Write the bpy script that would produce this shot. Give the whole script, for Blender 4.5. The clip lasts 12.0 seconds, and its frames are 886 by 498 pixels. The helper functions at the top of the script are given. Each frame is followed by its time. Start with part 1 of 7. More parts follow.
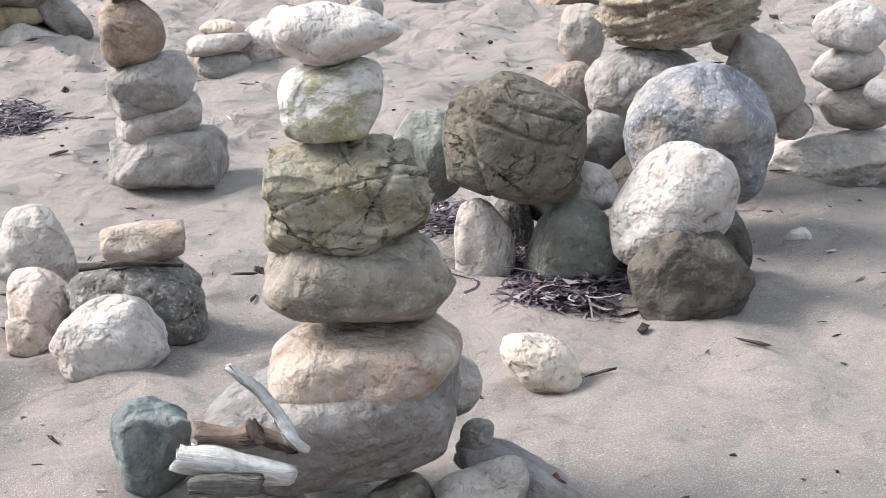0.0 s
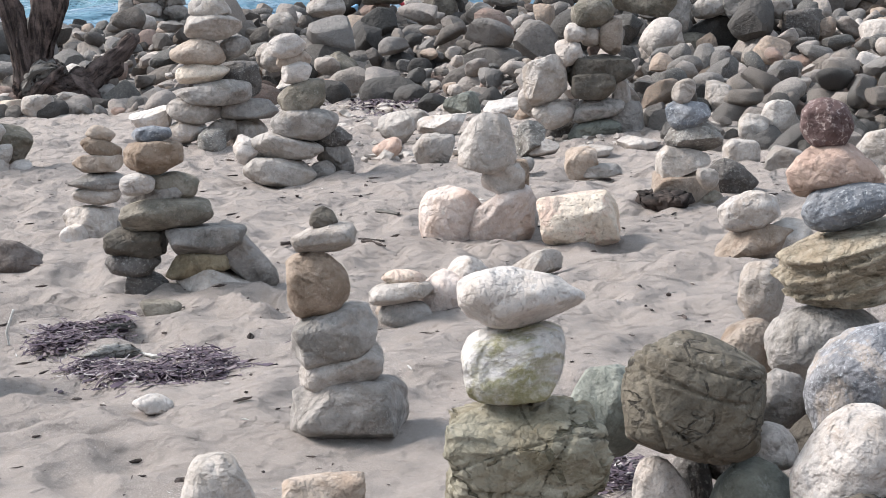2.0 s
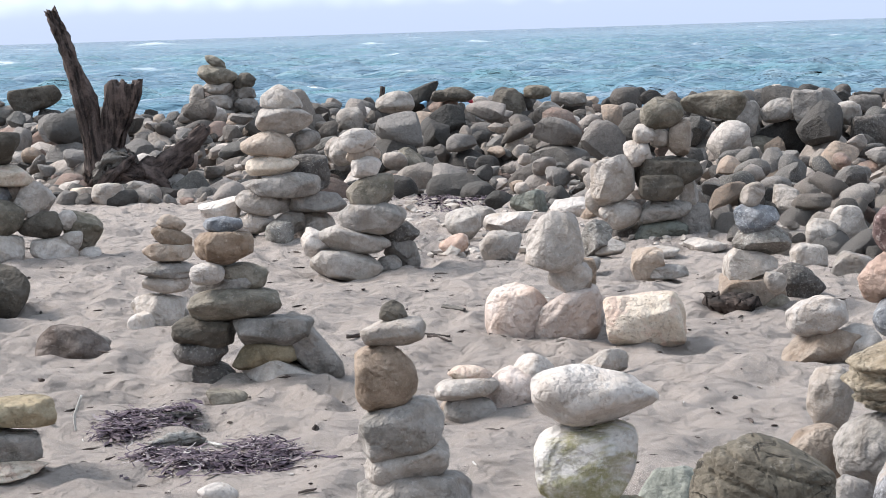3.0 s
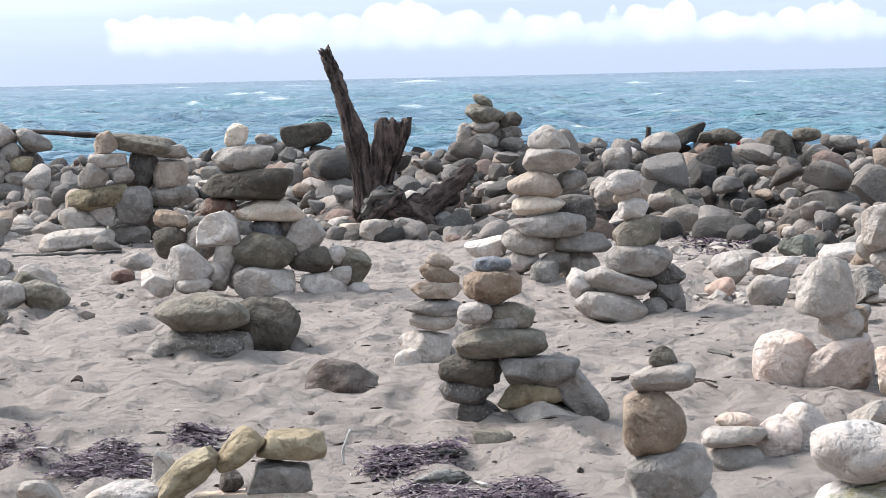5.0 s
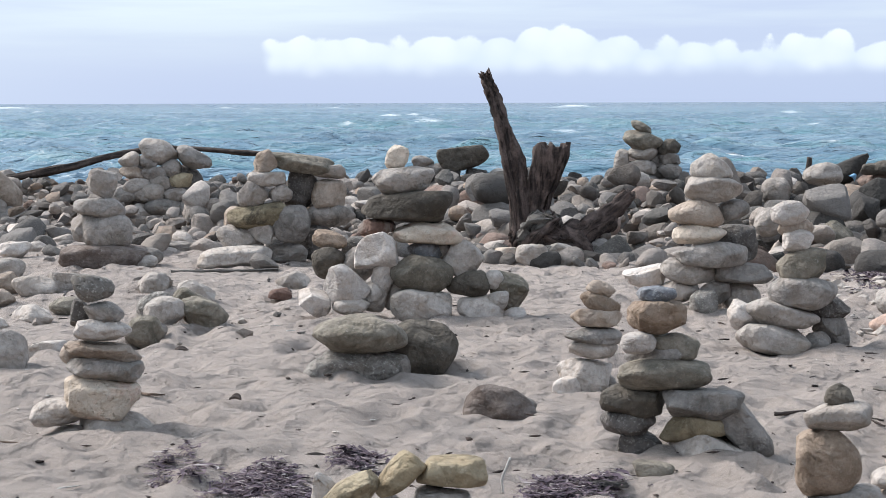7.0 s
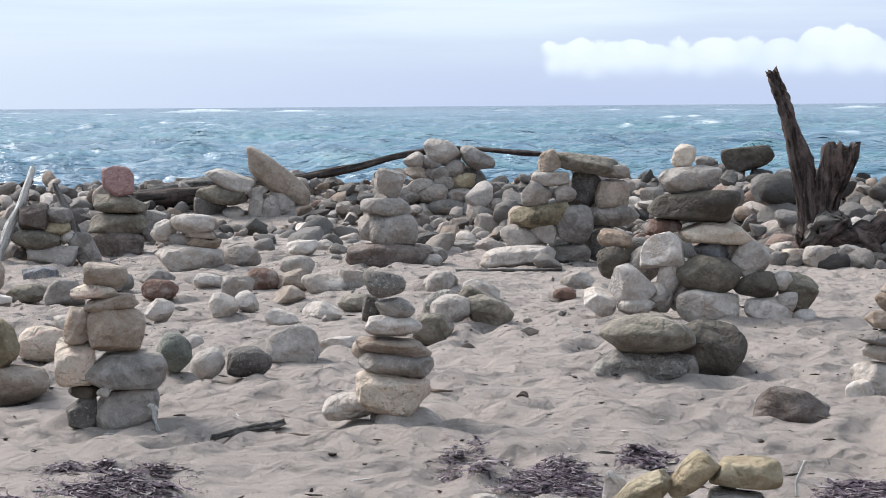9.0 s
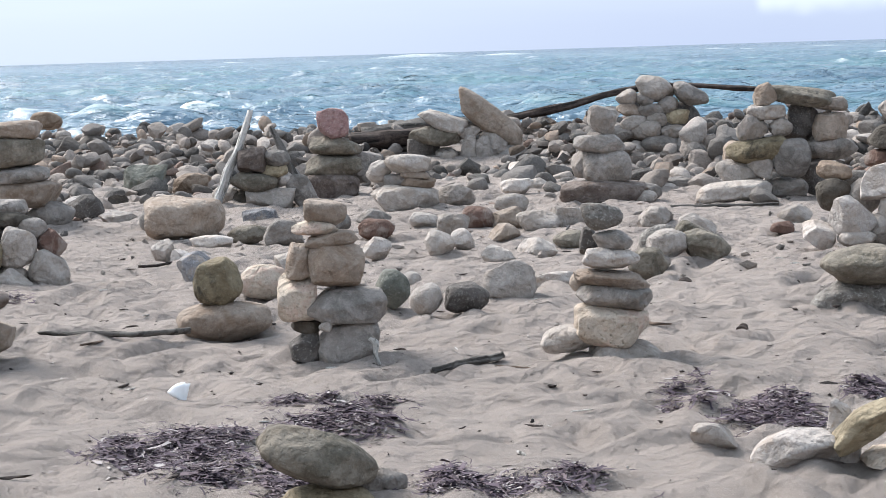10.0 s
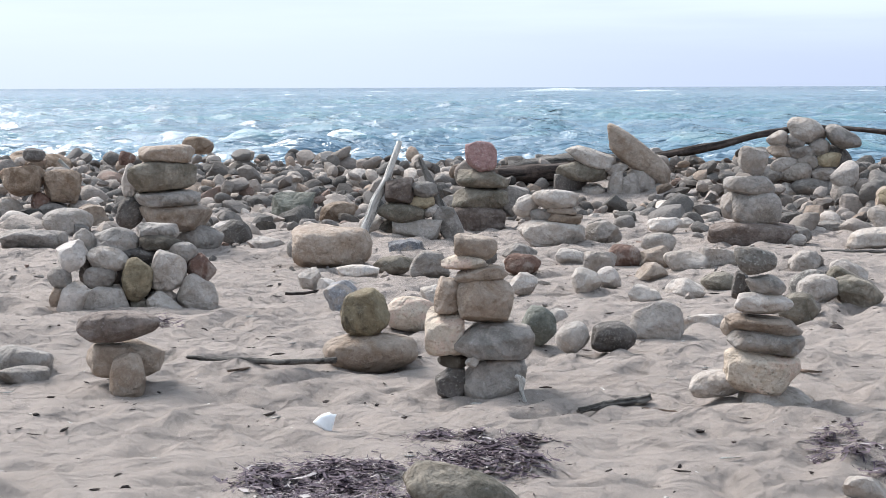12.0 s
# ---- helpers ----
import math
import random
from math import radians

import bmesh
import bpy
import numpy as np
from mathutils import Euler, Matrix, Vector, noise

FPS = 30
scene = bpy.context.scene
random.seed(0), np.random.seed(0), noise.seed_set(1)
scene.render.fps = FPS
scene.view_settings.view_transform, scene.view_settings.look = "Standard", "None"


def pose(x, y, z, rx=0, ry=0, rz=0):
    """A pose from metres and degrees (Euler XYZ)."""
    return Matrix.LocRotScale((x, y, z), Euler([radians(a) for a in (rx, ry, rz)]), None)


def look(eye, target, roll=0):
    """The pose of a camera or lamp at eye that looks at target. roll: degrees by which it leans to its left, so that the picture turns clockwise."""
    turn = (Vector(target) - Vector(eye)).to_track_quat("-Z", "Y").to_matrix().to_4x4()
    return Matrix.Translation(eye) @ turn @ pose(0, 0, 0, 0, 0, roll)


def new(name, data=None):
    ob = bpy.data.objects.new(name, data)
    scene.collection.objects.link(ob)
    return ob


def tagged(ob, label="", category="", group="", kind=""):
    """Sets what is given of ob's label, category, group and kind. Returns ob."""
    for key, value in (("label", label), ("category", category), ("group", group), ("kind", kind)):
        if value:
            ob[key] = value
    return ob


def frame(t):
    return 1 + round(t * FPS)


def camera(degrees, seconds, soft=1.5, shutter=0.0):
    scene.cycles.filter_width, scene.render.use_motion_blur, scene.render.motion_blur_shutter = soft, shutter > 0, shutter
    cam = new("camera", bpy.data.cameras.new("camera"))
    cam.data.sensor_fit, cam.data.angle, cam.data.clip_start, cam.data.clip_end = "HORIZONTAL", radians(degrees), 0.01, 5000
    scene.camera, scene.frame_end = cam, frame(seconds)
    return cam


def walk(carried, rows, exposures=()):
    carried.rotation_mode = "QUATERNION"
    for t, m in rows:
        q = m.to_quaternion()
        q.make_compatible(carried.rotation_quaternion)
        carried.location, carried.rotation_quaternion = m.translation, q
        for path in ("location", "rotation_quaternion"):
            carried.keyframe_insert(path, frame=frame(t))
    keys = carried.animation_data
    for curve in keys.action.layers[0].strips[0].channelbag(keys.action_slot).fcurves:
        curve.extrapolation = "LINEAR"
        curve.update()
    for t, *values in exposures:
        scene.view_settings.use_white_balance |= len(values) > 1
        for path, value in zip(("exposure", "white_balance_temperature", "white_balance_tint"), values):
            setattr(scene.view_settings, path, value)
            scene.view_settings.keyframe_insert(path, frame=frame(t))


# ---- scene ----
import collections

cam = camera(25.970, 12.0, soft=0.9)
walk(cam, [
    (0, pose(0.126, -0.007, 1.450, 73.153, 2.654, -18.443)),
    (0.5, pose(0.137, -0.012, 1.466, 75.938, 3.271, -17.968)),
    (1, pose(0.136, -0.034, 1.479, 77.999, 2.916, -16.029)),
    (1.5, pose(0.127, -0.033, 1.484, 79.539, 3.567, -14.179)),
    (2, pose(0.105, -0.045, 1.500, 80.550, 2.910, -13.161)),
    (2.5, pose(0.090, -0.048, 1.503, 82.314, 2.188, -12.545)),
    (3, pose(0.075, -0.062, 1.502, 83.514, 1.743, -11.152)),
    (3.5, pose(0.053, -0.076, 1.517, 84.156, 1.589, -8.150)),
    (3.7, pose(0.051, -0.078, 1.510, 83.958, 1.806, -6.954)),
    (5.3, pose(0.033, -0.055, 1.520, 84.961, 0.824, -2.789)),
    (5.5, pose(0.021, -0.044, 1.518, 84.880, 0.379, -2.508)),
    (6, pose(0.008, -0.013, 1.520, 85.212, 0.603, -0.998)),
    (6.5, pose(-0.002, 0.007, 1.519, 85.370, 0.208, -0.000)),
    (7, pose(-0.021, 0.024, 1.521, 85.626, 0.168, 1.233)),
    (7.2, pose(-0.024, 0.021, 1.521, 86.068, 0.437, 2.209)),
    (8.8, pose(-0.062, 0.048, 1.509, 85.963, 0.125, 8.551)),
    (9, pose(-0.078, 0.051, 1.500, 85.726, 0.410, 9.503)),
    (9.5, pose(-0.095, 0.041, 1.482, 85.273, 1.069, 13.343)),
    (10, pose(-0.103, 0.040, 1.456, 84.131, 1.740, 15.707)),
    (10.5, pose(-0.126, 0.067, 1.469, 84.001, 0.974, 17.548)),
    (11, pose(-0.141, 0.069, 1.474, 84.660, 0.592, 18.424)),
    (11.5, pose(-0.149, 0.072, 1.468, 84.872, 0.269, 18.553)),
    (12, pose(-0.161, 0.066, 1.472, 85.171, 0.203, 20.039)),
], [(0, 1.03), (1.5, 0.86), (3, 0.76), (3.6, 0.80), (5.3, 0.77), (5.7, 0.72), (6.3, 0.60), (7.0, 0.56), (9.0, 0.56), (10.5, 0.70), (12, 0.70)])

# ---- world, sun, exposure ----
SUN_AZ, SUN_EL = 62.0, 42.0          # degrees left of +y, degrees up


def build_world():
    w = bpy.data.worlds.new("sky")
    w.use_nodes = True
    scene.world = w
    nt = w.node_tree
    nt.nodes.clear()
    N, L = nt.nodes.new, nt.links.new
    out, bg = N("ShaderNodeOutputWorld"), N("ShaderNodeBackground")
    sky = N("ShaderNodeTexSky")
    sky.sky_type, sky.sun_disc = "NISHITA", False
    sky.sun_elevation, sky.sun_rotation = radians(SUN_EL), radians(-SUN_AZ)
    sky.air_density, sky.dust_density = 1.0, 1.5
    gain = N("ShaderNodeMix")
    gain.data_type, gain.blend_type = "RGBA", "MULTIPLY"
    gain.inputs[0].default_value = 1.0
    gain.inputs[7].default_value = (0.105, 0.105, 0.105, 1)
    L(sky.outputs[0], gain.inputs[6])
    co = N("ShaderNodeTexCoord")
    sep = N("ShaderNodeSeparateXYZ")
    L(co.outputs["Generated"], sep.inputs[0])

    def veil(scale_xyz, nscale, lo, hi, loc=(0, 0, 0), detail=6.0, rough=0.55):
        mp, nz, rp = N("ShaderNodeMapping"), N("ShaderNodeTexNoise"), N("ShaderNodeMapRange")
        mp.inputs["Scale"].default_value = scale_xyz
        mp.inputs["Location"].default_value = loc
        nz.inputs["Scale"].default_value, nz.inputs["Detail"].default_value, nz.inputs["Roughness"].default_value = nscale, detail, rough
        rp.inputs[1].default_value, rp.inputs[2].default_value = lo, hi
        L(co.outputs["Generated"], mp.inputs[0]), L(mp.outputs[0], nz.inputs[0]), L(nz.outputs[0], rp.inputs[0])
        return rp.outputs[0]

    def math2(op, a, b):
        m = N("ShaderNodeMath")
        m.operation, m.use_clamp = op, op in ("MULTIPLY",)
        for i, v in enumerate((a, b)):
            if isinstance(v, float):
                m.inputs[i].default_value = v
            else:
                L(v, m.inputs[i])
        return m.outputs[0]

    def mix(f, a, b):
        m = N("ShaderNodeMix")
        m.data_type = "RGBA"
        L(f, m.inputs[0]) if not isinstance(f, float) else None
        for i, v in ((6, a), (7, b)):
            if isinstance(v, tuple):
                m.inputs[i].default_value = v
            else:
                L(v, m.inputs[i])
        if isinstance(f, float):
            m.inputs[0].default_value = f
        return m.outputs[2]

    def band(a, b):
        r = N("ShaderNodeMapRange")
        r.interpolation_type = "SMOOTHSTEP"
        r.inputs[1].default_value, r.inputs[2].default_value = a, b
        L(sep.outputs[2], r.inputs[0])
        return r.outputs[0]

    # thin high overcast with lavender streaks, brighter away from the horizon
    streak = veil((1.0, 1.0, 13.0), 3.1, 0.40, 0.66, (0.0, 0.0, 0.35))
    over = mix(streak, (0.54, 0.64, 0.85, 1), (0.73, 0.85, 0.93, 1))
    haze = mix(band(0.005, 0.06), (0.50, 0.60, 0.83, 1), over)
    # the veil is whiter towards the sun and brighter overhead
    west = N("ShaderNodeMapRange")
    west.interpolation_type = "SMOOTHSTEP"
    west.inputs[1].default_value, west.inputs[2].default_value, west.inputs[4].default_value = -0.10, -0.46, 0.55
    L(sep.outputs[0], west.inputs[0])
    haze = mix(west.outputs[0], haze, (0.68, 0.81, 0.95, 1))
    over_top = N("ShaderNodeMix")
    over_top.data_type, over_top.blend_type = "RGBA", "MULTIPLY"
    L(band(0.10, 0.55), over_top.inputs[0])
    L(haze, over_top.inputs[6])
    over_top.inputs[7].default_value = (1.15, 1.15, 1.13, 1)
    base = mix(0.88, gain.outputs[2], over_top.outputs[2])
    # row of cumulus tops along the horizon: billowing above, flat and soft below
    def billow(scale, loc):
        mp, vo = N("ShaderNodeMapping"), N("ShaderNodeTexVoronoi")
        mp.inputs["Location"].default_value = loc
        vo.feature = "SMOOTH_F1"
        vo.inputs["Scale"].default_value, vo.inputs["Smoothness"].default_value = scale, 0.25
        L(co.outputs["Generated"], mp.inputs[0]), L(mp.outputs[0], vo.inputs["Vector"])
        inv = N("ShaderNodeMapRange")
        inv.inputs[1].default_value, inv.inputs[2].default_value = 0.85, 0.05
        L(vo.outputs["Distance"], inv.inputs[0])
        return inv.outputs[0]

    large, small = billow(24.0, (0.31, 0.10, 0.02)), billow(75.0, (0.13, 0.42, 0.07))
    heap = veil((1.0, 1.0, 0.0), 6.0, 0.36, 0.62, (0.9, 0.2, 0.0), 2.0, 0.5)
    wisp = veil((1.0, 1.0, 1.0), 120.0, 0.30, 0.70, (0.2, 0.6, 0.1), 4.0, 0.6)
    rim = math2("ADD", math2("ADD", math2("MULTIPLY", large, 0.011), math2("MULTIPLY", small, 0.0100)), math2("ADD", math2("MULTIPLY", heap, 0.008), math2("MULTIPLY", wisp, 0.0025)))
    edge = math2("SUBTRACT", math2("ADD", 0.0185, rim), sep.outputs[2])
    crisp = N("ShaderNodeMapRange")
    crisp.interpolation_type = "SMOOTHSTEP"
    crisp.inputs[1].default_value, crisp.inputs[2].default_value = 0.0, 0.0026
    L(edge, crisp.inputs[0])
    foot = math2("ADD", sep.outputs[2], math2("MULTIPLY", small, 0.003))
    base_edge = N("ShaderNodeMapRange")
    base_edge.interpolation_type = "SMOOTHSTEP"
    base_edge.inputs[1].default_value, base_edge.inputs[2].default_value = 0.0130, 0.0235
    L(foot, base_edge.inputs[0])
    row = math2("MULTIPLY", base_edge.outputs[0], crisp.outputs[0])
    side = N("ShaderNodeMapRange")
    side.interpolation_type = "SMOOTHSTEP"
    side.inputs[1].default_value, side.inputs[2].default_value = -0.112, -0.104
    L(math2("ADD", sep.outputs[0], math2("MULTIPLY", small, 0.008)), side.inputs[0])
    row = math2("MULTIPLY", row, side.outputs[0])
    lit = N("ShaderNodeMapRange")
    lit.inputs[1].default_value, lit.inputs[2].default_value = 0.016, 0.0
    L(edge, lit.inputs[0])
    tone = math2("MULTIPLY", math2("ADD", math2("MULTIPLY", large, 0.55), math2("MULTIPLY", small, 0.55)), math2("ADD", 0.55, math2("MULTIPLY", lit.outputs[0], 0.5)))
    both = mix(row, base, mix(tone, (0.62, 0.73, 0.89, 1), (0.86, 0.93, 0.96, 1)))
    L(both, bg.inputs[0])
    bg.inputs[1].default_value = SKY
    L(bg.outputs[0], out.inputs[0])


SKY = 0.81
build_world()
sun = new("sun", bpy.data.lights.new("sun", "SUN"))
sun.data.energy, sun.data.angle, sun.data.color = 3.95, radians(26), (1.0, 0.957, 0.925)
sun.matrix_world = look((0, 0, 0), (math.sin(radians(SUN_AZ)) * math.cos(radians(SUN_EL)), -math.cos(radians(SUN_AZ)) * math.cos(radians(SUN_EL)), -math.sin(radians(SUN_EL))))


# ---- materials ----
class Mat:
    """A small helper that wires one node material."""

    def __init__(self, name, rough=0.8):
        self.m = bpy.data.materials.new(name)
        self.m.use_nodes = True
        self.t = self.m.node_tree
        self.b = self.t.nodes["Principled BSDF"]
        self.b.inputs["Roughness"].default_value = rough
        self.b.inputs["Specular IOR Level"].default_value = 0.25
        self.co = self.t.nodes.new("ShaderNodeTexCoord").outputs["Object"]

    def n(self, kind, **kw):
        nd = self.t.nodes.new(kind)
        for k, v in kw.items():
            nd.inputs[k].default_value = v
        return nd

    def link(self, a, b):
        self.t.links.new(a, b)

    def shifted(self, stretch=(1, 1, 1)):
        """Object coordinates, shifted by a random amount per object."""
        info = self.n("ShaderNodeObjectInfo")
        k = self.n("ShaderNodeMath")
        k.operation = "MULTIPLY"
        k.inputs[1].default_value = 53.0
        self.link(info.outputs["Random"], k.inputs[0])
        v = self.n("ShaderNodeVectorMath")
        self.link(self.co, v.inputs[0])
        self.link(k.outputs[0], v.inputs[1])
        mp = self.n("ShaderNodeMapping", Scale=stretch)
        self.link(v.outputs[0], mp.inputs[0])
        self.rnd = info.outputs["Random"]
        return mp.outputs[0]

    def noise(self, vec, scale, detail=5.0, rough=0.6, distort=0.0):
        nd = self.n("ShaderNodeTexNoise", Scale=scale, Detail=detail, Roughness=rough, Distortion=distort)
        self.link(vec, nd.inputs["Vector"])
        return nd.outputs[0]

    def ramp(self, val, lo, hi, a=0.0, b=1.0):
        nd = self.n("ShaderNodeMapRange")
        for i, v in ((1, lo), (2, hi), (3, a), (4, b)):
            nd.inputs[i].default_value = v
        self.link(val, nd.inputs[0])
        return nd.outputs[0]

    def mix(self, f, a, b, mode="MIX"):
        nd = self.t.nodes.new("ShaderNodeMix")
        nd.data_type, nd.blend_type = "RGBA", mode
        for i, v in ((0, f), (6, a), (7, b)):
            if isinstance(v, (int, float)):
                nd.inputs[i].default_value = v
            elif isinstance(v, tuple):
                nd.inputs[i].default_value = (*v, 1)[:4]
            else:
                self.link(v, nd.inputs[i])
        return nd.outputs[2]

    def colour(self, out):
        self.link(out, self.b.inputs["Base Color"])

    def bump(self, pairs):
        prev = None
        for h, dist in pairs:
            nd = self.n("ShaderNodeBump", Strength=1.0, Distance=dist)
            self.link(h, nd.inputs["Height"])
            if prev is not None:
                self.link(prev, nd.inputs["Normal"])
            prev = nd.outputs[0]
        self.link(prev, self.b.inputs["Normal"])


def cool(c, k=0.08):
    """A tone pulled a little towards a warm grey; mid tones are raised, the palest lowered, the darkest lowered to
    deepen gap shade.
    """
    g = 0.30 * c[0] + 0.59 * c[1] + 0.11 * c[2]
    dull = 0.90 if g < 0.16 else 1.12 if g < 0.26 else 1.06 if g < 0.42 else 0.97
    return tuple((x * (1 - k) + g * k) * t * dull for x, t in zip(c, (1.03, 0.985, 0.985)))


def rock(name, a, b, patch=None, speck=None, vein=None, strata=None, pits=0.0, rough=0.85, relief=1.0, amount=0.5):
    """Stone: two mixed tones, then optional patches, specks, veins and strata."""
    a, b = cool(a), cool(b)
    patch = cool(patch) if patch else None
    m = Mat(name, rough)
    v = m.shifted()
    big, mid, fine = m.noise(v, 7.0, 4.0), m.noise(v, 26.0, 5.0, 0.58), m.noise(v, 150.0, 4.0, 0.7)
    c = m.mix(m.ramp(big, 0.36, 0.64), a, b)
    c = m.mix(m.ramp(mid, 0.42, 0.70, 0.0, 0.55), c, tuple(x * 0.62 for x in a))
    if patch:
        c = m.mix(m.ramp(m.noise(v, 5.0, 5.0, 0.65, 0.6), 0.50, 0.60, 0.0, amount * 1.5), c, patch)
    if strata:
        s = m.shifted((1.0, 1.0, 6.0))
        c = m.mix(m.ramp(m.noise(s, 14.0, 5.0, 0.6, 0.3), 0.46, 0.60, 0.0, 0.8), c, strata)
    if speck:
        c = m.mix(m.ramp(m.noise(v, 62.0, 5.0, 0.75), 0.54, 0.62, 0.0, 0.85), c, speck)
    heights = [(m.noise(v, 10.0, 3.0, 0.50, 0.3), 0.055 * relief), (mid, 0.020 * relief), (fine, 0.0030 * relief)]
    if vein:
        nz = m.noise(v, 3.6, 1.5, 0.5, 0.35)
        d = m.n("ShaderNodeMath")
        d.operation = "COMPARE"
        d.inputs[1].default_value, d.inputs[2].default_value = 0.5, 0.009
        m.link(nz, d.inputs[0])
        long_crack = m.mix(1.0, d.outputs[0], m.ramp(mid, 0.42, 0.52), "MULTIPLY")
        vo = m.n("ShaderNodeTexVoronoi", Scale=4.6)
        vo.feature = "DISTANCE_TO_EDGE"
        warp = m.n("ShaderNodeVectorMath")
        warp.operation = "MULTIPLY_ADD"
        warp.inputs[1].default_value = (0.09, 0.09, 0.09)
        wn = m.n("ShaderNodeTexNoise", Scale=14.0, Detail=3.0)
        sv = m.shifted((1.0, 0.7, 2.3))
        m.link(sv, wn.inputs["Vector"])
        m.link(wn.outputs["Color"], warp.inputs[0])
        m.link(sv, warp.inputs[2])
        m.link(warp.outputs[0], vo.inputs["Vector"])
        short = m.mix(1.0, m.ramp(vo.outputs["Distance"], 0.008, 0.022, 1.0, 0.0), m.ramp(m.noise(v, 9.0, 3.0), 0.51, 0.58), "MULTIPLY")
        for crack in (long_crack, short):
            c = m.mix(crack, c, vein)
            heights.append((m.ramp(crack, 0.0, 1.0, 1.0, 0.0), 0.010))
    if pits:
        vo = m.n("ShaderNodeTexVoronoi", Scale=48.0)
        m.link(v, vo.inputs["Vector"])
        hole = m.ramp(vo.outputs["Distance"], 0.10, 0.32)
        c = m.mix(m.ramp(hole, 0.0, 1.0, 0.55 * pits, 0.0), c, tuple(x * 0.3 for x in a))
        heights.append((hole, 0.006 * pits))
    c = m.mix(m.ramp(m.noise(v, 15.0, 6.0, 0.7, 0.4), 0.52, 0.70, 0.0, 0.36), c, tuple(min(0.80, x * 1.30) for x in b))
    c = m.mix(m.ramp(fine, 0.50, 0.70, 0.0, 0.20), c, tuple(min(0.85, x * 1.4) for x in b))
    c = m.mix(m.ramp(m.noise(v, 85.0, 3.0, 0.7), 0.58, 0.68, 0.0, 0.22), c, tuple(x * 0.42 for x in a))
    # brown weathering in broad stains, and grey lichen dots
    c = m.mix(m.ramp(m.noise(v, 4.0, 5.0, 0.62, 0.8), 0.50, 0.68, 0.0, 0.34), c, tuple(x * k for x, k in zip(a, (0.80, 0.64, 0.48))))
    c = m.mix(m.ramp(m.noise(v, 34.0, 4.0, 0.75, 0.2), 0.60, 0.67, 0.0, 0.32), c, tuple(min(0.62, 0.14 + x) for x in b))
    tint = m.n("ShaderNodeHueSaturation", Saturation=1.0)
    m.link(m.ramp(m.rnd, 0.0, 1.0, 0.84, 1.16), tint.inputs["Value"])
    m.link(c, tint.inputs["Color"])
    m.colour(tint.outputs[0])
    m.bump(heights)
    return m.m


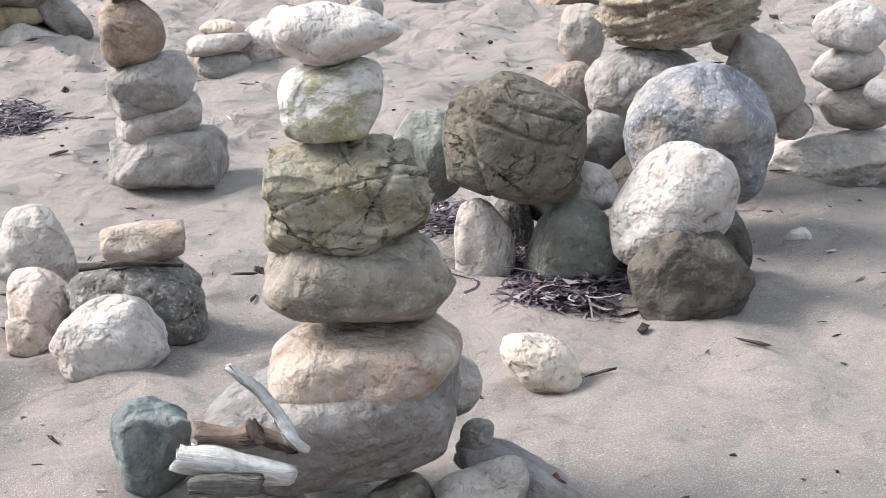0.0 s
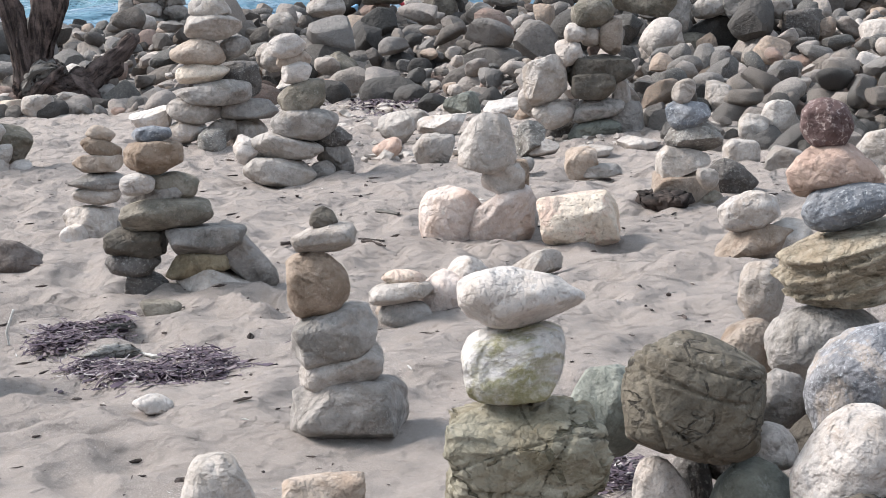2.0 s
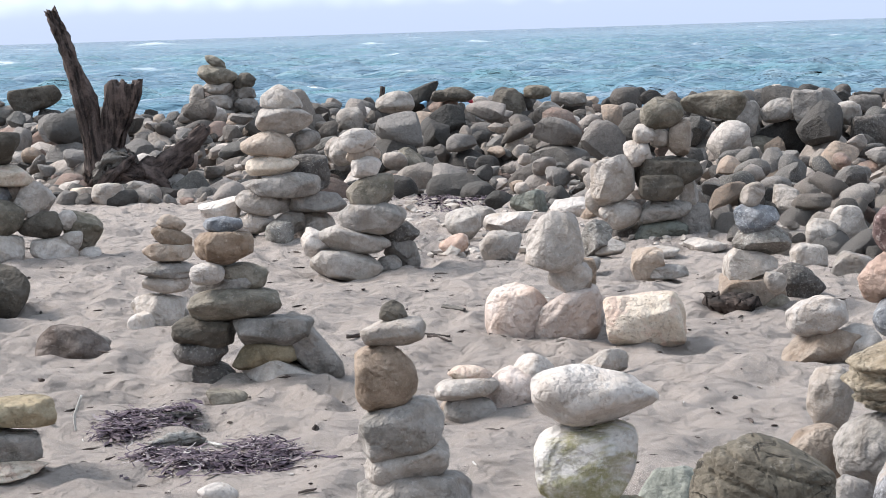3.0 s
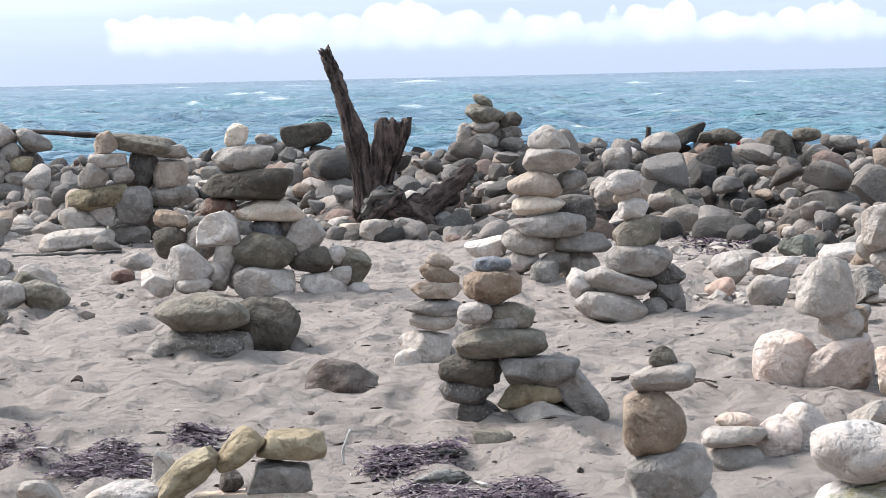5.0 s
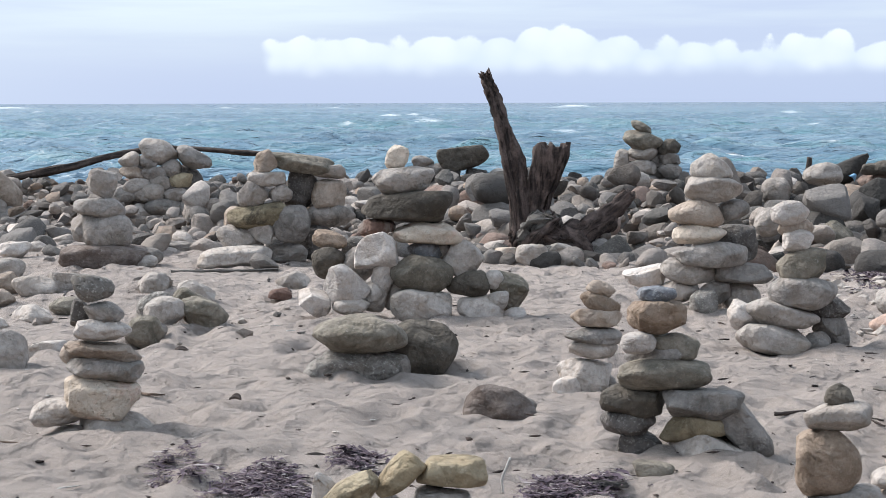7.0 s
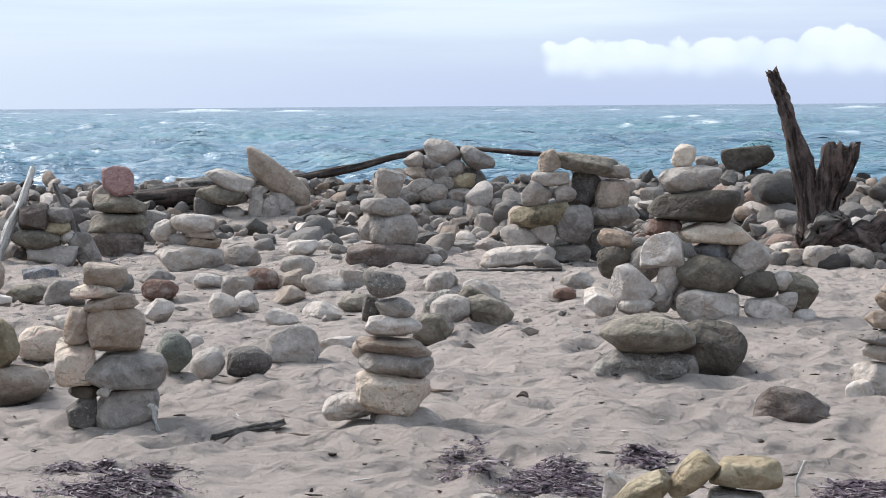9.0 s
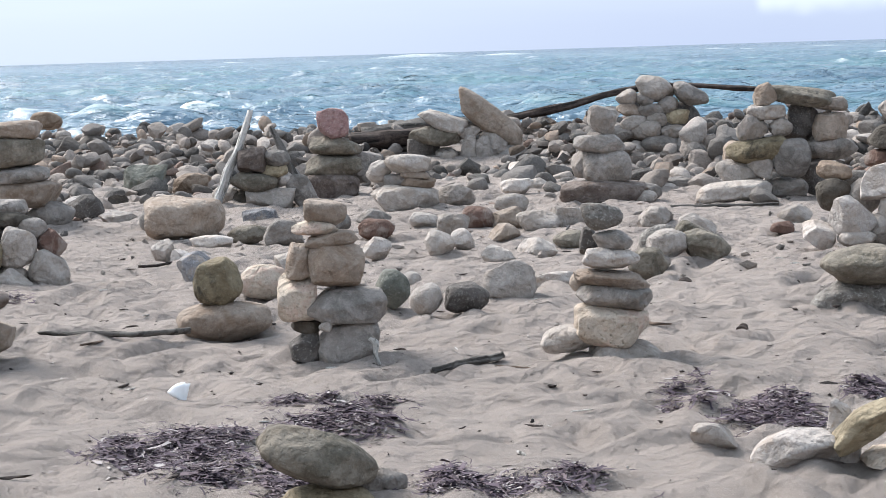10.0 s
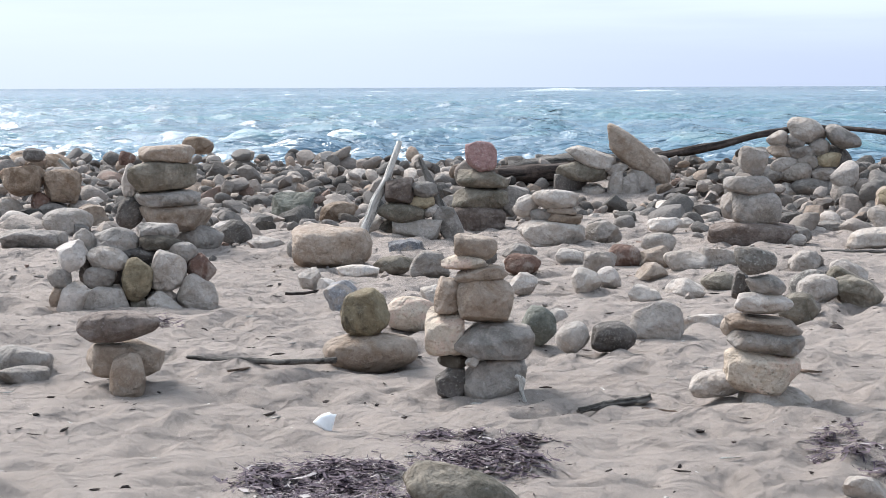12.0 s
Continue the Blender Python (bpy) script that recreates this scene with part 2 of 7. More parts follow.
ROCK = {
    "white": rock("white_limestone", (0.46, 0.435, 0.40), (0.58, 0.55, 0.51), patch=(0.38, 0.335, 0.285), pits=0.3),
    "cream": rock("cream_limestone", (0.46, 0.40, 0.32), (0.58, 0.52, 0.43), patch=(0.50, 0.37, 0.30), pits=0.5),
    "light": rock("light_grey_limestone", (0.32, 0.30, 0.27), (0.45, 0.42, 0.38), patch=(0.24, 0.22, 0.19)),
    "grey": rock("grey_limestone", (0.21, 0.20, 0.185), (0.30, 0.285, 0.26), patch=(0.15, 0.145, 0.13)),
    # for dark stones, and for fillers whose colour stands in for gap shade
    "dark": rock("dark_basalt_and_gap_shade", (0.085, 0.08, 0.075), (0.14, 0.13, 0.12), speck=(0.24, 0.23, 0.21), amount=0.3),
    "olive": rock("olive_sandstone", (0.145, 0.132, 0.104), (0.235, 0.216, 0.174), patch=(0.11, 0.105, 0.08)),
    "olive_dark": rock("dark_olive_sandstone", (0.072, 0.065, 0.053), (0.12, 0.108, 0.088), patch=(0.15, 0.135, 0.108)),
    "greenish": rock("grey_green_stone", (0.15, 0.165, 0.14), (0.22, 0.235, 0.20), patch=(0.11, 0.12, 0.10), rough=0.75),
    "tan": rock("tan_sandstone", (0.262, 0.220, 0.176), (0.358, 0.310, 0.256), patch=(0.200, 0.150, 0.108)),
    "brown": rock("brown_sandstone", (0.20, 0.152, 0.108), (0.30, 0.242, 0.185), patch=(0.12, 0.08, 0.05)),
    "blue": rock("blue_grey_stone", (0.135, 0.155, 0.18), (0.22, 0.235, 0.25), speck=(0.36, 0.37, 0.38)),
    "teal": rock("teal_stone", (0.085, 0.115, 0.115), (0.13, 0.165, 0.16), patch=(0.17, 0.19, 0.18), rough=0.7),
    "pink": rock("pink_limestone", (0.45, 0.375, 0.325), (0.55, 0.485, 0.435), patch=(0.38, 0.30, 0.255)),
    "red": rock("red_conglomerate", (0.27, 0.155, 0.150), (0.37, 0.245, 0.235), speck=(0.50, 0.40, 0.37)),
    "maroon": rock("maroon_conglomerate", (0.085, 0.055, 0.055), (0.13, 0.085, 0.08), vein=(0.46, 0.41, 0.39), speck=(0.36, 0.30, 0.28)),
    "speckled": rock("speckled_grey_stone", (0.15, 0.16, 0.175), (0.27, 0.275, 0.285), speck=(0.36, 0.37, 0.385), patch=(0.34, 0.29, 0.235)),
    "pitted": rock("pitted_dark_stone", (0.15, 0.145, 0.13), (0.22, 0.21, 0.19), speck=(0.40, 0.39, 0.36), pits=0.7),
    "strata": rock("layered_yellow_sandstone", (0.31, 0.270, 0.195), (0.41, 0.370, 0.29), strata=(0.20, 0.170, 0.125), relief=1.8),
    "yellow": rock("yellow_olive_sandstone", (0.255, 0.215, 0.135), (0.34, 0.30, 0.205), patch=(0.16, 0.135, 0.085)),
    "mossy": rock("white_stone_with_algae", (0.45, 0.44, 0.41), (0.57, 0.56, 0.53), patch=(0.21, 0.205, 0.11), amount=0.95),
    "cracked": rock("cracked_olive_cream_stone", (0.235, 0.220, 0.155), (0.34, 0.325, 0.25), patch=(0.16, 0.14, 0.085), vein=(0.12, 0.11, 0.075)),
    "fissured": rock("fissured_dark_olive_stone", (0.105, 0.092, 0.068), (0.165, 0.148, 0.112), vein=(0.035, 0.03, 0.024), patch=(0.085, 0.074, 0.055)),
    "slate": rock("slate_grey_stone", (0.165, 0.155, 0.145), (0.230, 0.218, 0.205), patch=(0.14, 0.132, 0.125), rough=0.7),
    "rusty": rock("red_brown_stone", (0.135, 0.082, 0.065), (0.21, 0.135, 0.105), patch=(0.26, 0.23, 0.20)),
    "mottled": rock("mottled_olive_stone", (0.17, 0.145, 0.092), (0.27, 0.235, 0.150), patch=(0.060, 0.052, 0.038), amount=0.6),
    "umber": rock("umber_grey_stone", (0.135, 0.112, 0.098), (0.205, 0.178, 0.158), patch=(0.10, 0.076, 0.064)),
    "orange": rock("pale_orange_stone", (0.42, 0.31, 0.245), (0.52, 0.41, 0.34), patch=(0.35, 0.25, 0.20)),
}


def sand_material():
    m = Mat("beach_sand", 0.95)
    v = m.co
    big, mid, grain = m.noise(v, 0.9, 5.0), m.noise(v, 9.0, 6.0, 0.65), m.noise(v, 420.0, 3.0, 0.75)
    c = m.mix(m.ramp(big, 0.35, 0.65), (0.294, 0.253, 0.229), (0.350, 0.303, 0.275))
    c = m.mix(m.ramp(mid, 0.35, 0.72, 0.0, 0.45), c, (0.240, 0.207, 0.186))
    c = m.mix(m.ramp(grain, 0.47, 0.60, 0.0, 0.78), c, (0.165, 0.140, 0.122))
    c = m.mix(m.ramp(m.noise(v, 260.0, 2.0), 0.56, 0.66, 0.0, 0.70), c, (0.52, 0.475, 0.44))
    grit = m.noise(v, 55.0, 3.0, 0.6)
    c = m.mix(m.ramp(grit, 0.66, 0.71, 0.0, 0.8), c, (0.13, 0.105, 0.095))
    m.colour(c)
    # trampled dry sand: rounded pits of two sizes, fewer towards the smooth foreground
    warp = m.n("ShaderNodeVectorMath")
    warp.operation = "MULTIPLY_ADD"
    warp.inputs[1].default_value = (0.16, 0.16, 0.0)
    wn = m.n("ShaderNodeTexNoise", Scale=5.0, Detail=3.0)
    m.link(v, wn.inputs["Vector"])
    m.link(wn.outputs["Color"], warp.inputs[0])
    m.link(v, warp.inputs[2])
    place = m.n("ShaderNodeSeparateXYZ")
    m.link(v, place.inputs[0])
    reach = m.n("ShaderNodeMath")
    reach.operation = "MULTIPLY_ADD"
    reach.inputs[1].default_value = 0.4
    m.link(place.outputs[0], reach.inputs[0])
    m.link(place.outputs[1], reach.inputs[2])
    worn = m.ramp(reach.outputs[0], 3.5, 7.5, 0.52, 1.0)

    def pits(scale, lo, hi):
        vo = m.n("ShaderNodeTexVoronoi", Scale=scale)
        vo.feature = "SMOOTH_F1"
        vo.inputs["Smoothness"].default_value = 0.55
        m.link(warp.outputs[0], vo.inputs["Vector"])
        some = m.ramp(m.noise(v, scale * 0.35, 3.0, 0.6), lo, hi, 0.12, 1.0)
        k = m.mix(1.0, m.ramp(vo.outputs["Distance"], 0.05, 0.62), some, "MULTIPLY")
        return m.mix(1.0, k, worn, "MULTIPLY")

    m.bump([(pits(5.5, 0.38, 0.58), 0.050), (pits(12.0, 0.36, 0.58), 0.026), (m.noise(v, 9.0, 4.0, 0.5), 0.018), (m.noise(v, 34.0, 4.0, 0.55), 0.009), (m.noise(v, 110.0, 4.0, 0.7), 0.0050), (grain, 0.0036)])
    return m.m


def sea_material():
    m = Mat("sea_water", 0.16)
    m.b.inputs["Specular IOR Level"].default_value = 0.42
    m.b.inputs["IOR"].default_value = 1.33
    mp = m.n("ShaderNodeMapping", Scale=(0.36, 1.6, 1.0))
    m.link(m.co, mp.inputs[0])
    v = mp.outputs[0]
    far = m.n("ShaderNodeMapping", Scale=(0.05, 0.05, 1.0))
    m.link(m.co, far.inputs[0])
    big = m.noise(far.outputs[0], 1.0, 4.0)
    c = m.mix(m.ramp(big, 0.35, 0.65), (0.105, 0.185, 0.258), (0.165, 0.270, 0.350))
    # shoals of greener water, stretched along the shore
    shoal = m.n("ShaderNodeMapping", Scale=(0.022, 0.11, 1.0))
    m.link(m.co, shoal.inputs[0])
    c = m.mix(m.ramp(m.noise(shoal.outputs[0], 1.0, 5.0, 0.65), 0.47, 0.66, 0.0, 0.75), c, (0.112, 0.252, 0.285))
    # deeper blue offshore, painted darker to offset pale sky reflection near the horizon
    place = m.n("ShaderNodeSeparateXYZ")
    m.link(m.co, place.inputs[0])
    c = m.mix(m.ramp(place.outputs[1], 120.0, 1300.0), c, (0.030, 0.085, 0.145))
    at = m.n("ShaderNodeAttribute")
    at.attribute_name = "foam"
    lace = m.ramp(m.noise(v, 2.2, 6.0, 0.75), 0.40, 0.60)
    foam = m.mix(1.0, at.outputs["Fac"], lace, "MULTIPLY")
    c = m.mix(foam, c, (0.90, 0.92, 0.93))
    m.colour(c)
    m.link(m.ramp(foam, 0.0, 0.4, 0.17, 0.8), m.b.inputs["Roughness"])
    m.bump([(m.noise(v, 0.8, 3.0, 0.55, 0.3), 0.50), (m.ramp(m.noise(v, 2.1, 4.0, 0.6, 0.4), 0.30, 0.66), 0.11), (m.noise(v, 6.0, 4.0, 0.6), 0.07)])
    return m.m


def wood(name, a, b, rough=0.85, grain=(30.0, 30.0, 2.5)):
    m = Mat(name, rough)
    v = m.shifted(grain)
    g, f = m.noise(v, 2.0, 6.0, 0.7, 0.4), m.noise(m.co, 60.0, 5.0, 0.7)
    c = m.mix(m.ramp(g, 0.35, 0.65), a, b)
    c = m.mix(m.ramp(f, 0.45, 0.7, 0.0, 0.6), c, tuple(x * 0.45 for x in a))
    k = m.noise(m.shifted((grain[0] * 0.8, grain[1] * 0.8, grain[2] * 0.5)), 1.3, 4.0, 0.6, 0.8)
    split = m.ramp(k, 0.53, 0.60)
    c = m.mix(m.ramp(split, 0.0, 1.0, 0.0, 0.75), c, tuple(x * 0.28 for x in a))
    c = m.mix(m.ramp(m.noise(m.co, 9.0, 4.0, 0.65), 0.50, 0.68, 0.0, 0.5), c, tuple(min(0.7, x * 1.45) for x in b))
    m.colour(c)
    m.bump([(g, 0.018), (m.ramp(split, 0.0, 1.0, 1.0, 0.0), 0.012), (f, 0.002)])
    return m.m


WOOD = {
    "bleached": wood("bleached_driftwood", (0.50, 0.48, 0.45), (0.70, 0.68, 0.65)),
    "brown": wood("brown_driftwood", (0.16, 0.115, 0.09), (0.27, 0.20, 0.16)),
    "dark": wood("dark_driftwood", (0.016, 0.013, 0.012), (0.095, 0.072, 0.063), grain=(9.0, 9.0, 0.8)),
    "stump": wood("dark_split_driftwood", (0.024, 0.018, 0.017), (0.140, 0.104, 0.092), grain=(11.0, 11.0, 1.1)),
    "weathered": wood("weathered_board", (0.26, 0.245, 0.225), (0.44, 0.42, 0.39)),
    "grey": wood("grey_driftwood", (0.12, 0.11, 0.10), (0.21, 0.195, 0.18)),
}


def plain(name, a, b, scale=40.0, rough=0.6):
    m = Mat(name, rough)
    g = m.noise(m.co, scale, 5.0, 0.65)
    m.colour(m.mix(m.ramp(g, 0.35, 0.65), a, b))
    m.bump([(g, 0.002)])
    return m.m


def weed_material():
    m = Mat("dry_seagrass", 0.7)
    g = m.n("ShaderNodeNewGeometry")
    c = m.n("ShaderNodeValToRGB")
    e = c.color_ramp.elements
    e[0].color, e[1].color = (0.042, 0.030, 0.042, 1), (0.40, 0.37, 0.36, 1)
    e[0].position, e[1].position = 0.0, 1.0
    e.new(0.50).color = (0.098, 0.072, 0.094, 1)
    e.new(0.80).color = (0.165, 0.125, 0.135, 1)
    m.link(g.outputs["Random Per Island"], c.inputs[0])
    m.colour(c.outputs[0])
    return m.m


SAND, SEA, WEED = sand_material(), sea_material(), weed_material()
WHITE_PLASTIC = plain("white_plastic", (0.78, 0.79, 0.80), (0.70, 0.71, 0.72), 25.0, 0.45)
RED_PLASTIC = plain("red_plastic", (0.62, 0.09, 0.12), (0.50, 0.06, 0.08), 25.0, 0.45)
RED_WEED = plain("red_brown_seaweed", (0.13, 0.035, 0.030), (0.07, 0.025, 0.022), 60.0, 0.6)
BLUE_PLASTIC = plain("blue_plastic", (0.14, 0.30, 0.48), (0.18, 0.36, 0.55), 25.0, 0.45)


# ---- mesh helpers ----
def mesh_from(name, verts, faces, mat, smooth=True, crisp=0):
    me = bpy.data.meshes.new(name)
    me.from_pydata(verts, [], faces)
    me.materials.append(mat)
    if smooth:
        me.shade_smooth()
        if crisp:
            me.set_sharp_from_angle(angle=radians(crisp))
    return me


def ico(level):
    bm = bmesh.new()
    bmesh.ops.create_icosphere(bm, subdivisions=level, radius=1.0)
    bm.verts.ensure_lookup_table()
    v = np.array([q.co[:] for q in bm.verts])
    f = np.array([[q.index for q in face.verts] for face in bm.faces])
    bm.free()
    return v / np.linalg.norm(v, axis=1)[:, None], f


ICO = {k: ico(k) for k in (2, 3, 4, 5, 6)}

# roundness seen from above and from the side, number of cuts, cut depth, lumps
SHAPES = {
    "round": (2.25, 2.20, 10, 0.20, 0.075),
    "slab": (2.5, 2.45, 10, 0.24, 0.065),
    "block": (3.2, 3.1, 11, 0.28, 0.060),
    "chip": (2.7, 2.6, 13, 0.44, 0.060),
    "ledge": (3.0, 3.2, 8, 0.18, 0.060),
    "craggy": (2.4, 2.5, 11, 0.22, 0.065),
    "boat": (2.2, 2.0, 5, 0.12, 0.050),
    "wedge": (2.5, 2.4, 7, 0.16, 0.055),
    "peak": (2.5, 2.3, 9, 0.22, 0.055),
    "squared": (3.4, 3.5, 7, 0.15, 0.045),
    "hewn": (3.3, 3.6, 14, 0.16, 0.035),
    "fissure": (2.7, 2.6, 7, 0.20, 0.045),
    "dimpled": (2.2, 2.2, 6, 0.14, 0.055),
}


def lumps(p, rng, waves, freq):
    """Smooth random relief: a sum of oblique sine waves."""
    out = np.zeros(len(p))
    for _ in range(waves):
        k = rng.normal(size=3)
        k *= freq * rng.uniform(0.6, 1.5) / np.linalg.norm(k)
        out += np.sin(p @ k + rng.uniform(0, 6.28))
    return out / math.sqrt(waves)


def groove(q, rng, count, width, deep, ways):
    """Narrow wandering cracks of limited length, each across the stone near one of the given ways."""
    for k in range(count):
        c = np.array(ways[k % len(ways)], float) + 0.25 * rng.normal(size=3)
        c /= np.linalg.norm(c)
        d = q @ c - rng.uniform(-0.75, 0.75) + 0.05 * lumps(q, rng, 3, 4.0)
        reach = np.clip(0.6 + 1.6 * lumps(q, rng, 3, 1.8), 0, 1)
        q = q * (1 - deep * rng.uniform(0.5, 1.2) * reach * np.exp(-(d / (width * rng.uniform(0.7, 1.3))) ** 2))[:, None]
    return q


def stone_points(w, d, h, shape, seed, level):
    rng = np.random.default_rng(seed)
    a, b, cuts, depth, lump = SHAPES[shape]
    p, f = ICO[level]
    flat = (np.abs(p[:, 0]) ** a + np.abs(p[:, 1]) ** a) ** (1 / a)
    q = p / ((flat ** b + np.abs(p[:, 2]) ** b) ** (1 / b))[:, None]
    # uneven ends, an uneven belly and a slight lean
    grow = {"wedge": 0.30, "boat": 0.16, "squared": 0.02, "peak": -0.42}.get(shape, 0.09 * rng.normal())
    q[:, 1:] *= (1 + (0.05 if shape == "squared" else 0.15) * rng.normal() * q[:, [0]]).clip(0.6, 1.4)
    q[:, :2] *= (1 + grow * q[:, [2]]).clip(0.55, 1.45)
    q[:, 0] += 0.10 * rng.normal() * q[:, 2]
    q = q * (1 + lump * lumps(q, rng, 6, 2.6)[:, None])
    leaning = [] if shape in ("round", "chip", "boat", "wedge", "dimpled") else [sgn * np.eye(3)[k] for k in range(3) for sgn in (-1, 1)]
    soft = 0.018 if shape in ("squared", "chip", "block", "hewn", "craggy") else 0.036
    for k in range(cuts + len(leaning)):
        c = rng.normal(size=3)
        c = c if k >= len(leaning) else leaning[k] + 0.22 * c
        c /= np.linalg.norm(c)
        s = q @ c
        over = s - s.max() * (1 - depth * rng.uniform(0.25, 1.0))
        over = soft * np.logaddexp(0, np.clip(over / soft, -30, 30))
        q = q - over[:, None] * c * 0.97
    if shape == "ledge":
        steps = 7.0
        wob = q[:, 2] + 0.13 * lumps(q, rng, 4, 3.2)
        fr = wob * steps - np.floor(wob * steps)
        q[:, :2] *= (1 + 0.07 * (np.clip(fr * 3, 0, 1) - 0.5) + 0.07 * np.sin(np.floor(wob * steps) * 2.3))[:, None]
    q = q * (1 + lump * 0.46 * lumps(q, rng, 7, 6.5)[:, None])
    if level >= 4:
        r = 1 - np.abs(lumps(q, rng, 6, 9.0))
        q = q * (1 + lump * 0.26 * np.minimum(r, 0.8)[:, None] + lump * 0.13 * lumps(q, rng, 9, 22.0)[:, None])
    if shape == "craggy":
        for freq, amp in ((3.5, 0.050), (8.0, 0.028), (17.0, 0.012)):
            q = q * (1 - amp * np.maximum(0, 1 - 4 * np.abs(lumps(q, rng, 3, freq)))[:, None])
            step = lumps(q, rng, 4, freq)
            q = q * (1 + amp * 0.6 * (step > 0.25)[:, None])
    if shape == "hewn":
        for freq, amp in ((3.2, 0.040), (7.0, 0.022)):
            q = q * (1 + amp * np.floor(np.clip(lumps(q, rng, 4, freq), -1.5, 1.5) * 1.6)[:, None])
        q = groove(q, rng, 14, 0.022, 0.075, ((0.35, 0.2, 1.0), (1.0, 0.2, 0.15), (-0.5, 0.1, 0.8)))
    if shape == "fissure":
        q = groove(q, rng, 15, 0.022, 0.060, ((1.0, 0.1, 0.25), (0.5, 0.2, 1.0), (-0.6, 0.1, 0.8)))
    if shape == "dimpled":
        for _ in range(9):
            c = rng.normal(size=3)
            c /= np.linalg.norm(c)
            q = q * (1 - rng.uniform(0.04, 0.11) * np.exp(-((p - c) ** 2).sum(axis=1) / rng.uniform(0.03, 0.12)))[:, None]
    if level >= 4 and shape in ("round", "slab", "block", "boat", "wedge") and rng.uniform() < 0.6:
        q = groove(q, rng, int(rng.integers(1, 4)), 0.022, 0.030, (rng.normal(size=3), rng.normal(size=3)))
    lo, hi = q.min(axis=0), q.max(axis=0)
    q = (q - (lo + hi) / 2) / ((hi - lo) / 2)
    return q * (w / 2, d / 2, h / 2), f


COUNT = [100]


def stone_mesh(w, d, h, shape, mat, size_level=None):
    COUNT[0] += 1
    level = size_level or (4 if w > 0.22 else 3)
    v, f = stone_points(w, d, h, shape, COUNT[0], level)
    return mesh_from("stone", v.tolist(), f.tolist(), mat, True, 30 if shape == "chip" or (shape == "block" and level < 4) else 0)


def cairn(label, at, yaw, stones, category="cairn", name="stone_cairn", group="stone cairns", near=False):
    """A stack: an Empty on the sand and its stones. A stone: right, away, up, width, depth, height, roll, colour, shape."""
    root = tagged(new(name), label, category, group)
    root.matrix_world = pose(at[0], at[1], 0, 0, 0, yaw)
    more(root, stones, near)
    return root


TONE = {"white": "white limestone", "cream": "cream limestone", "light": "light grey stone", "grey": "mid-grey stone", "dark": "near-black stone or dark filler for gap shade", "olive": "olive-grey stone",
        "olive_dark": "dark olive stone", "greenish": "grey-green stone", "tan": "tan sandstone", "brown": "brown sandstone", "blue": "blue-grey stone", "teal": "dark teal stone",
        "pink": "pinkish limestone", "red": "red stone", "maroon": "maroon stone with pale veins", "speckled": "speckled blue-grey stone", "pitted": "pitted grey stone",
        "strata": "layered yellow sandstone", "yellow": "yellow-olive sandstone", "mossy": "white stone with green algae", "cracked": "cracked olive-cream stone",
        "fissured": "fissured dark olive stone", "slate": "smooth slate-grey slab", "rusty": "red-brown stone", "mottled": "mottled olive and dark stone", "umber": "umber-grey stone", "orange": "pale orange stone"}


def more(root, stones, near=False):
    for x, y, z, w, d, h, roll, colour, shape in stones:
        name = {"slab": "flat_stone", "ledge": "layered_slab", "craggy": "craggy_stone", "block": "stone_block", "chip": "angular_stone", "hewn": "stone_block", "squared": "stone_block"}.get(shape, "round_stone")
        h = h * (0.92 if shape in ("slab", "round") and w > 1.3 * h else 0.97)
        ob = tagged(new(name, stone_mesh(w, d, h, shape, ROCK[colour], (6 if shape in ('hewn', 'fissure', 'dimpled') else 5 if w > 0.26 else 4) if near else None)), TONE[colour])
        ob.parent = root
        ob.matrix_basis = pose(x, y, z, 0, roll, 0)


def beach_stone(label, at, yaw, size, roll, colour, shape, near=False):
    ob = new("beach_stone", stone_mesh(*size, shape, ROCK[colour], 5 if near else None))
    ob.matrix_world = pose(*at, 0, roll, yaw)
    return tagged(ob, label, "stone", "loose beach stones")


# ---- ground, sea ----
def shore(x):
    """Distance at which the stone bank begins, and its crest, for a place across the beach."""
    front = np.interp(x, [-20, -9, -6, -3.5, -1.5, 0.3, 3.4, 4.6, 6.5, 9], [17.0, 19.3, 21.6, 21.2, 19.6, 18.4, 17.4, 11.9, 9.0, 7.8])
    crest = np.interp(x, [-14, -9, -6, -3, 0, 4, 7, 10], [25.0, 25.0, 25.0, 24.5, 24.0, 23.5, 22.5, 21.5])
    top = np.interp(x, [-14, -8, -5, -2, 2, 5, 8], [0.27, 0.29, 0.38, 0.40, 0.36, 0.34, 0.34])
    return front, crest, top


def land(x, y):
    """Height of the ground without footprints."""
    front, crest, top = shore(x)
    up = np.clip((y - front) / (crest - front), 0, 1)
    z = top * (up * up * (3 - 2 * up))
    down = np.clip(y - crest - 0.8, 0, None)
    # added rise behind the camera, out of view, to dim stone fronts
    unseen_rise = np.clip((-4.0 - y) / 22, 0, 1)
    z = z + 6.0 * unseen_rise * unseen_rise * (3 - 2 * unseen_rise)
    return z - 0.30 * np.minimum(down, 6) - 0.004 * np.clip(down - 6, 0, 400)


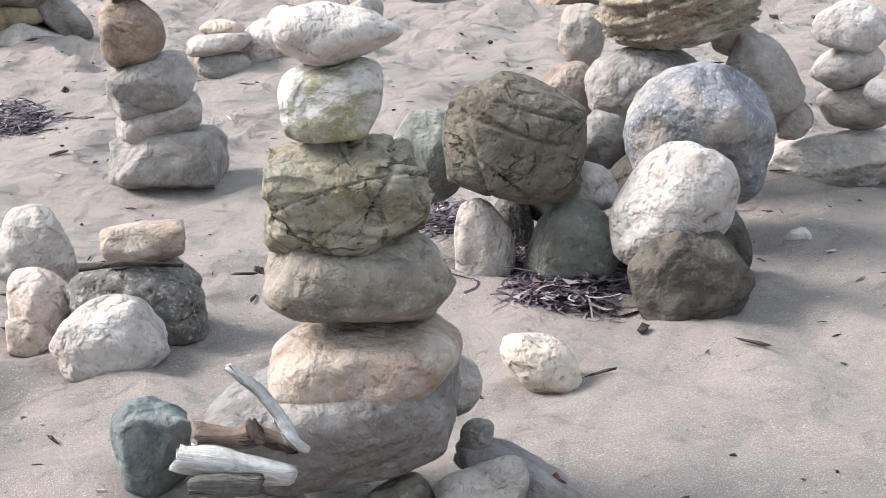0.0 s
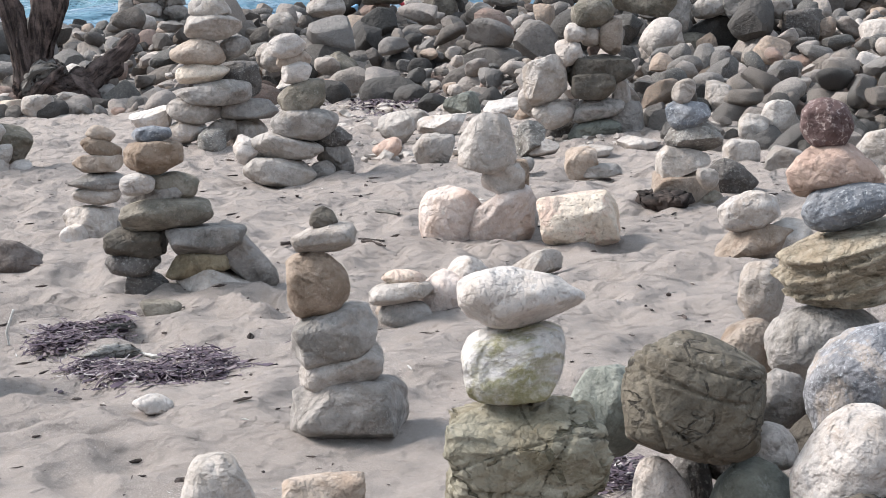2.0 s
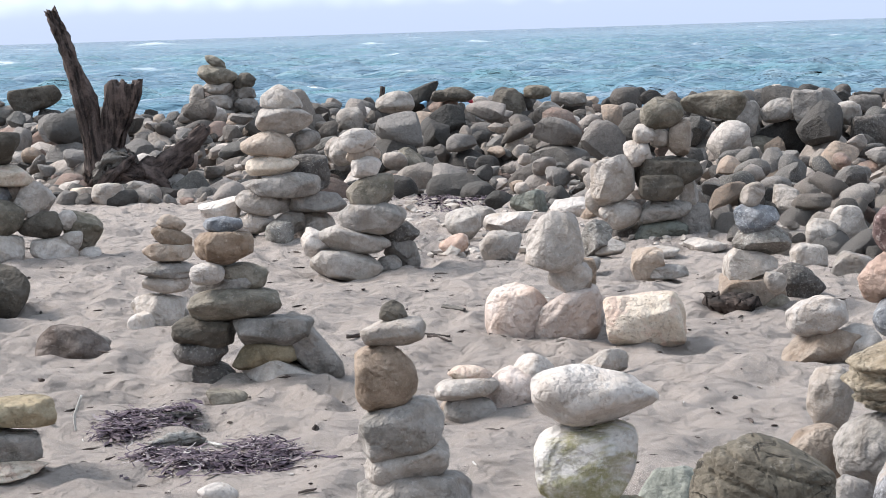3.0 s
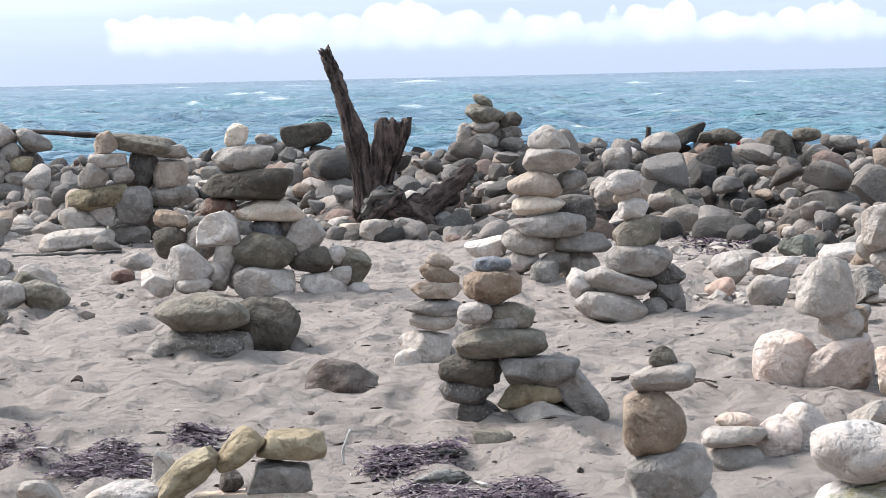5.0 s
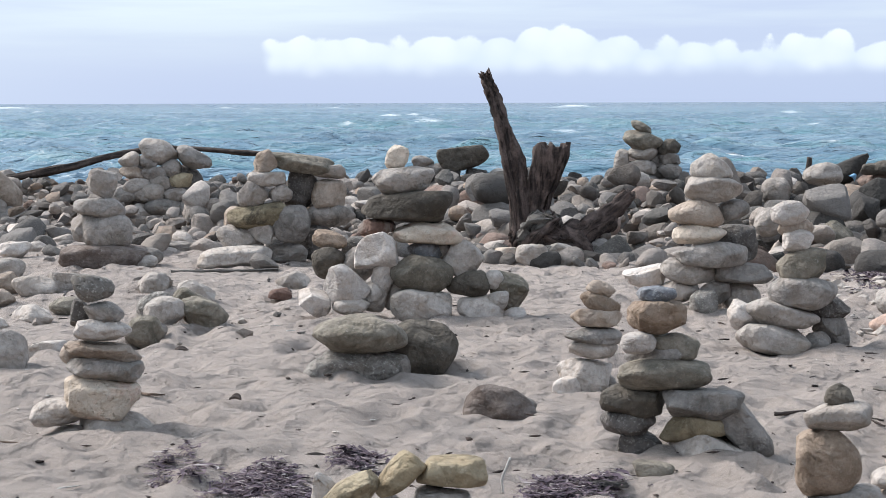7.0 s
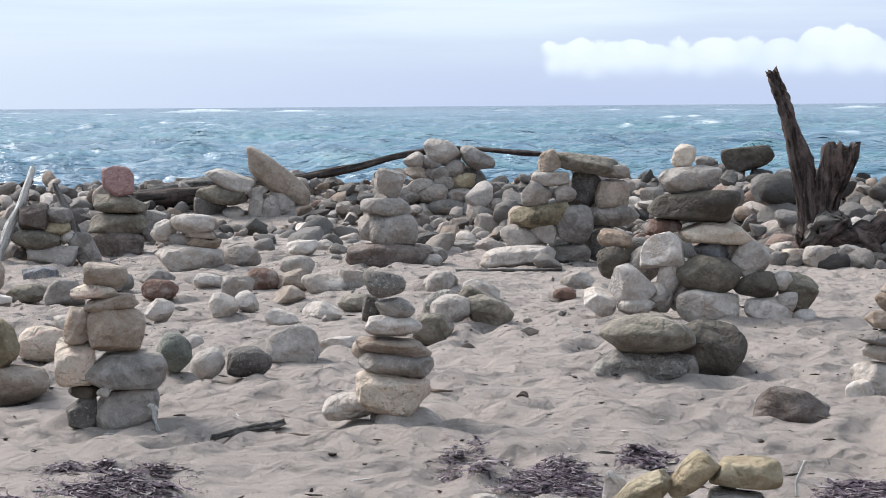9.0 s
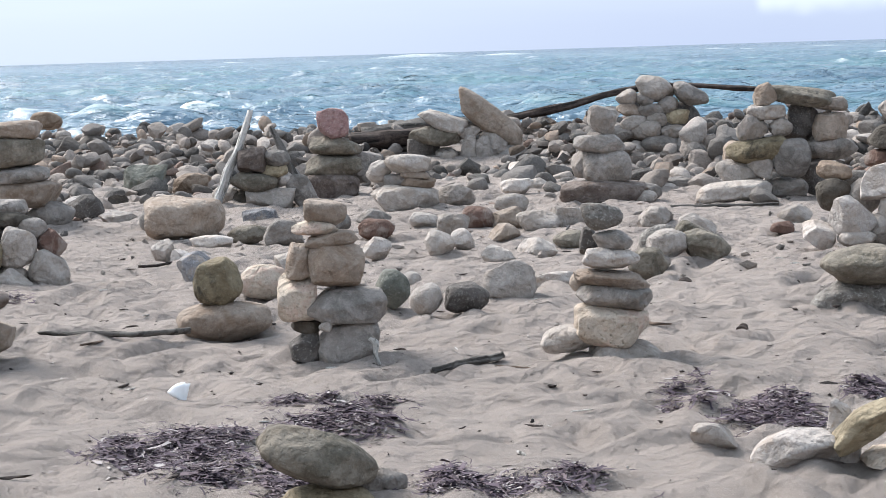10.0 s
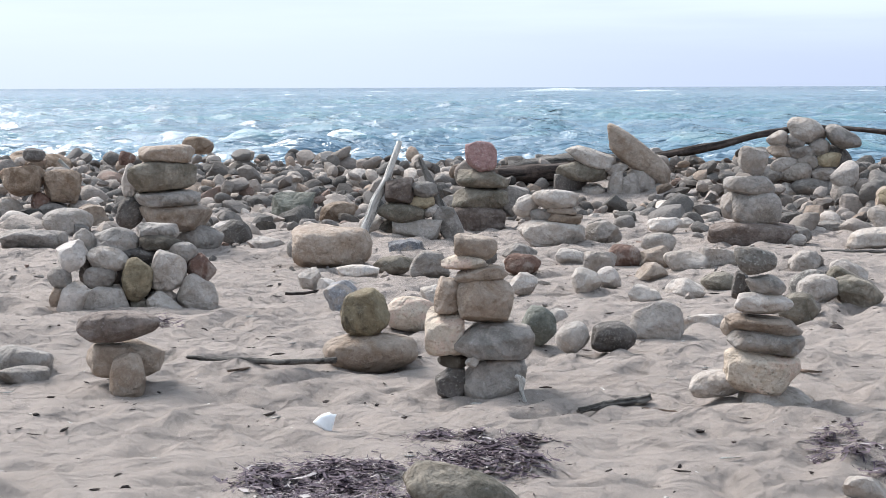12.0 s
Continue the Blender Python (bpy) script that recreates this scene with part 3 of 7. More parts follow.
def hummocks(x, y):
    rng = np.random.default_rng(5)
    z = np.zeros_like(x)
    for freq, amp in ((1.1, 0.016), (2.6, 0.014), (5.5, 0.011), (11.0, 0.0080), (21.0, 0.0055), (36.0, 0.0030)):
        for _ in range(7):
            a = rng.uniform(0, 6.28)
            wave = np.sin(freq * (x * math.cos(a) + 1.25 * y * math.sin(a)) * rng.uniform(0.7, 1.4) + rng.uniform(0, 6.28) + 0.8 * np.sin(freq * 0.45 * (x * math.sin(a) - y * math.cos(a)) + rng.uniform(0, 6.28)))
            z += amp / 2.2 * (wave if freq < 9 else 0.6 * wave + 0.9 * (np.abs(wave) - 0.6))
    return z


def build_ground():
    xs = np.concatenate([-np.geomspace(4500, 13, 22), np.arange(-12.6, -5.5, 0.045), np.arange(-5.5, 4.5, 0.028), np.arange(4.5, 10.0, 0.05), np.geomspace(10.3, 4500, 22)])
    near = [-4500, -900, -200, -60, -34, -26, -22, -18, -15, -12, -9, -6, -3, -1, 0, 1.0, 1.8]
    ys = [2.2]
    while ys[-1] < 21:
        ys.append(ys[-1] + max(0.022, 0.0058 * ys[-1]))
    ys = np.concatenate([near, ys, np.linspace(21.2, 34, 40), np.geomspace(36, 4500, 26)])
    X, Y = np.meshgrid(xs, ys)
    Z = land(X, Y)
    patch = (np.abs(X) < 14) & (Y > 0.5) & (Y < 26)
    Z += np.where(patch, hummocks(X, Y) * np.interp(Y + 0.4 * X, [3.5, 8.0], [0.30, 1.0]), 0)
    # footprints and scuffs: oval hollows with a pushed-up rim
    rng = np.random.default_rng(11)
    for _ in range(5200):
        cx, cy = rng.uniform(-12, 9), rng.uniform(2.5, 20)
        a, ln, wd = rng.uniform(0, 6.28), rng.uniform(0.11, 0.24), rng.uniform(0.075, 0.13)
        deep = rng.uniform(0.014, 0.046) * (0.55 if cx > 0.4 and cy < 7 else 1.0)
        i0, i1 = np.searchsorted(ys, (cy - 0.6, cy + 0.6))
        j0, j1 = np.searchsorted(xs, (cx - 0.6, cx + 0.6))
        px, py = X[i0:i1, j0:j1] - cx, Y[i0:i1, j0:j1] - cy
        u, v = (px * math.cos(a) + py * math.sin(a)) / ln, (-px * math.sin(a) + py * math.cos(a)) / wd
        r2 = u * u + v * v
        Z[i0:i1, j0:j1] += -deep * 0.8 * np.exp(-r2 ** 1.3 * 1.5) + deep * 0.34 * np.exp(-((np.sqrt(r2) - 1.45) ** 2) * 4)
    n, k = X.shape
    idx = np.arange(n * k).reshape(n, k)
    faces = np.stack([idx[:-1, :-1], idx[:-1, 1:], idx[1:, 1:], idx[1:, :-1]], -1).reshape(-1, 4)
    me = mesh_from("ground", np.stack([X, Y, Z], -1).reshape(-1, 3).tolist(), faces.tolist(), SAND)
    tagged(new("ground", me), "pale grey-tan beach sand with footprints and ripples", "sand", kind="structure")
    return xs, ys, Z


GX, GY, GZ = build_ground()


def sand_z(x, y):
    i, j = int(np.clip(np.searchsorted(GY, y), 1, len(GY) - 1)), int(np.clip(np.searchsorted(GX, x), 1, len(GX) - 1))
    return float(GZ[i - 1:i + 1, j - 1:j + 1].mean())


def build_sea():
    rng = np.random.default_rng(3)
    xs = np.concatenate([-np.geomspace(60, 0.76, 12), np.linspace(-0.72, 0.46, 350), np.geomspace(0.49, 60, 13)])  # spread as a fan
    ys = [24.0]
    while ys[-1] < 4700:
        ys.append(ys[-1] + max(0.22, 0.0075 * (ys[-1] - 10)))
    ys += [7000, 12000, 25000, 60000]
    ys = np.array(ys)
    X, Y = np.meshgrid(xs, ys)
    X = X * Y
    Z, foam = np.full_like(X, SEA_Z), np.zeros_like(X)
    swell = np.zeros_like(X)
    for i in range(26):
        lam = 0.7 * 1.09 ** i
        a = rng.normal(0, 0.14 + 0.30 / (1 + lam * 0.5))
        k = 2 * math.pi / lam
        ph = k * (X * math.sin(a) + Y * math.cos(a)) + rng.uniform(0, 6.28) + 0.7 * np.sin(X * k * 0.21 + rng.uniform(0, 6.28))
        crest = 2 * ((np.sin(ph) + 1) / 2) ** 1.8 - 0.85
        group = 0.55 + 0.45 * np.sin(X * k * 0.17 + Y * k * 0.05 + rng.uniform(0, 6.28))
        fade = np.clip((lam / np.maximum(0.0075 * Y * 2.2, 0.5)), 0, 1)
        swell += 0.074 * lam ** 0.42 * crest * group * fade
    swell *= np.clip((Y - 22) / 14, 0.25, 1)
    Z += swell
    foam = 0.12 * np.clip((swell / swell.std() - 1.35) / 0.8, 0, 1) * (Y > 30)
    # whitecaps on scattered steep crests
    for _ in range(120):
        cy = 33 + 240 * rng.uniform() ** 2.0
        cx = rng.uniform(-0.62, 0.55) * cy
        ln, wd = rng.uniform(0.006, 0.024) * cy ** 0.9 + 0.12, rng.uniform(0.05, 0.12) * (1 + cy / 80)
        i0, i1 = np.searchsorted(ys, (cy - 4 * wd, cy + 4 * wd))
        j0, j1 = np.searchsorted(xs, ((cx - 3 * ln) / cy, (cx + 3 * ln) / cy))
        px, py = (X[i0:i1, j0:j1] - cx) / ln, (Y[i0:i1, j0:j1] - cy) / wd
        py = py + 0.8 * np.sin(px * 1.7 + cx)
        e = np.exp(-px * px - py * py)
        foam[i0:i1, j0:j1] = np.maximum(foam[i0:i1, j0:j1], e * 2.4)
        Z[i0:i1, j0:j1] += e * 0.02 * (1 + cy / 120)
    # broken crests far out
    for _ in range(34):
        cy = 180 + 700 * rng.uniform() ** 1.3
        cx = rng.uniform(-0.62, 0.55) * cy
        ln, wd = rng.uniform(0.002, 0.008) * cy, 0.007 * cy
        e = np.exp(-((X - cx) / ln) ** 2 - ((Y - cy + 0.5 * wd * np.sin((X - cx) / ln * 2.3)) / wd) ** 2)
        foam, Z = np.maximum(foam, e * 1.3), Z + e * (0.10 + cy / 2200)
    # small breakers by the shore on the west side
    for cx, cy, ln, wd, hgt in ((-13.6, 29.5, 1.1, 0.5, 0.22), (-11.4, 32.5, 1.6, 0.6, 0.20), (-16.8, 33, 2.2, 0.5, 0.18), (-8.0, 36.0, 1.8, 0.6, 0.16),
                                (-31.0, 64.0, 1.7, 0.9, 0.55), (-27.0, 65.0, 3.0, 0.9, 0.30), (-215, 725, 15, 7, 1.5), (-180, 730, 10, 7, 1.0), (33, 725, 8, 7, 1.2), (-13, 292, 4, 3, 0.5)):
        e = np.exp(-((X - cx) / ln) ** 2 - ((Y - cy + 0.3 * np.sin(X * 2)) / wd) ** 2)
        foam, Z = np.maximum(foam, e * 1.5), Z + e * hgt
    n, k = X.shape
    idx = np.arange(n * k).reshape(n, k)
    faces = np.stack([idx[:-1, :-1], idx[:-1, 1:], idx[1:, 1:], idx[1:, :-1]], -1).reshape(-1, 4)
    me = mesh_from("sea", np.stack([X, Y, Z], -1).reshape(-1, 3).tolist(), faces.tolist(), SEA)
    att = me.attributes.new("foam", "FLOAT", "POINT")
    att.data.foreach_set("value", np.clip(foam, 0, 1).ravel().astype(np.float32))
    tagged(new("water", me), "choppy blue-green sea with small whitecaps", "sea", kind="structure")


SEA_Z = -0.75
build_sea()


# ---- stone bank along the shore ----
def bank_material(name, deep):
    m = Mat(name, 0.85)
    info, geo = m.n("ShaderNodeObjectInfo"), m.n("ShaderNodeNewGeometry")
    s = m.n("ShaderNodeMath")
    s.operation = "ADD"
    m.link(info.outputs["Random"], s.inputs[0])
    m.link(geo.outputs["Random Per Island"], s.inputs[1])
    fr = m.n("ShaderNodeMath")
    fr.operation = "FRACT"
    m.link(s.outputs[0], fr.inputs[0])
    r = m.n("ShaderNodeValToRGB")
    r.color_ramp.interpolation = "CONSTANT"
    tones = ((0.0, (0.257, 0.220, 0.198)), (0.13, (0.131, 0.118, 0.110)), (0.27, (0.337, 0.286, 0.252)), (0.38, (0.085, 0.077, 0.074)), (0.49, (0.226, 0.188, 0.161)),
             (0.60, (0.433, 0.367, 0.321)), (0.69, (0.166, 0.150, 0.141)), (0.79, (0.523, 0.461, 0.417)), (0.85, (0.332, 0.244, 0.184)), (0.90, (0.055, 0.051, 0.048)), (0.96, (0.242, 0.156, 0.123)))
    e = r.color_ramp.elements
    tones = [(pos, tuple(x * deep for x in col)) for pos, col in tones]
    e[0].color, e[1].color, e[1].position = (*tones[0][1], 1), (*tones[1][1], 1), tones[1][0]
    for pos, col in tones[2:]:
        e.new(pos).color = (*col, 1)
    m.link(fr.outputs[0], r.inputs[0])
    v = m.co
    big, mid, fine = m.noise(v, 8.0, 4.0), m.noise(v, 28.0, 6.0, 0.65), m.noise(v, 110.0, 4.0, 0.7)
    c = m.mix(m.ramp(big, 0.35, 0.65, 0.0, 0.35), r.outputs[0], tuple(x * deep for x in (0.15, 0.145, 0.135)))
    c = m.mix(m.ramp(mid, 0.35, 0.68, 0.0, 0.45), c, tuple(x * deep for x in (0.11, 0.10, 0.09)))
    c = m.mix(m.ramp(fine, 0.50, 0.72, 0.0, 0.40), c, tuple(x * deep for x in (0.43, 0.39, 0.35)))
    m.colour(c)
    m.bump([(m.noise(v, 11.0, 5.0, 0.6), 0.045), (mid, 0.012), (fine, 0.002)])
    return m.m


BANK, BANK_DARK = bank_material("mixed_bank_stones", 1.10), bank_material("dark_bank_stones", 0.46)


def build_bank():
    rng = np.random.default_rng(21)
    root = tagged(new("stone_bank"), "long bank of loose grey beach stones by the sea", "stone bank", kind="structure")
    places = []
    cell = collections.defaultdict(list)

    def free(x, y, r):
        i, j = int(x // 0.5), int(y // 0.5)
        return all((x - a) ** 2 + (y - b) ** 2 > (0.72 * (r + q)) ** 2 for di in (-1, 0, 1) for dj in (-1, 0, 1) for a, b, q in cell[i + di, j + dj])

    for _ in range(36000):
        x = rng.uniform(-20, 11)
        front, crest, top = (float(q) for q in shore(x))
        y = rng.uniform(front - (2.5 if x < -2 else 0.5), crest + 0.9)
        if not -0.74 * y - 1 < x < 0.60 * y + 1.5:
            continue
        t = (y - front) / (crest - front)
        if x < -2 and rng.uniform() > max(0.06, 0.25 + 1.6 * t):
            continue
        r = rng.choice((0.07, 0.11, 0.15, 0.20, 0.28), p=(0.20, 0.26, 0.27, 0.19, 0.08)) * rng.uniform(0.85, 1.15) * (1.18 if x > 2.2 else 1.0 if x > -3 else 0.82)
        r = min(r, 0.17) if y < 16 else r
        r = min(r, 0.19) if y > crest - 1.2 else r
        if any((x - a) ** 2 + (y - b) ** 2 < c * c for a, b, c in CLEAR) or not free(x, y, r):
            continue
        cell[int(x // 0.5), int(y // 0.5)].append((x, y, r))
        places.append((x, y, float(land(np.array(x), np.array(y))) + 0.25 * r, r))
    # a second layer lies in the gaps of the first
    for x, y, z, r in list(places):
        front, crest, top = (float(q) for q in shore(x))
        if y > front + 0.9 and rng.uniform() < (0.75 if x > -1 else 0.38):
            s = r * rng.uniform(0.65, 1.0)
            places.append((x + rng.uniform(-0.14, 0.14), y + rng.uniform(-0.14, 0.14), z + 0.72 * r + 0.30 * s, s))
    lib = []
    for i in range(26):
        kind = ("block", "chip", "chip", "slab", "round", "chip")[i % 6]
        w, d, h = 2.0, 2.0 * rng.uniform(0.55, 0.95), 2.0 * rng.uniform(0.42, 0.80)
        lib.append([stone_points(w, d, h, kind, 900 + i, k) for k in (2, 3)])
    meshes = [[mesh_from("stone", q[1][0].tolist(), q[1][1].tolist(), mat, True, 30) for q in lib] for mat in (BANK, BANK_DARK)]
    places.sort(key=lambda q: (q[1] + 0.2 * abs(q[0])))
    heap = [[[], [], 0], [[], [], 0]]
    for i, (x, y, z, r) in enumerate(places):
        m = pose(x, y, z, rng.uniform(-40, 40), rng.uniform(-40, 40), rng.uniform(0, 360)) @ Matrix.Scale(r, 4)
        k = int(rng.integers(26))
        dark = int(rng.uniform() < np.interp(x, [-3, 0.5, 3.5, 6.0], [0.12, 0.25, 0.52, 0.66]) * np.interp(y, [14.5, 18.5], [0.10, 1.0]))
        if i < 300:
            ob = new("stone", meshes[dark][k])
            ob.parent = root
            ob.matrix_basis = m
        else:
            v, f = lib[k][1 if y < 19 or r > 0.17 else 0]
            a = np.array(m)
            heap[dark][0].append(v @ a[:3, :3].T + a[:3, 3])
            heap[dark][1].append(f + heap[dark][2])
            heap[dark][2] += len(v)
    for (verts, faces, _), mat, label in zip(heap, (BANK, BANK_DARK), ("heaped grey stones of many sizes", "heaped dark basalt stones of many sizes")):
        rest = new("bank_rubble", mesh_from("bank_rubble", np.concatenate(verts).tolist(), np.concatenate(faces).tolist(), mat, True, 40))
        rest.parent = root
        tagged(rest, label, kind="stuff")
    return len(places)


# places kept free of bank stones: x, y, radius
CLEAR = []
CLEAR += [(1.57, 14.12, 0.56), (1.84, 12.01, 0.38), (-0.48, 13.37, 0.79), (-2.18, 18.49, 0.89), (-3.63, 18.06, 0.51), (-3.89, 23.1, 0.59), (-6.55, 18.79, 0.48), (-6.87, 17.76, 0.53)]
CLEAR += [(-5.33, 17.25, 0.34), (-6.33, 23.07, 0.83), (-6.39, 11.3, 0.54), (-8.19, 15.2, 0.46)]


# ---- driftwood, seagrass, litter ----
def tube(points, radii, seed, segs=10, knots=0.15, rings=8, jag=0.5):
    """A bent, tapering, knobbly limb along a smooth line through the points."""
    rng = np.random.default_rng(seed)
    p, r = np.array(points, float), np.array(radii, float)
    t = np.linspace(0, 1, len(p))
    tt = np.linspace(0, 1, rings * (len(p) - 1) + 1)
    c = np.stack([np.interp(tt, t, p[:, k]) for k in range(3)], -1)
    if len(p) > 2:
        for _ in range(3):
            c[1:-1] = (c[:-2] + 2 * c[1:-1] + c[2:]) / 4
    rad = np.interp(tt, t, np.interp(t, np.linspace(0, 1, len(r)), r))
    bend = rng.normal(0, knots * 0.8, c.shape) * rad[:, None]
    for _ in range(8):
        bend[1:-1] = (bend[:-2] + 2 * bend[1:-1] + bend[2:]) / 4
    bend[0] = bend[-1] = 0
    c = c + bend
    d = np.gradient(c, axis=0)
    d /= np.linalg.norm(d, axis=1)[:, None] + 1e-9
    side = np.cross(d, (0.93, 0.31, 0.17))
    side /= np.linalg.norm(side, axis=1)[:, None]
    up = np.cross(side, d)
    a = np.linspace(0, 2 * math.pi, segs, endpoint=False)
    groove = 1 + knots * np.sin(a * 3 + rng.uniform(0, 6)) * 0.5 + knots * rng.normal(size=segs) * 0.5
    rough = rng.normal(size=(len(c), segs))
    for _ in range(6):
        rough[1:-1] = (rough[:-2] + 2 * rough[1:-1] + rough[2:]) / 4
    splinter = rng.normal(size=(len(c), segs)) * (0.45 if jag > 0.8 else 0.12)
    splinter[1:-1] = (splinter[:-2] + splinter[1:-1] + splinter[2:]) / 2
    ring = rad[:, None] * (groove[None] + knots * (rough * 1.3 + splinter))
    v = c[:, None] + ring[..., None] * (np.cos(a)[None, :, None] * side[:, None] + np.sin(a)[None, :, None] * up[:, None])
    v[-1] += d[-1] * (rad[-1] * jag * rng.uniform(-1, 1, segs))[:, None]
    v[0] += d[0] * (rad[0] * jag * rng.uniform(-0.6, 0.6, segs))[:, None]
    n = len(c)
    verts = v.reshape(-1, 3).tolist() + [c[0].tolist(), c[-1].tolist()]
    idx = np.arange(n * segs).reshape(n, segs)
    nx = np.roll(idx, -1, axis=1)
    faces = np.stack([idx[:-1], nx[:-1], nx[1:], idx[1:]], -1).reshape(-1, 4).tolist()
    faces += [[n * segs, int(nx[0, k]), int(idx[0, k])] for k in range(segs)] + [[n * segs + 1, int(idx[-1, k]), int(nx[-1, k])] for k in range(segs)]
    return verts, faces


SEED = [40]


def stick(name, label, category, points, radii, material, group, knots=0.15):
    SEED[0] += 1
    if max(q[2] for q in points) < 0.07:
        cut = np.linspace(0, len(points) - 1, 4 * len(points) - 3)
        way = [np.interp(cut, range(len(points)), [q[k] for q in points]) for k in (0, 1)]
        radii = np.interp(cut, range(len(points)), radii).tolist()
        heights = [sand_z(x, y) for x, y in zip(*way)]
        level = sum(heights) / len(heights)
        points = [(float(x), float(y), 0.2 * h + 0.3 * level + 0.5 * max(heights) + 0.6 * max(radii)) for x, y, h in zip(*way, heights)]
    base, turn = Vector(points[0]), (Vector(points[-1]) - Vector(points[0])).to_track_quat("Z", "Y")
    v, f = tube([tuple(turn.inverted() @ (Vector(q) - base)) for q in points], radii, SEED[0], 12, knots)
    ob = new(name, mesh_from(name, v, f, WOOD[material]))
    ob.matrix_world = Matrix.Translation(base) @ turn.to_matrix().to_4x4()
    return tagged(ob, label, category, group)


def limb(parent, name, points, radii, material, segs=16, knots=0.22, label=""):
    SEED[0] += 1
    base, turn = Vector(points[0]), (Vector(points[-1]) - Vector(points[0])).to_track_quat("Z", "Y")
    v, f = tube([tuple(turn.inverted() @ (Vector(q) - base)) for q in points], radii, SEED[0], segs, knots, 14, 1.0)
    ob = new(name, mesh_from(name, v, f, WOOD[material]))
    ob.parent = parent
    ob.matrix_basis = Matrix.Translation(base) @ turn.to_matrix().to_4x4()
    return tagged(ob, label)


def hollow_trunk(parent, name, foot, head, r0, r1, arc, seed, material, label=""):
    """A rotted stump: a thick curved wall of wood, open on one side, with a splintered top."""
    rng = np.random.default_rng(seed)
    foot, head = Vector(foot), Vector(head)
    ns, na = 30, 26
    verts = []
    ridge = [rng.uniform(0.4, 1.0) * math.sin(k * 1.9 + rng.uniform(0, 6)) for k in range(na)]
    torn = [rng.uniform(-0.05, 0.03) for _ in range(na)]
    for wall in (0, 1):
        for j in range(ns):
            s = j / (ns - 1)
            c = foot.lerp(head, s) + Vector((0.05 * math.sin(s * 4 + seed), 0.03 * math.sin(s * 5), 0))
            r = r0 + (r1 - r0) * s + 0.10 * r0 * math.sin(s * 7 + 1) + 0.35 * r0 * max(0.0, 0.25 - s)
            for i in range(na):
                u = i / (na - 1)
                a = radians(arc[0] + (arc[1] - arc[0]) * u) + 0.35 * s
                k = r * (1 + 0.15 * ridge[i] + 0.05 * math.sin(9 * s + i) + 0.035 * math.sin(31 * s + 2.3 * i)) * (1 - wall * (0.34 + 0.08 * math.sin(i)))
                verts.append((c.x + k * math.cos(a), c.y + k * math.sin(a), c.z + (torn[i] * s ** 3)))
    n = ns * na
    f = []
    for j in range(ns - 1):
        for i in range(na - 1):
            a = j * na + i
            f += [[a, a + 1, a + na + 1, a + na], [n + a, n + a + na, n + a + na + 1, n + a + 1]]
        for i, flip in ((0, True), (na - 1, False)):
            a = j * na + i
            q = [a, a + na, n + a + na, n + a]
            f.append(q[::-1] if flip else q)
    for j, flip in ((0, True), (ns - 1, False)):
        for i in range(na - 1):
            a = j * na + i
            q = [a, a + 1, n + a + 1, n + a]
            f.append(q[::-1] if flip else q)
    ob = new(name, mesh_from(name, verts, f, WOOD[material]))
    ob.parent = parent
    return tagged(ob, label)


def seagrass(label, at, yaw, rx, ry, count, width, high):
    """Loose strands heaped in an uneven oval: thin bent ribbons in one mesh."""
    SEED[0] += 1
    rng = np.random.default_rng(SEED[0])
    verts, faces = [], []
    ca, sa = math.cos(radians(yaw)), math.sin(radians(yaw))
    blobs = [(rng.uniform(-0.75, 0.75), rng.uniform(-0.7, 0.7), rng.uniform(0.07, 0.26)) for _ in range(20)]
    for _ in range(count):
        bx, by, bs = blobs[int(20 * rng.uniform() ** 1.4)]
        spread = 0.70 if rng.uniform() < 0.85 else 1.7
        u, v = bx + rng.normal(0, bs * spread), by + rng.normal(0, bs * spread)
        x, y = at[0] + u * rx * ca - v * ry * sa, at[1] + u * rx * sa + v * ry * ca
        near = max(0.0, 1 - ((u - bx) ** 2 + (v - by) ** 2) / (bs * bs))
        z = sand_z(x, y) + 0.004 + high * near * rng.uniform(0, 1)
        a, ln, wd = rng.uniform(0, 6.28), rng.uniform(0.03, 0.12), width * (rng.uniform(0.4, 1.4) if rng.uniform() < 0.91 else rng.uniform(1.8, 4.2))
        curl, lift = rng.normal(0, 4.0), rng.normal(-0.12, 0.16)
        base = len(verts)
        px, py, pz = x, y, z
        for k in range(5):
            tw = rng.uniform(-0.6, 0.6)
            nx, ny = -math.sin(a) * wd / 2, math.cos(a) * wd / 2
            verts += [(px - nx, py - ny, pz - wd * tw / 2), (px + nx, py + ny, pz + wd * tw / 2)]
            px, py = px + math.cos(a) * ln / 4, py + math.sin(a) * ln / 4
            pz = max(sand_z(px, py) + 0.002, pz + lift * ln / 4)
            a += curl * 0.35
        faces += [[base + 2 * k, base + 2 * k + 2, base + 2 * k + 3, base + 2 * k + 1] for k in range(4)]
    ob = new("seagrass_heap", mesh_from("seagrass_heap", verts, faces, WEED))
    return tagged(ob, label, "seagrass", kind="stuff")


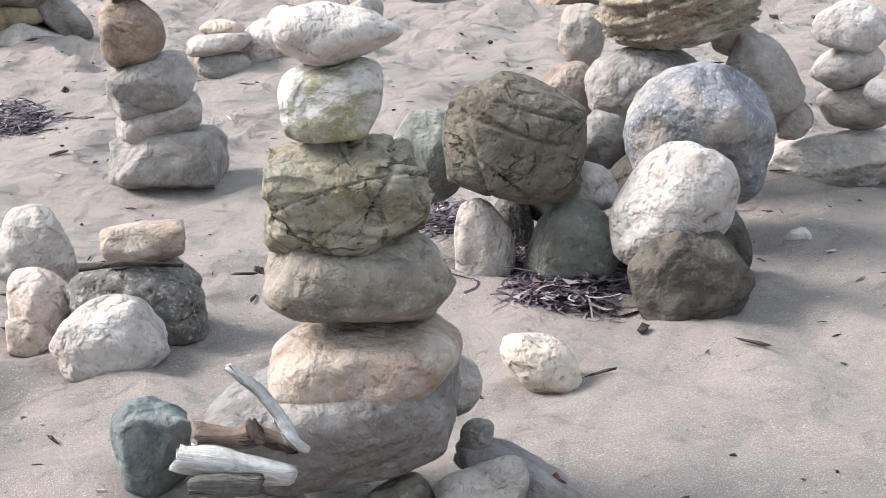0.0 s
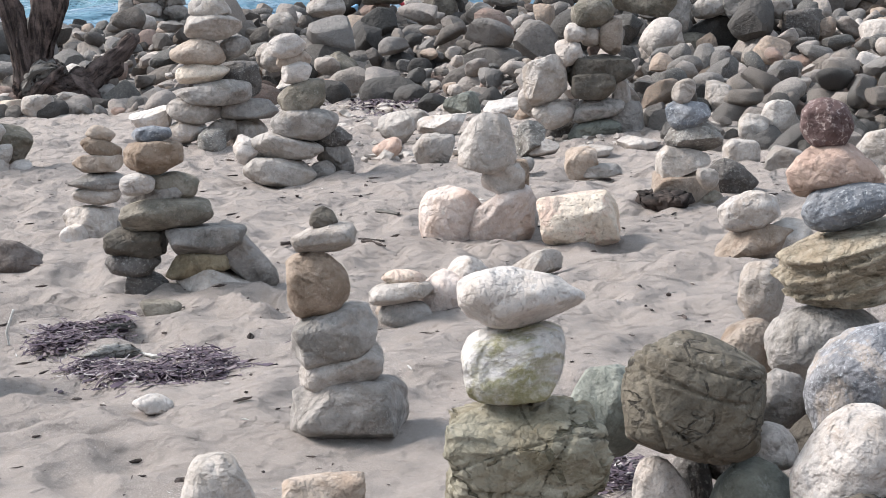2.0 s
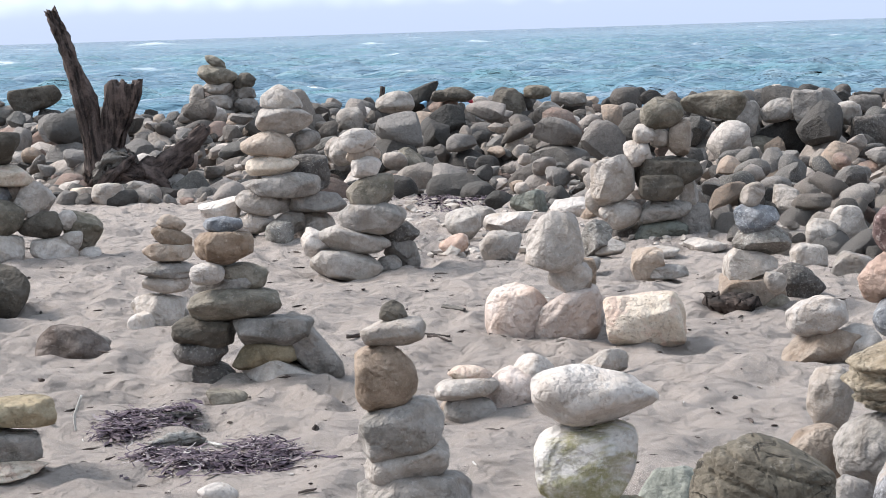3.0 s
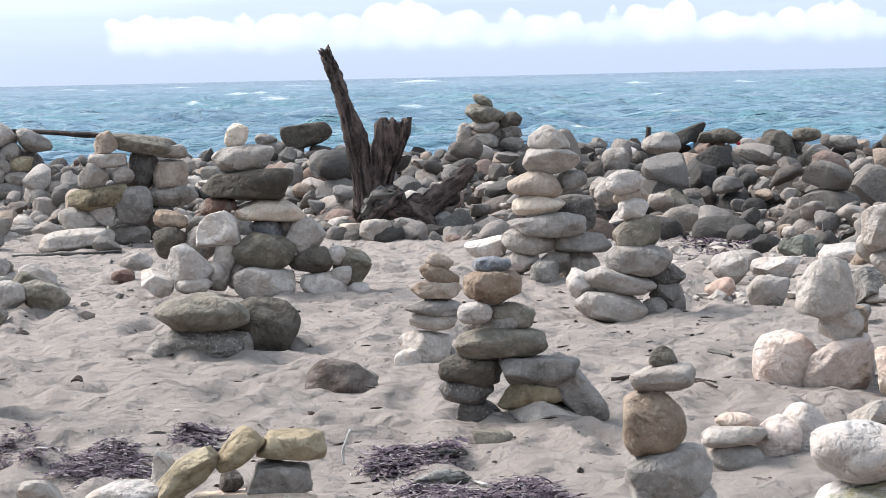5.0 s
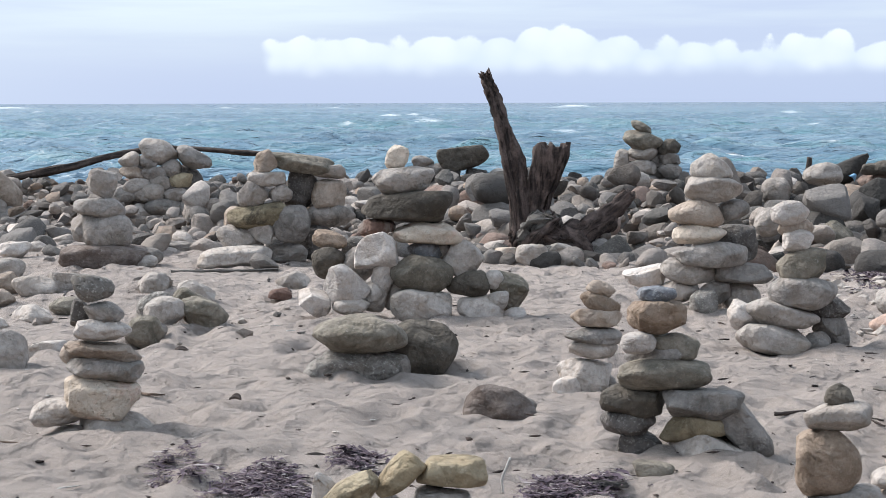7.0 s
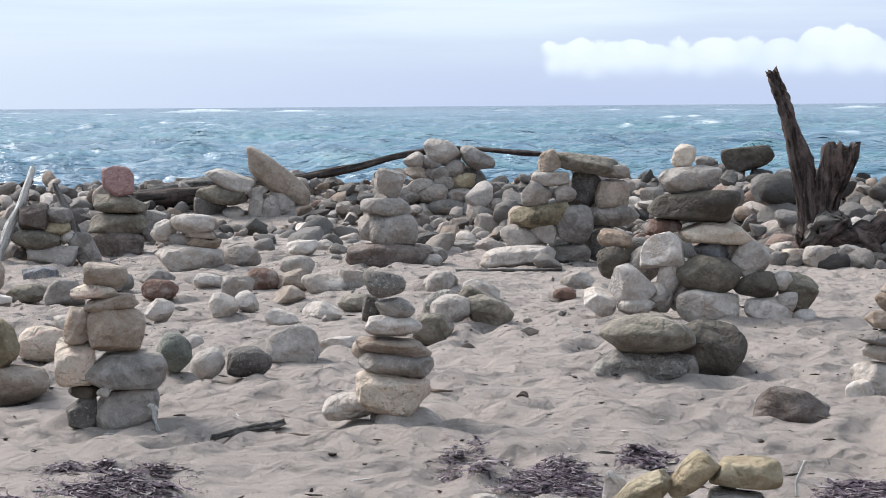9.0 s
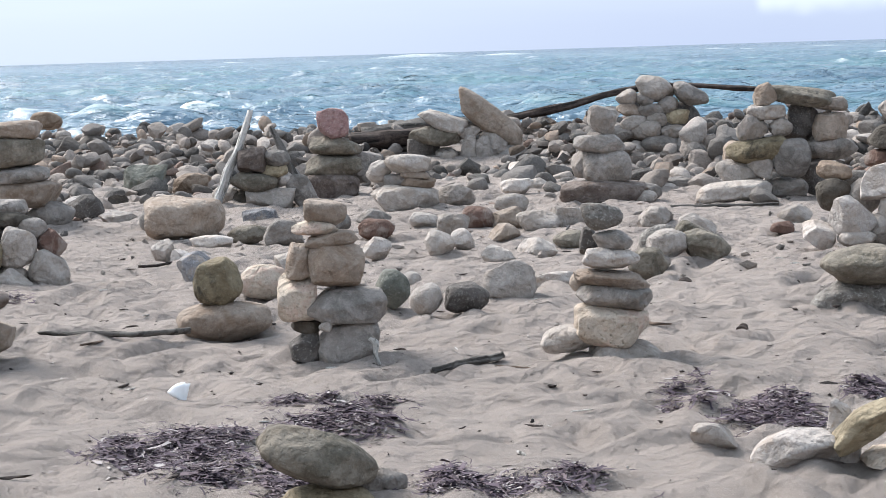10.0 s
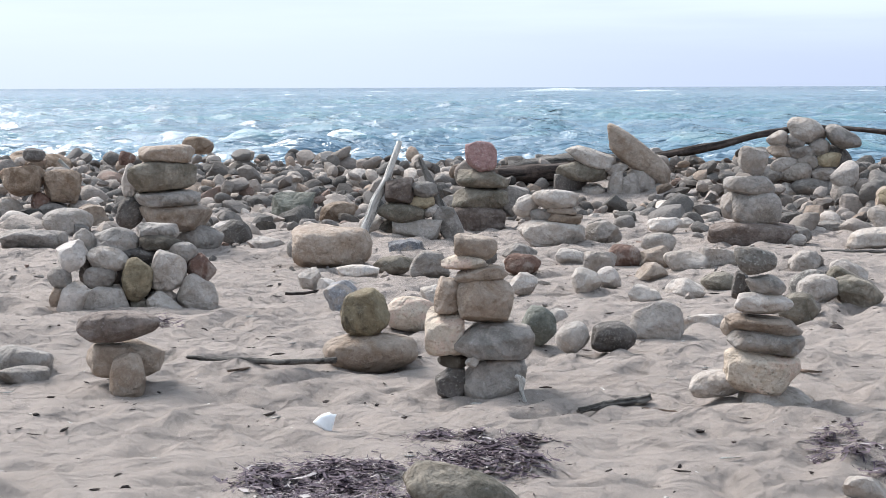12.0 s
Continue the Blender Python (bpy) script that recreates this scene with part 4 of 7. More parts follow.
def litter(name, label, category, n, lo, hi, mat, seed, box, flat=0.5, slim=(0.3, 0.8)):
    """Many tiny crumbs strewn on the sand, in one mesh."""
    rng = np.random.default_rng(seed)
    p, f = ico(1)
    verts, faces = [], []
    x0, x1, y0, y1 = box
    for i in range(n):
        x, y = rng.uniform(x0, x1), y0 + (y1 - y0) * rng.uniform() ** 1.15
        s = lo * (hi / lo) ** (rng.uniform() ** 2)
        q = p * (1 + 0.35 * rng.normal(size=(len(p), 1))) * s * np.array((1, rng.uniform(*slim), flat * rng.uniform(0.5, 1)))
        a = rng.uniform(0, 6.28)
        r = np.array(((math.cos(a), -math.sin(a), 0), (math.sin(a), math.cos(a), 0), (0, 0, 1)))
        verts.append(q @ r.T + (x, y, sand_z(x, y) + s * 0.2))
        faces.append(f + i * len(p))
    ob = new(name, mesh_from(name, np.concatenate(verts).tolist(), np.concatenate(faces).tolist(), mat, False))
    return tagged(ob, label, category, kind="stuff")


def shard(name, label, category, at, size, mat, seed, yaw=0.0, tilt=20.0, group=""):
    """A thin curved broken piece."""
    rng = np.random.default_rng(seed)
    nu, nv = 9, 7
    w, d, h = size
    verts = []
    for side in (0.0, 1.0):
        for j in range(nv):
            for i in range(nu):
                u, v = i / (nu - 1) * 2 - 1, j / (nv - 1) * 2 - 1
                e = 1 + 0.07 * math.sin(4 * u + seed) * (abs(v) > 0.9) + 0.05 * rng.uniform(-1, 1) * (abs(u) == 1 or abs(v) == 1)
                verts.append((u * w / 2 * e * (0.8 - 0.3 * v), v * d / 2 * e * (1 + 0.25 * u), h * (1 - 0.8 * u * u - 0.6 * v * v) - side * 0.012 + 0.004 * math.sin(4 * v)))
    k = nu * nv
    faces = []
    for j in range(nv - 1):
        for i in range(nu - 1):
            a = j * nu + i
            faces += [[a, a + 1, a + nu + 1, a + nu], [k + a, k + a + nu, k + a + nu + 1, k + a + 1]]
    rim = [i for i in range(nu)] + [j * nu + nu - 1 for j in range(1, nv)] + [(nv - 1) * nu + i for i in range(nu - 2, -1, -1)] + [j * nu for j in range(nv - 2, 0, -1)]
    for a, b in zip(rim, rim[1:] + rim[:1]):
        faces.append([b, a, k + a, k + b])
    ob = new(name, mesh_from(name, verts, faces, mat))
    ob.matrix_world = pose(*at, tilt, tilt * 0.5, yaw)
    return tagged(ob, label, category, group)


# ---- cairns and loose stones ----
c = cairn('tall cairn of pale and olive stones on a grey slab', (0.930, 3.081), -14.59, [
    (0.01, 0.0, 0.872, 0.222, 0.16, 0.114, 3.0, 'white', 'round'),
    (-0.007, 0.0, 0.758, 0.18, 0.15, 0.143, 0.0, 'mossy', 'squared'),
    (0.009, 0.0, 0.592, 0.297, 0.229, 0.218, 0.0, 'cracked', 'hewn'),
    (0.024, 0.0, 0.443, 0.339, 0.244, 0.198, 5.0, 'olive', 'round'),
    (0.021, -0.02, 0.268, 0.342, 0.256, 0.215, 5.0, 'tan', 'wedge'),
    (-0.035, 0.02, 0.178, 0.485, 0.356, 0.20, -10.0, 'slate', 'squared'),
    (0.2, 0.12, 0.186, 0.075, 0.067, 0.127, 0.0, 'light', 'round'),
    (0.218, 0.05, 0.101, 0.063, 0.057, 0.088, 0.0, 'grey', 'round'),
    (0.066, -0.05, 0.019, 0.134, 0.113, 0.138, 0.0, 'olive', 'round'),
    (0.216, -0.06, 0.038, 0.171, 0.141, 0.134, 0.0, 'light', 'round'),
], 'cairn', 'stone_cairn', 'stone cairns', True)
more(c, [
    (0.300, 0.06, 0.000, 0.300, 0.200, 0.110, 33.0, 'slate', 'slab'),
    (-0.207, -0.08, 0.028, 0.266, 0.192, 0.156, 0.0, 'light', 'round'),
], True)
beach_stone('blocky dark teal stone standing beside driftwood', (0.607, 3.370, 0.067), -8.0, (0.152, 0.152, 0.190), 0, 'teal', 'block', True)
beach_stone('rounded light grey stone lying on the sand', (0.559, 4.795, 0.081), -5.0, (0.207, 0.207, 0.228), 0, 'light', 'round', True)
beach_stone('rounded pinkish stone lying on the sand', (0.519, 4.289, 0.074), -5.1, (0.165, 0.165, 0.206), 0, 'pink', 'round', True)
beach_stone('rounded white limestone stone lying on the sand', (0.634, 4.046, 0.066), -7.0, (0.265, 0.199, 0.194), 8, 'white', 'round', True)
beach_stone('pitted cream stone lying on the sand', (1.454, 3.531, 0.048), -20.5, (0.192, 0.130, 0.112), 30, 'cream', 'dimpled', True)
beach_stone('small rounded white limestone stone lying on the sand', (2.422, 4.206, 0.014), -28.6, (0.073, 0.055, 0.044), 0, 'white', 'round', True)
beach_stone('small blocky cream limestone stone lying on the sand', (0.481, 4.245, 0.036), -4.7, (0.112, 0.108, 0.108), 0, 'cream', 'block', True)
c = cairn('pale block resting on a dark barnacled stone', (0.714, 4.220), -7.92, [
    (0.009, 0.0, 0.072, 0.33, 0.238, 0.243, 0.0, 'pitted', 'craggy'),
    (0.037, 0.0, 0.223, 0.194, 0.14, 0.097, 0.0, 'tan', 'block'),
], 'stone pile', 'stone_pile', 'stone piles', True)
c = cairn('large pile of boulders with layered slab and maroon stone', (1.847, 4.017), -23.16, [
    (-0.247, 0.12, 0.363, 0.347, 0.337, 0.321, 0.0, 'fissured', 'fissure'),
    (-0.49, 0.45, 0.232, 0.203, 0.182, 0.273, 0.0, 'greenish', 'round'),
    (-0.329, 0.1, 0.087, 0.149, 0.134, 0.273, 0.0, 'light', 'round'),
    (-0.113, 0.1, 0.081, 0.236, 0.205, 0.261, 8.0, 'greenish', 'round'),
    (0.127, -0.02, 0.217, 0.274, 0.247, 0.336, 20.0, 'white', 'dimpled'),
    (0.159, -0.14, 0.08, 0.278, 0.218, 0.26, -18.0, 'olive_dark', 'craggy'),
    (-0.064, 0.2, 0.21, 0.131, 0.131, 0.126, 12.0, 'light', 'round'),
    (-0.039, 0.5, 0.253, 0.158, 0.142, 0.164, 0.0, 'grey', 'round'),
    (0.205, 0.42, 0.285, 0.385, 0.388, 0.405, 12.0, 'speckled', 'round'),
    (0.081, 0.85, 0.321, 0.345, 0.259, 0.247, 0.0, 'grey', 'round'),
], 'stone pile', 'stone_pile', 'stone piles', True)
more(c, [
    (0.17, 0.85, 0.545, 0.48, 0.346, 0.215, -15.0, 'strata', 'ledge'),
    (0.405, 0.95, 0.310, 0.235, 0.20, 0.270, 0.0, 'light', 'round'),
    (-0.101, 1.25, 0.386, 0.141, 0.127, 0.214, 0.0, 'light', 'round'),
    (0.33, 1.0, 0.414, 0.135, 0.115, 0.109, 0.0, 'tan', 'round'),
    (0.492, 1.0, 0.185, 0.12, 0.108, 0.13, 0.0, 'light', 'round'),
    (-0.132, 1.1, 0.26, 0.185, 0.174, 0.166, 0.0, 'tan', 'round'),
    (0.247, 0.1, 0.072, 0.14, 0.126, 0.243, 0.0, 'olive_dark', 'round'),
    # added dark fillers inside the pile; their colour deepens the gap shade
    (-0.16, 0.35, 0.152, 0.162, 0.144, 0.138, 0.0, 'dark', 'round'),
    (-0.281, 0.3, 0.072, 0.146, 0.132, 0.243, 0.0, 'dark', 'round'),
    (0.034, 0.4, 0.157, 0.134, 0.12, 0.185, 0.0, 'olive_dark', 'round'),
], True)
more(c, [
    # two more dark fillers that blacken gaps low in the pile
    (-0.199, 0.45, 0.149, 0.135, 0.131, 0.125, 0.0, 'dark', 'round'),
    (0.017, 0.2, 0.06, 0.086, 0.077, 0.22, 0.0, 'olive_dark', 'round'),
    (0.152, 0.85, 0.709, 0.274, 0.197, 0.142, -8.0, 'blue', 'round'),
    (0.111, 0.9, 0.797, 0.265, 0.191, 0.178, 0.0, 'orange', 'round'),
    (0.092, 0.9, 0.928, 0.147, 0.147, 0.143, 0.0, 'maroon', 'round'),
], True)
c = cairn('short cairn of pale stones on a wide grey rock', (2.840, 4.719), -29.87, [
    (0.017, 0.0, 0.436, 0.216, 0.167, 0.159, 0.0, 'white', 'round'),
    (0.011, 0.0, 0.32, 0.21, 0.151, 0.135, 0.0, 'light', 'round'),
    (0.044, 0.0, 0.203, 0.238, 0.172, 0.146, 0.0, 'light', 'round'),
    (-0.009, 0.0, 0.045, 0.440, 0.290, 0.185, -8.0, 'light', 'craggy'),
    (0.104, -0.1, 0.265, 0.099, 0.09, 0.085, 0.0, 'white', 'round'),
], 'cairn', 'stone_cairn', 'stone cairns', True)
c = cairn('cairn of flat stones with round brown stone', (1.051, 5.605), -9.31, [
    (0.006, 0.0, 0.063, 0.374, 0.269, 0.227, -3.0, 'grey', 'block'),
    (-0.011, 0.0, 0.198, 0.272, 0.192, 0.142, -12.0, 'light', 'slab'),
    (-0.027, 0.0, 0.305, 0.276, 0.199, 0.171, -8.0, 'grey', 'block'),
    (-0.066, 0.0, 0.458, 0.195, 0.176, 0.221, 0.0, 'brown', 'round'),
    (-0.039, 0.0, 0.597, 0.201, 0.145, 0.101, -6.0, 'light', 'slab'),
    (-0.038, 0.0, 0.667, 0.088, 0.066, 0.066, 0.0, 'olive_dark', 'peak'),
], 'cairn', 'stone_cairn', 'stone cairns', True)
c = cairn('low cairn of pale rounded stones', (1.575, 7.053), -12.35, [
    (-0.032, 0.0, 0.03, 0.213, 0.154, 0.159, 0.0, 'grey', 'round'),
    (-0.047, 0.0, 0.135, 0.253, 0.182, 0.088, -4.0, 'light', 'slab'),
    (-0.033, 0.05, 0.183, 0.174, 0.125, 0.074, 0.0, 'cream', 'round'),
    (0.106, 0.12, 0.074, 0.19, 0.171, 0.247, 15.0, 'pink', 'round'),
    (0.224, 0.2, 0.093, 0.201, 0.18, 0.285, -10.0, 'white', 'round'),
    (-0.098, 0.2, 0.027, 0.114, 0.1, 0.095, 0.0, 'tan', 'round'),
], 'cairn', 'stone_cairn', 'stone cairns', False)
c = cairn('slim cairn of thin flat stones', (0.505, 10.139), -2.72, [
    (0.001, 0.0, 0.058, 0.296, 0.213, 0.216, 0.0, 'light', 'block'),
    (0.047, 0.0, 0.213, 0.265, 0.191, 0.109, 2.0, 'light', 'slab'),
    (0.047, 0.0, 0.292, 0.308, 0.222, 0.096, 2.0, 'grey', 'slab'),
    (0.063, 0.0, 0.38, 0.277, 0.199, 0.115, 2.0, 'tan', 'slab'),
    (0.084, 0.0, 0.462, 0.228, 0.164, 0.109, 18.0, 'brown', 'slab'),
    (0.088, 0.0, 0.538, 0.154, 0.111, 0.089, 22.0, 'tan', 'slab'),
    (-0.09, -0.08, 0.017, 0.153, 0.11, 0.134, 0.0, 'white', 'slab'),
    (0.107, 0.1, 0.013, 0.125, 0.095, 0.126, 0.0, 'grey', 'block'),
], 'cairn', 'stone_cairn', 'stone cairns', False)
c = cairn('balanced cairn of dark flat stones with side arch', (0.735, 8.236), -4.93, [
    (-0.094, 0.0, 0.038, 0.208, 0.149, 0.176, 0.0, 'dark', 'block'),
    (-0.14, 0.0, 0.135, 0.243, 0.175, 0.116, 0.0, 'dark', 'slab'),
    (-0.12, 0.0, 0.235, 0.283, 0.203, 0.147, 0.0, 'olive_dark', 'block'),
    (0.016, 0.0, 0.349, 0.408, 0.294, 0.162, 2.0, 'olive', 'slab'),
    (-0.019, 0.05, 0.434, 0.278, 0.2, 0.089, 0.0, 'grey', 'block'),
    (0.056, 0.04, 0.463, 0.227, 0.164, 0.142, 4.0, 'olive', 'round'),
    (-0.096, -0.06, 0.493, 0.155, 0.111, 0.104, 0.0, 'white', 'round'),
    (-0.018, 0.0, 0.599, 0.261, 0.188, 0.156, -3.0, 'brown', 'craggy'),
    (-0.02, 0.0, 0.696, 0.175, 0.126, 0.078, -2.0, 'blue', 'slab'),
    (0.184, -0.05, 0.237, 0.351, 0.253, 0.146, -4.0, 'grey', 'block'),
], 'cairn', 'stone_cairn', 'stone cairns', False)
more(c, [
    (0.338, -0.05, 0.141, 0.156, 0.156, 0.382, -42.0, 'grey', 'block'),
    (0.143, -0.03, 0.13, 0.302, 0.218, 0.126, -5.0, 'yellow', 'block'),
    (0.208, -0.08, 0.035, 0.346, 0.249, 0.17, 8.0, 'light', 'chip'),
    (0.136, 0.0, 0.032, 0.177, 0.128, 0.116, 0.0, 'olive_dark', 'block'),
    (0.285, 0.05, 0.109, 0.127, 0.111, 0.106, 30.0, 'olive_dark', 'round'),
], False)
c = cairn('tall cairn of flat rounded stones', (1.571, 14.018), -6.29, [
    (0.054, 0.0, 1.042, 0.314, 0.226, 0.220, 0.0, 'light', 'peak'),
    (0.071, 0.0, 0.885, 0.425, 0.306, 0.221, 4.0, 'light', 'slab'),
    (0.217, 0.08, 0.726, 0.239, 0.187, 0.178, 0.0, 'grey', 'round'),
    (-0.053, 0.0, 0.711, 0.412, 0.297, 0.23, 3.0, 'tan', 'round'),
    (-0.029, 0.0, 0.561, 0.4, 0.288, 0.186, 2.0, 'cream', 'round'),
    (0.042, 0.0, 0.41, 0.562, 0.405, 0.204, -2.0, 'grey', 'slab'),
    (-0.104, 0.0, 0.285, 0.418, 0.301, 0.186, 2.0, 'light', 'block'),
    (0.292, 0.05, 0.268, 0.436, 0.314, 0.178, 2.0, 'grey', 'slab'),
    (0.219, 0.2, 0.466, 0.363, 0.33, 0.314, 0.0, 'dark', 'block'),
    (-0.187, 0.0, 0.143, 0.324, 0.233, 0.195, 0.0, 'white', 'round'),
], 'cairn', 'stone_cairn', 'stone cairns', False)
more(c, [
    (0.083, 0.0, 0.126, 0.239, 0.195, 0.186, -8.0, 'grey', 'round'),
    (-0.0, -0.2, 0.061, 0.219, 0.219, 0.219, 0.0, 'pitted', 'block'),
    (-0.42, 0.1, 0.234, 0.335, 0.241, 0.17, -8.0, 'white', 'chip'),
    (0.272, 0.1, 0.084, 0.301, 0.258, 0.268, 0.0, 'light', 'round'),
    (-0.252, 0.1, 0.05, 0.215, 0.188, 0.179, 0.0, 'grey', 'round'),
], False)
c = cairn('cairn of flat stones topped by white stone', (1.839, 11.909), -8.65, [
    (0.022, 0.0, 0.834, 0.24, 0.182, 0.174, -15.0, 'white', 'round'),
    (0.061, 0.06, 0.735, 0.226, 0.163, 0.129, 0.0, 'tan', 'round'),
    (0.075, 0.0, 0.664, 0.196, 0.159, 0.151, 3.0, 'white', 'block'),
    (0.097, 0.0, 0.511, 0.313, 0.23, 0.219, -3.0, 'olive', 'block'),
    (0.105, 0.0, 0.344, 0.43, 0.31, 0.235, 3.0, 'grey', 'slab'),
    (-0.018, 0.0, 0.204, 0.467, 0.336, 0.182, 12.0, 'light', 'slab'),
    (-0.249, 0.0, 0.196, 0.219, 0.215, 0.205, 0.0, 'white', 'round'),
    (-0.071, -0.05, 0.052, 0.466, 0.335, 0.203, 8.0, 'light', 'slab'),
    (0.266, 0.12, 0.221, 0.273, 0.196, 0.176, 0.0, 'dark', 'chip'),
    (0.285, 0.12, 0.078, 0.236, 0.236, 0.257, 0.0, 'grey', 'chip'),
], 'cairn', 'stone_cairn', 'stone cairns', False)
more(c, [
    (0.194, 0.0, 0.028, 0.175, 0.128, 0.155, 0.0, 'grey', 'round'),
    (0.078, 0.15, 0.206, 0.259, 0.242, 0.23, 0.0, 'dark', 'block'),
], False)
c = cairn('wide pile of pale and olive stones under balanced slabs', (-0.484, 13.272), 2.17, [
    (-0.143, 0.32, 1.131, 0.164, 0.147, 0.185, 8.0, 'cream', 'squared'),
    (-0.098, 0.295, 0.964, 0.45, 0.324, 0.229, -5.0, 'light', 'round'),
    (-0.076, 0.268, 0.785, 0.653, 0.47, 0.263, 0.0, 'olive_dark', 'slab'),
    (0.08, 0.191, 0.609, 0.52, 0.375, 0.186, 2.0, 'cream', 'slab'),
    (-0.288, 0.246, 0.641, 0.269, 0.194, 0.127, 0.0, 'rusty', 'block'),
    (-0.287, 0.074, 0.495, 0.315, 0.29, 0.277, 0.0, 'white', 'chip'),
    (-0.622, 0.333, 0.551, 0.255, 0.184, 0.145, 8.0, 'brown', 'round'),
    (-0.621, 0.258, 0.389, 0.262, 0.259, 0.247, 0.0, 'olive_dark', 'round'),
    (-0.491, -0.01, 0.269, 0.329, 0.324, 0.309, 0.0, 'white', 'chip'),
    (-0.714, -0.029, 0.14, 0.233, 0.219, 0.209, 0.0, 'white', 'chip'),
], 'stone pile', 'stone_pile', 'stone piles', False)
more(c, [
    (-0.247, 0.045, 0.303, 0.169, 0.152, 0.251, 25.0, 'white', 'round'),
    (0.024, 0.048, 0.323, 0.459, 0.343, 0.327, -6.0, 'olive', 'round'),
    (0.021, -0.034, 0.095, 0.433, 0.312, 0.289, 3.0, 'light', 'block'),
    (-0.318, 0.026, 0.176, 0.226, 0.203, 0.234, 0.0, 'light', 'round'),
    (-0.464, -0.082, 0.119, 0.264, 0.19, 0.133, 0.0, 'light', 'round'),
    (0.054, 0.172, 0.483, 0.26, 0.187, 0.152, 3.0, 'blue', 'slab'),
    (0.315, 0.143, 0.418, 0.26, 0.26, 0.278, 35.0, 'light', 'block'),
    (0.35, 0.039, 0.26, 0.314, 0.226, 0.209, 0.0, 'olive_dark', 'round'),
    (0.432, -0.039, 0.068, 0.329, 0.237, 0.235, 0.0, 'white', 'block'),
    (0.619, 0.15, 0.198, 0.293, 0.293, 0.279, 20.0, 'olive', 'block'),
], False)
more(c, [
    (0.516, 0.043, 0.289, 0.161, 0.15, 0.142, 0.0, 'light', 'round'),
    (0.559, -0.028, 0.145, 0.145, 0.13, 0.15, 0.0, 'light', 'round'),
    (0.67, 0.009, 0.026, 0.169, 0.122, 0.152, 0.0, 'white', 'slab'),
    (-0.155, 0.132, 0.211, 0.203, 0.183, 0.295, 0.0, 'light', 'round'),
    (0.206, 0.271, 0.473, 0.245, 0.223, 0.213, 0.0, 'light', 'round'),
    (-0.432, 0.254, 0.363, 0.245, 0.221, 0.298, 0.0, 'grey', 'round'),
], False)
c = cairn('two boulders leaning on a half-buried grey slab', (-0.640, 10.626), 3.54, [
    (-0.074, -0.1, 0.248, 0.528, 0.38, 0.239, 3.0, 'olive', 'round'),
    (0.263, 0.1, 0.150, 0.400, 0.356, 0.360, 28.0, 'olive_dark', 'round'),
    (-0.093, 0.0, 0.058, 0.631, 0.454, 0.216, 0.0, 'pitted', 'craggy'),
    (0.095, -0.05, 0.042, 0.226, 0.162, 0.184, 0.0, 'grey', 'block'),
], 'stone pile', 'stone_pile', 'stone piles', False)
beach_stone('peaked umber-grey stone half sunk in sand', (0.053, 9.133, 0.068), -0.2, (0.362, 0.268, 0.215), 0, 'umber', 'peak', True)
beach_stone('blocky mid-grey stone lying on the sand', (0.105, 9.186, 0.055), -0.4, (0.235, 0.184, 0.160), 20, 'grey', 'block', False)
c = cairn('low arch of yellowish and white stones', (-0.307, 6.736), 2.77, [
    (0.168, 0.0, 0.215, 0.257, 0.185, 0.116, 0.0, 'yellow', 'block'),
    (0.122, 0.0, 0.101, 0.241, 0.174, 0.125, 0.0, 'grey', 'block'),
    (-0.213, -0.06, 0.131, 0.278, 0.2, 0.12, -38.0, 'yellow', 'block'),
    (-0.022, -0.02, 0.210, 0.200, 0.14, 0.118, -44.0, 'yellow', 'slab'),
    (-0.28, 0.05, 0.083, 0.13, 0.117, 0.266, 0.0, 'white', 'chip'),
    (-0.435, 0.0, 0.035, 0.334, 0.24, 0.17, -4.0, 'white', 'slab'),
    (-0.049, 0.05, 0.083, 0.092, 0.082, 0.078, 0.0, 'dark', 'chip'),
    (0.02, 0.0, 0.022, 0.48, 0.346, 0.078, 0.0, 'cream', 'slab'),
], 'stone pile', 'stone_pile', 'stone piles', True)
beach_stone('angular light grey stone lying on the sand', (-1.060, 6.921, 0.036), 8.8, (0.173, 0.130, 0.105), 0, 'light', 'chip', False)
c = cairn('cairn of pale blocks beside a wide slab', (-2.180, 18.387), 6.81, [
    (0.062, 0.0, 0.955, 0.235, 0.201, 0.250, 0.0, 'tan', 'peak'),
    (0.07, 0.0, 0.788, 0.373, 0.269, 0.162, 0.0, 'light', 'slab'),
    (-0.066, 0.0, 0.65, 0.301, 0.292, 0.278, 0.0, 'light', 'chip'),
    (0.205, 0.0, 0.646, 0.234, 0.219, 0.209, 0.0, 'light', 'round'),
    (-0.002, 0.0, 0.428, 0.620, 0.45, 0.270, -8.0, 'mottled', 'slab'),
    (0.3, -0.1, 0.359, 0.372, 0.335, 0.392, 0.0, 'grey', 'round'),
    (0.006, -0.05, 0.296, 0.267, 0.267, 0.255, 0.0, 'light', 'chip'),
    (-0.208, 0.0, 0.215, 0.435, 0.314, 0.29, 22.0, 'light', 'round'),
    (0.242, 0.0, 0.071, 0.436, 0.314, 0.242, 0.0, 'grey', 'block'),
    (0.385, 0.15, 0.936, 0.685, 0.493, 0.198, 9.0, 'olive', 'slab'),
], 'stone pile', 'stone_pile', 'stone piles', False)
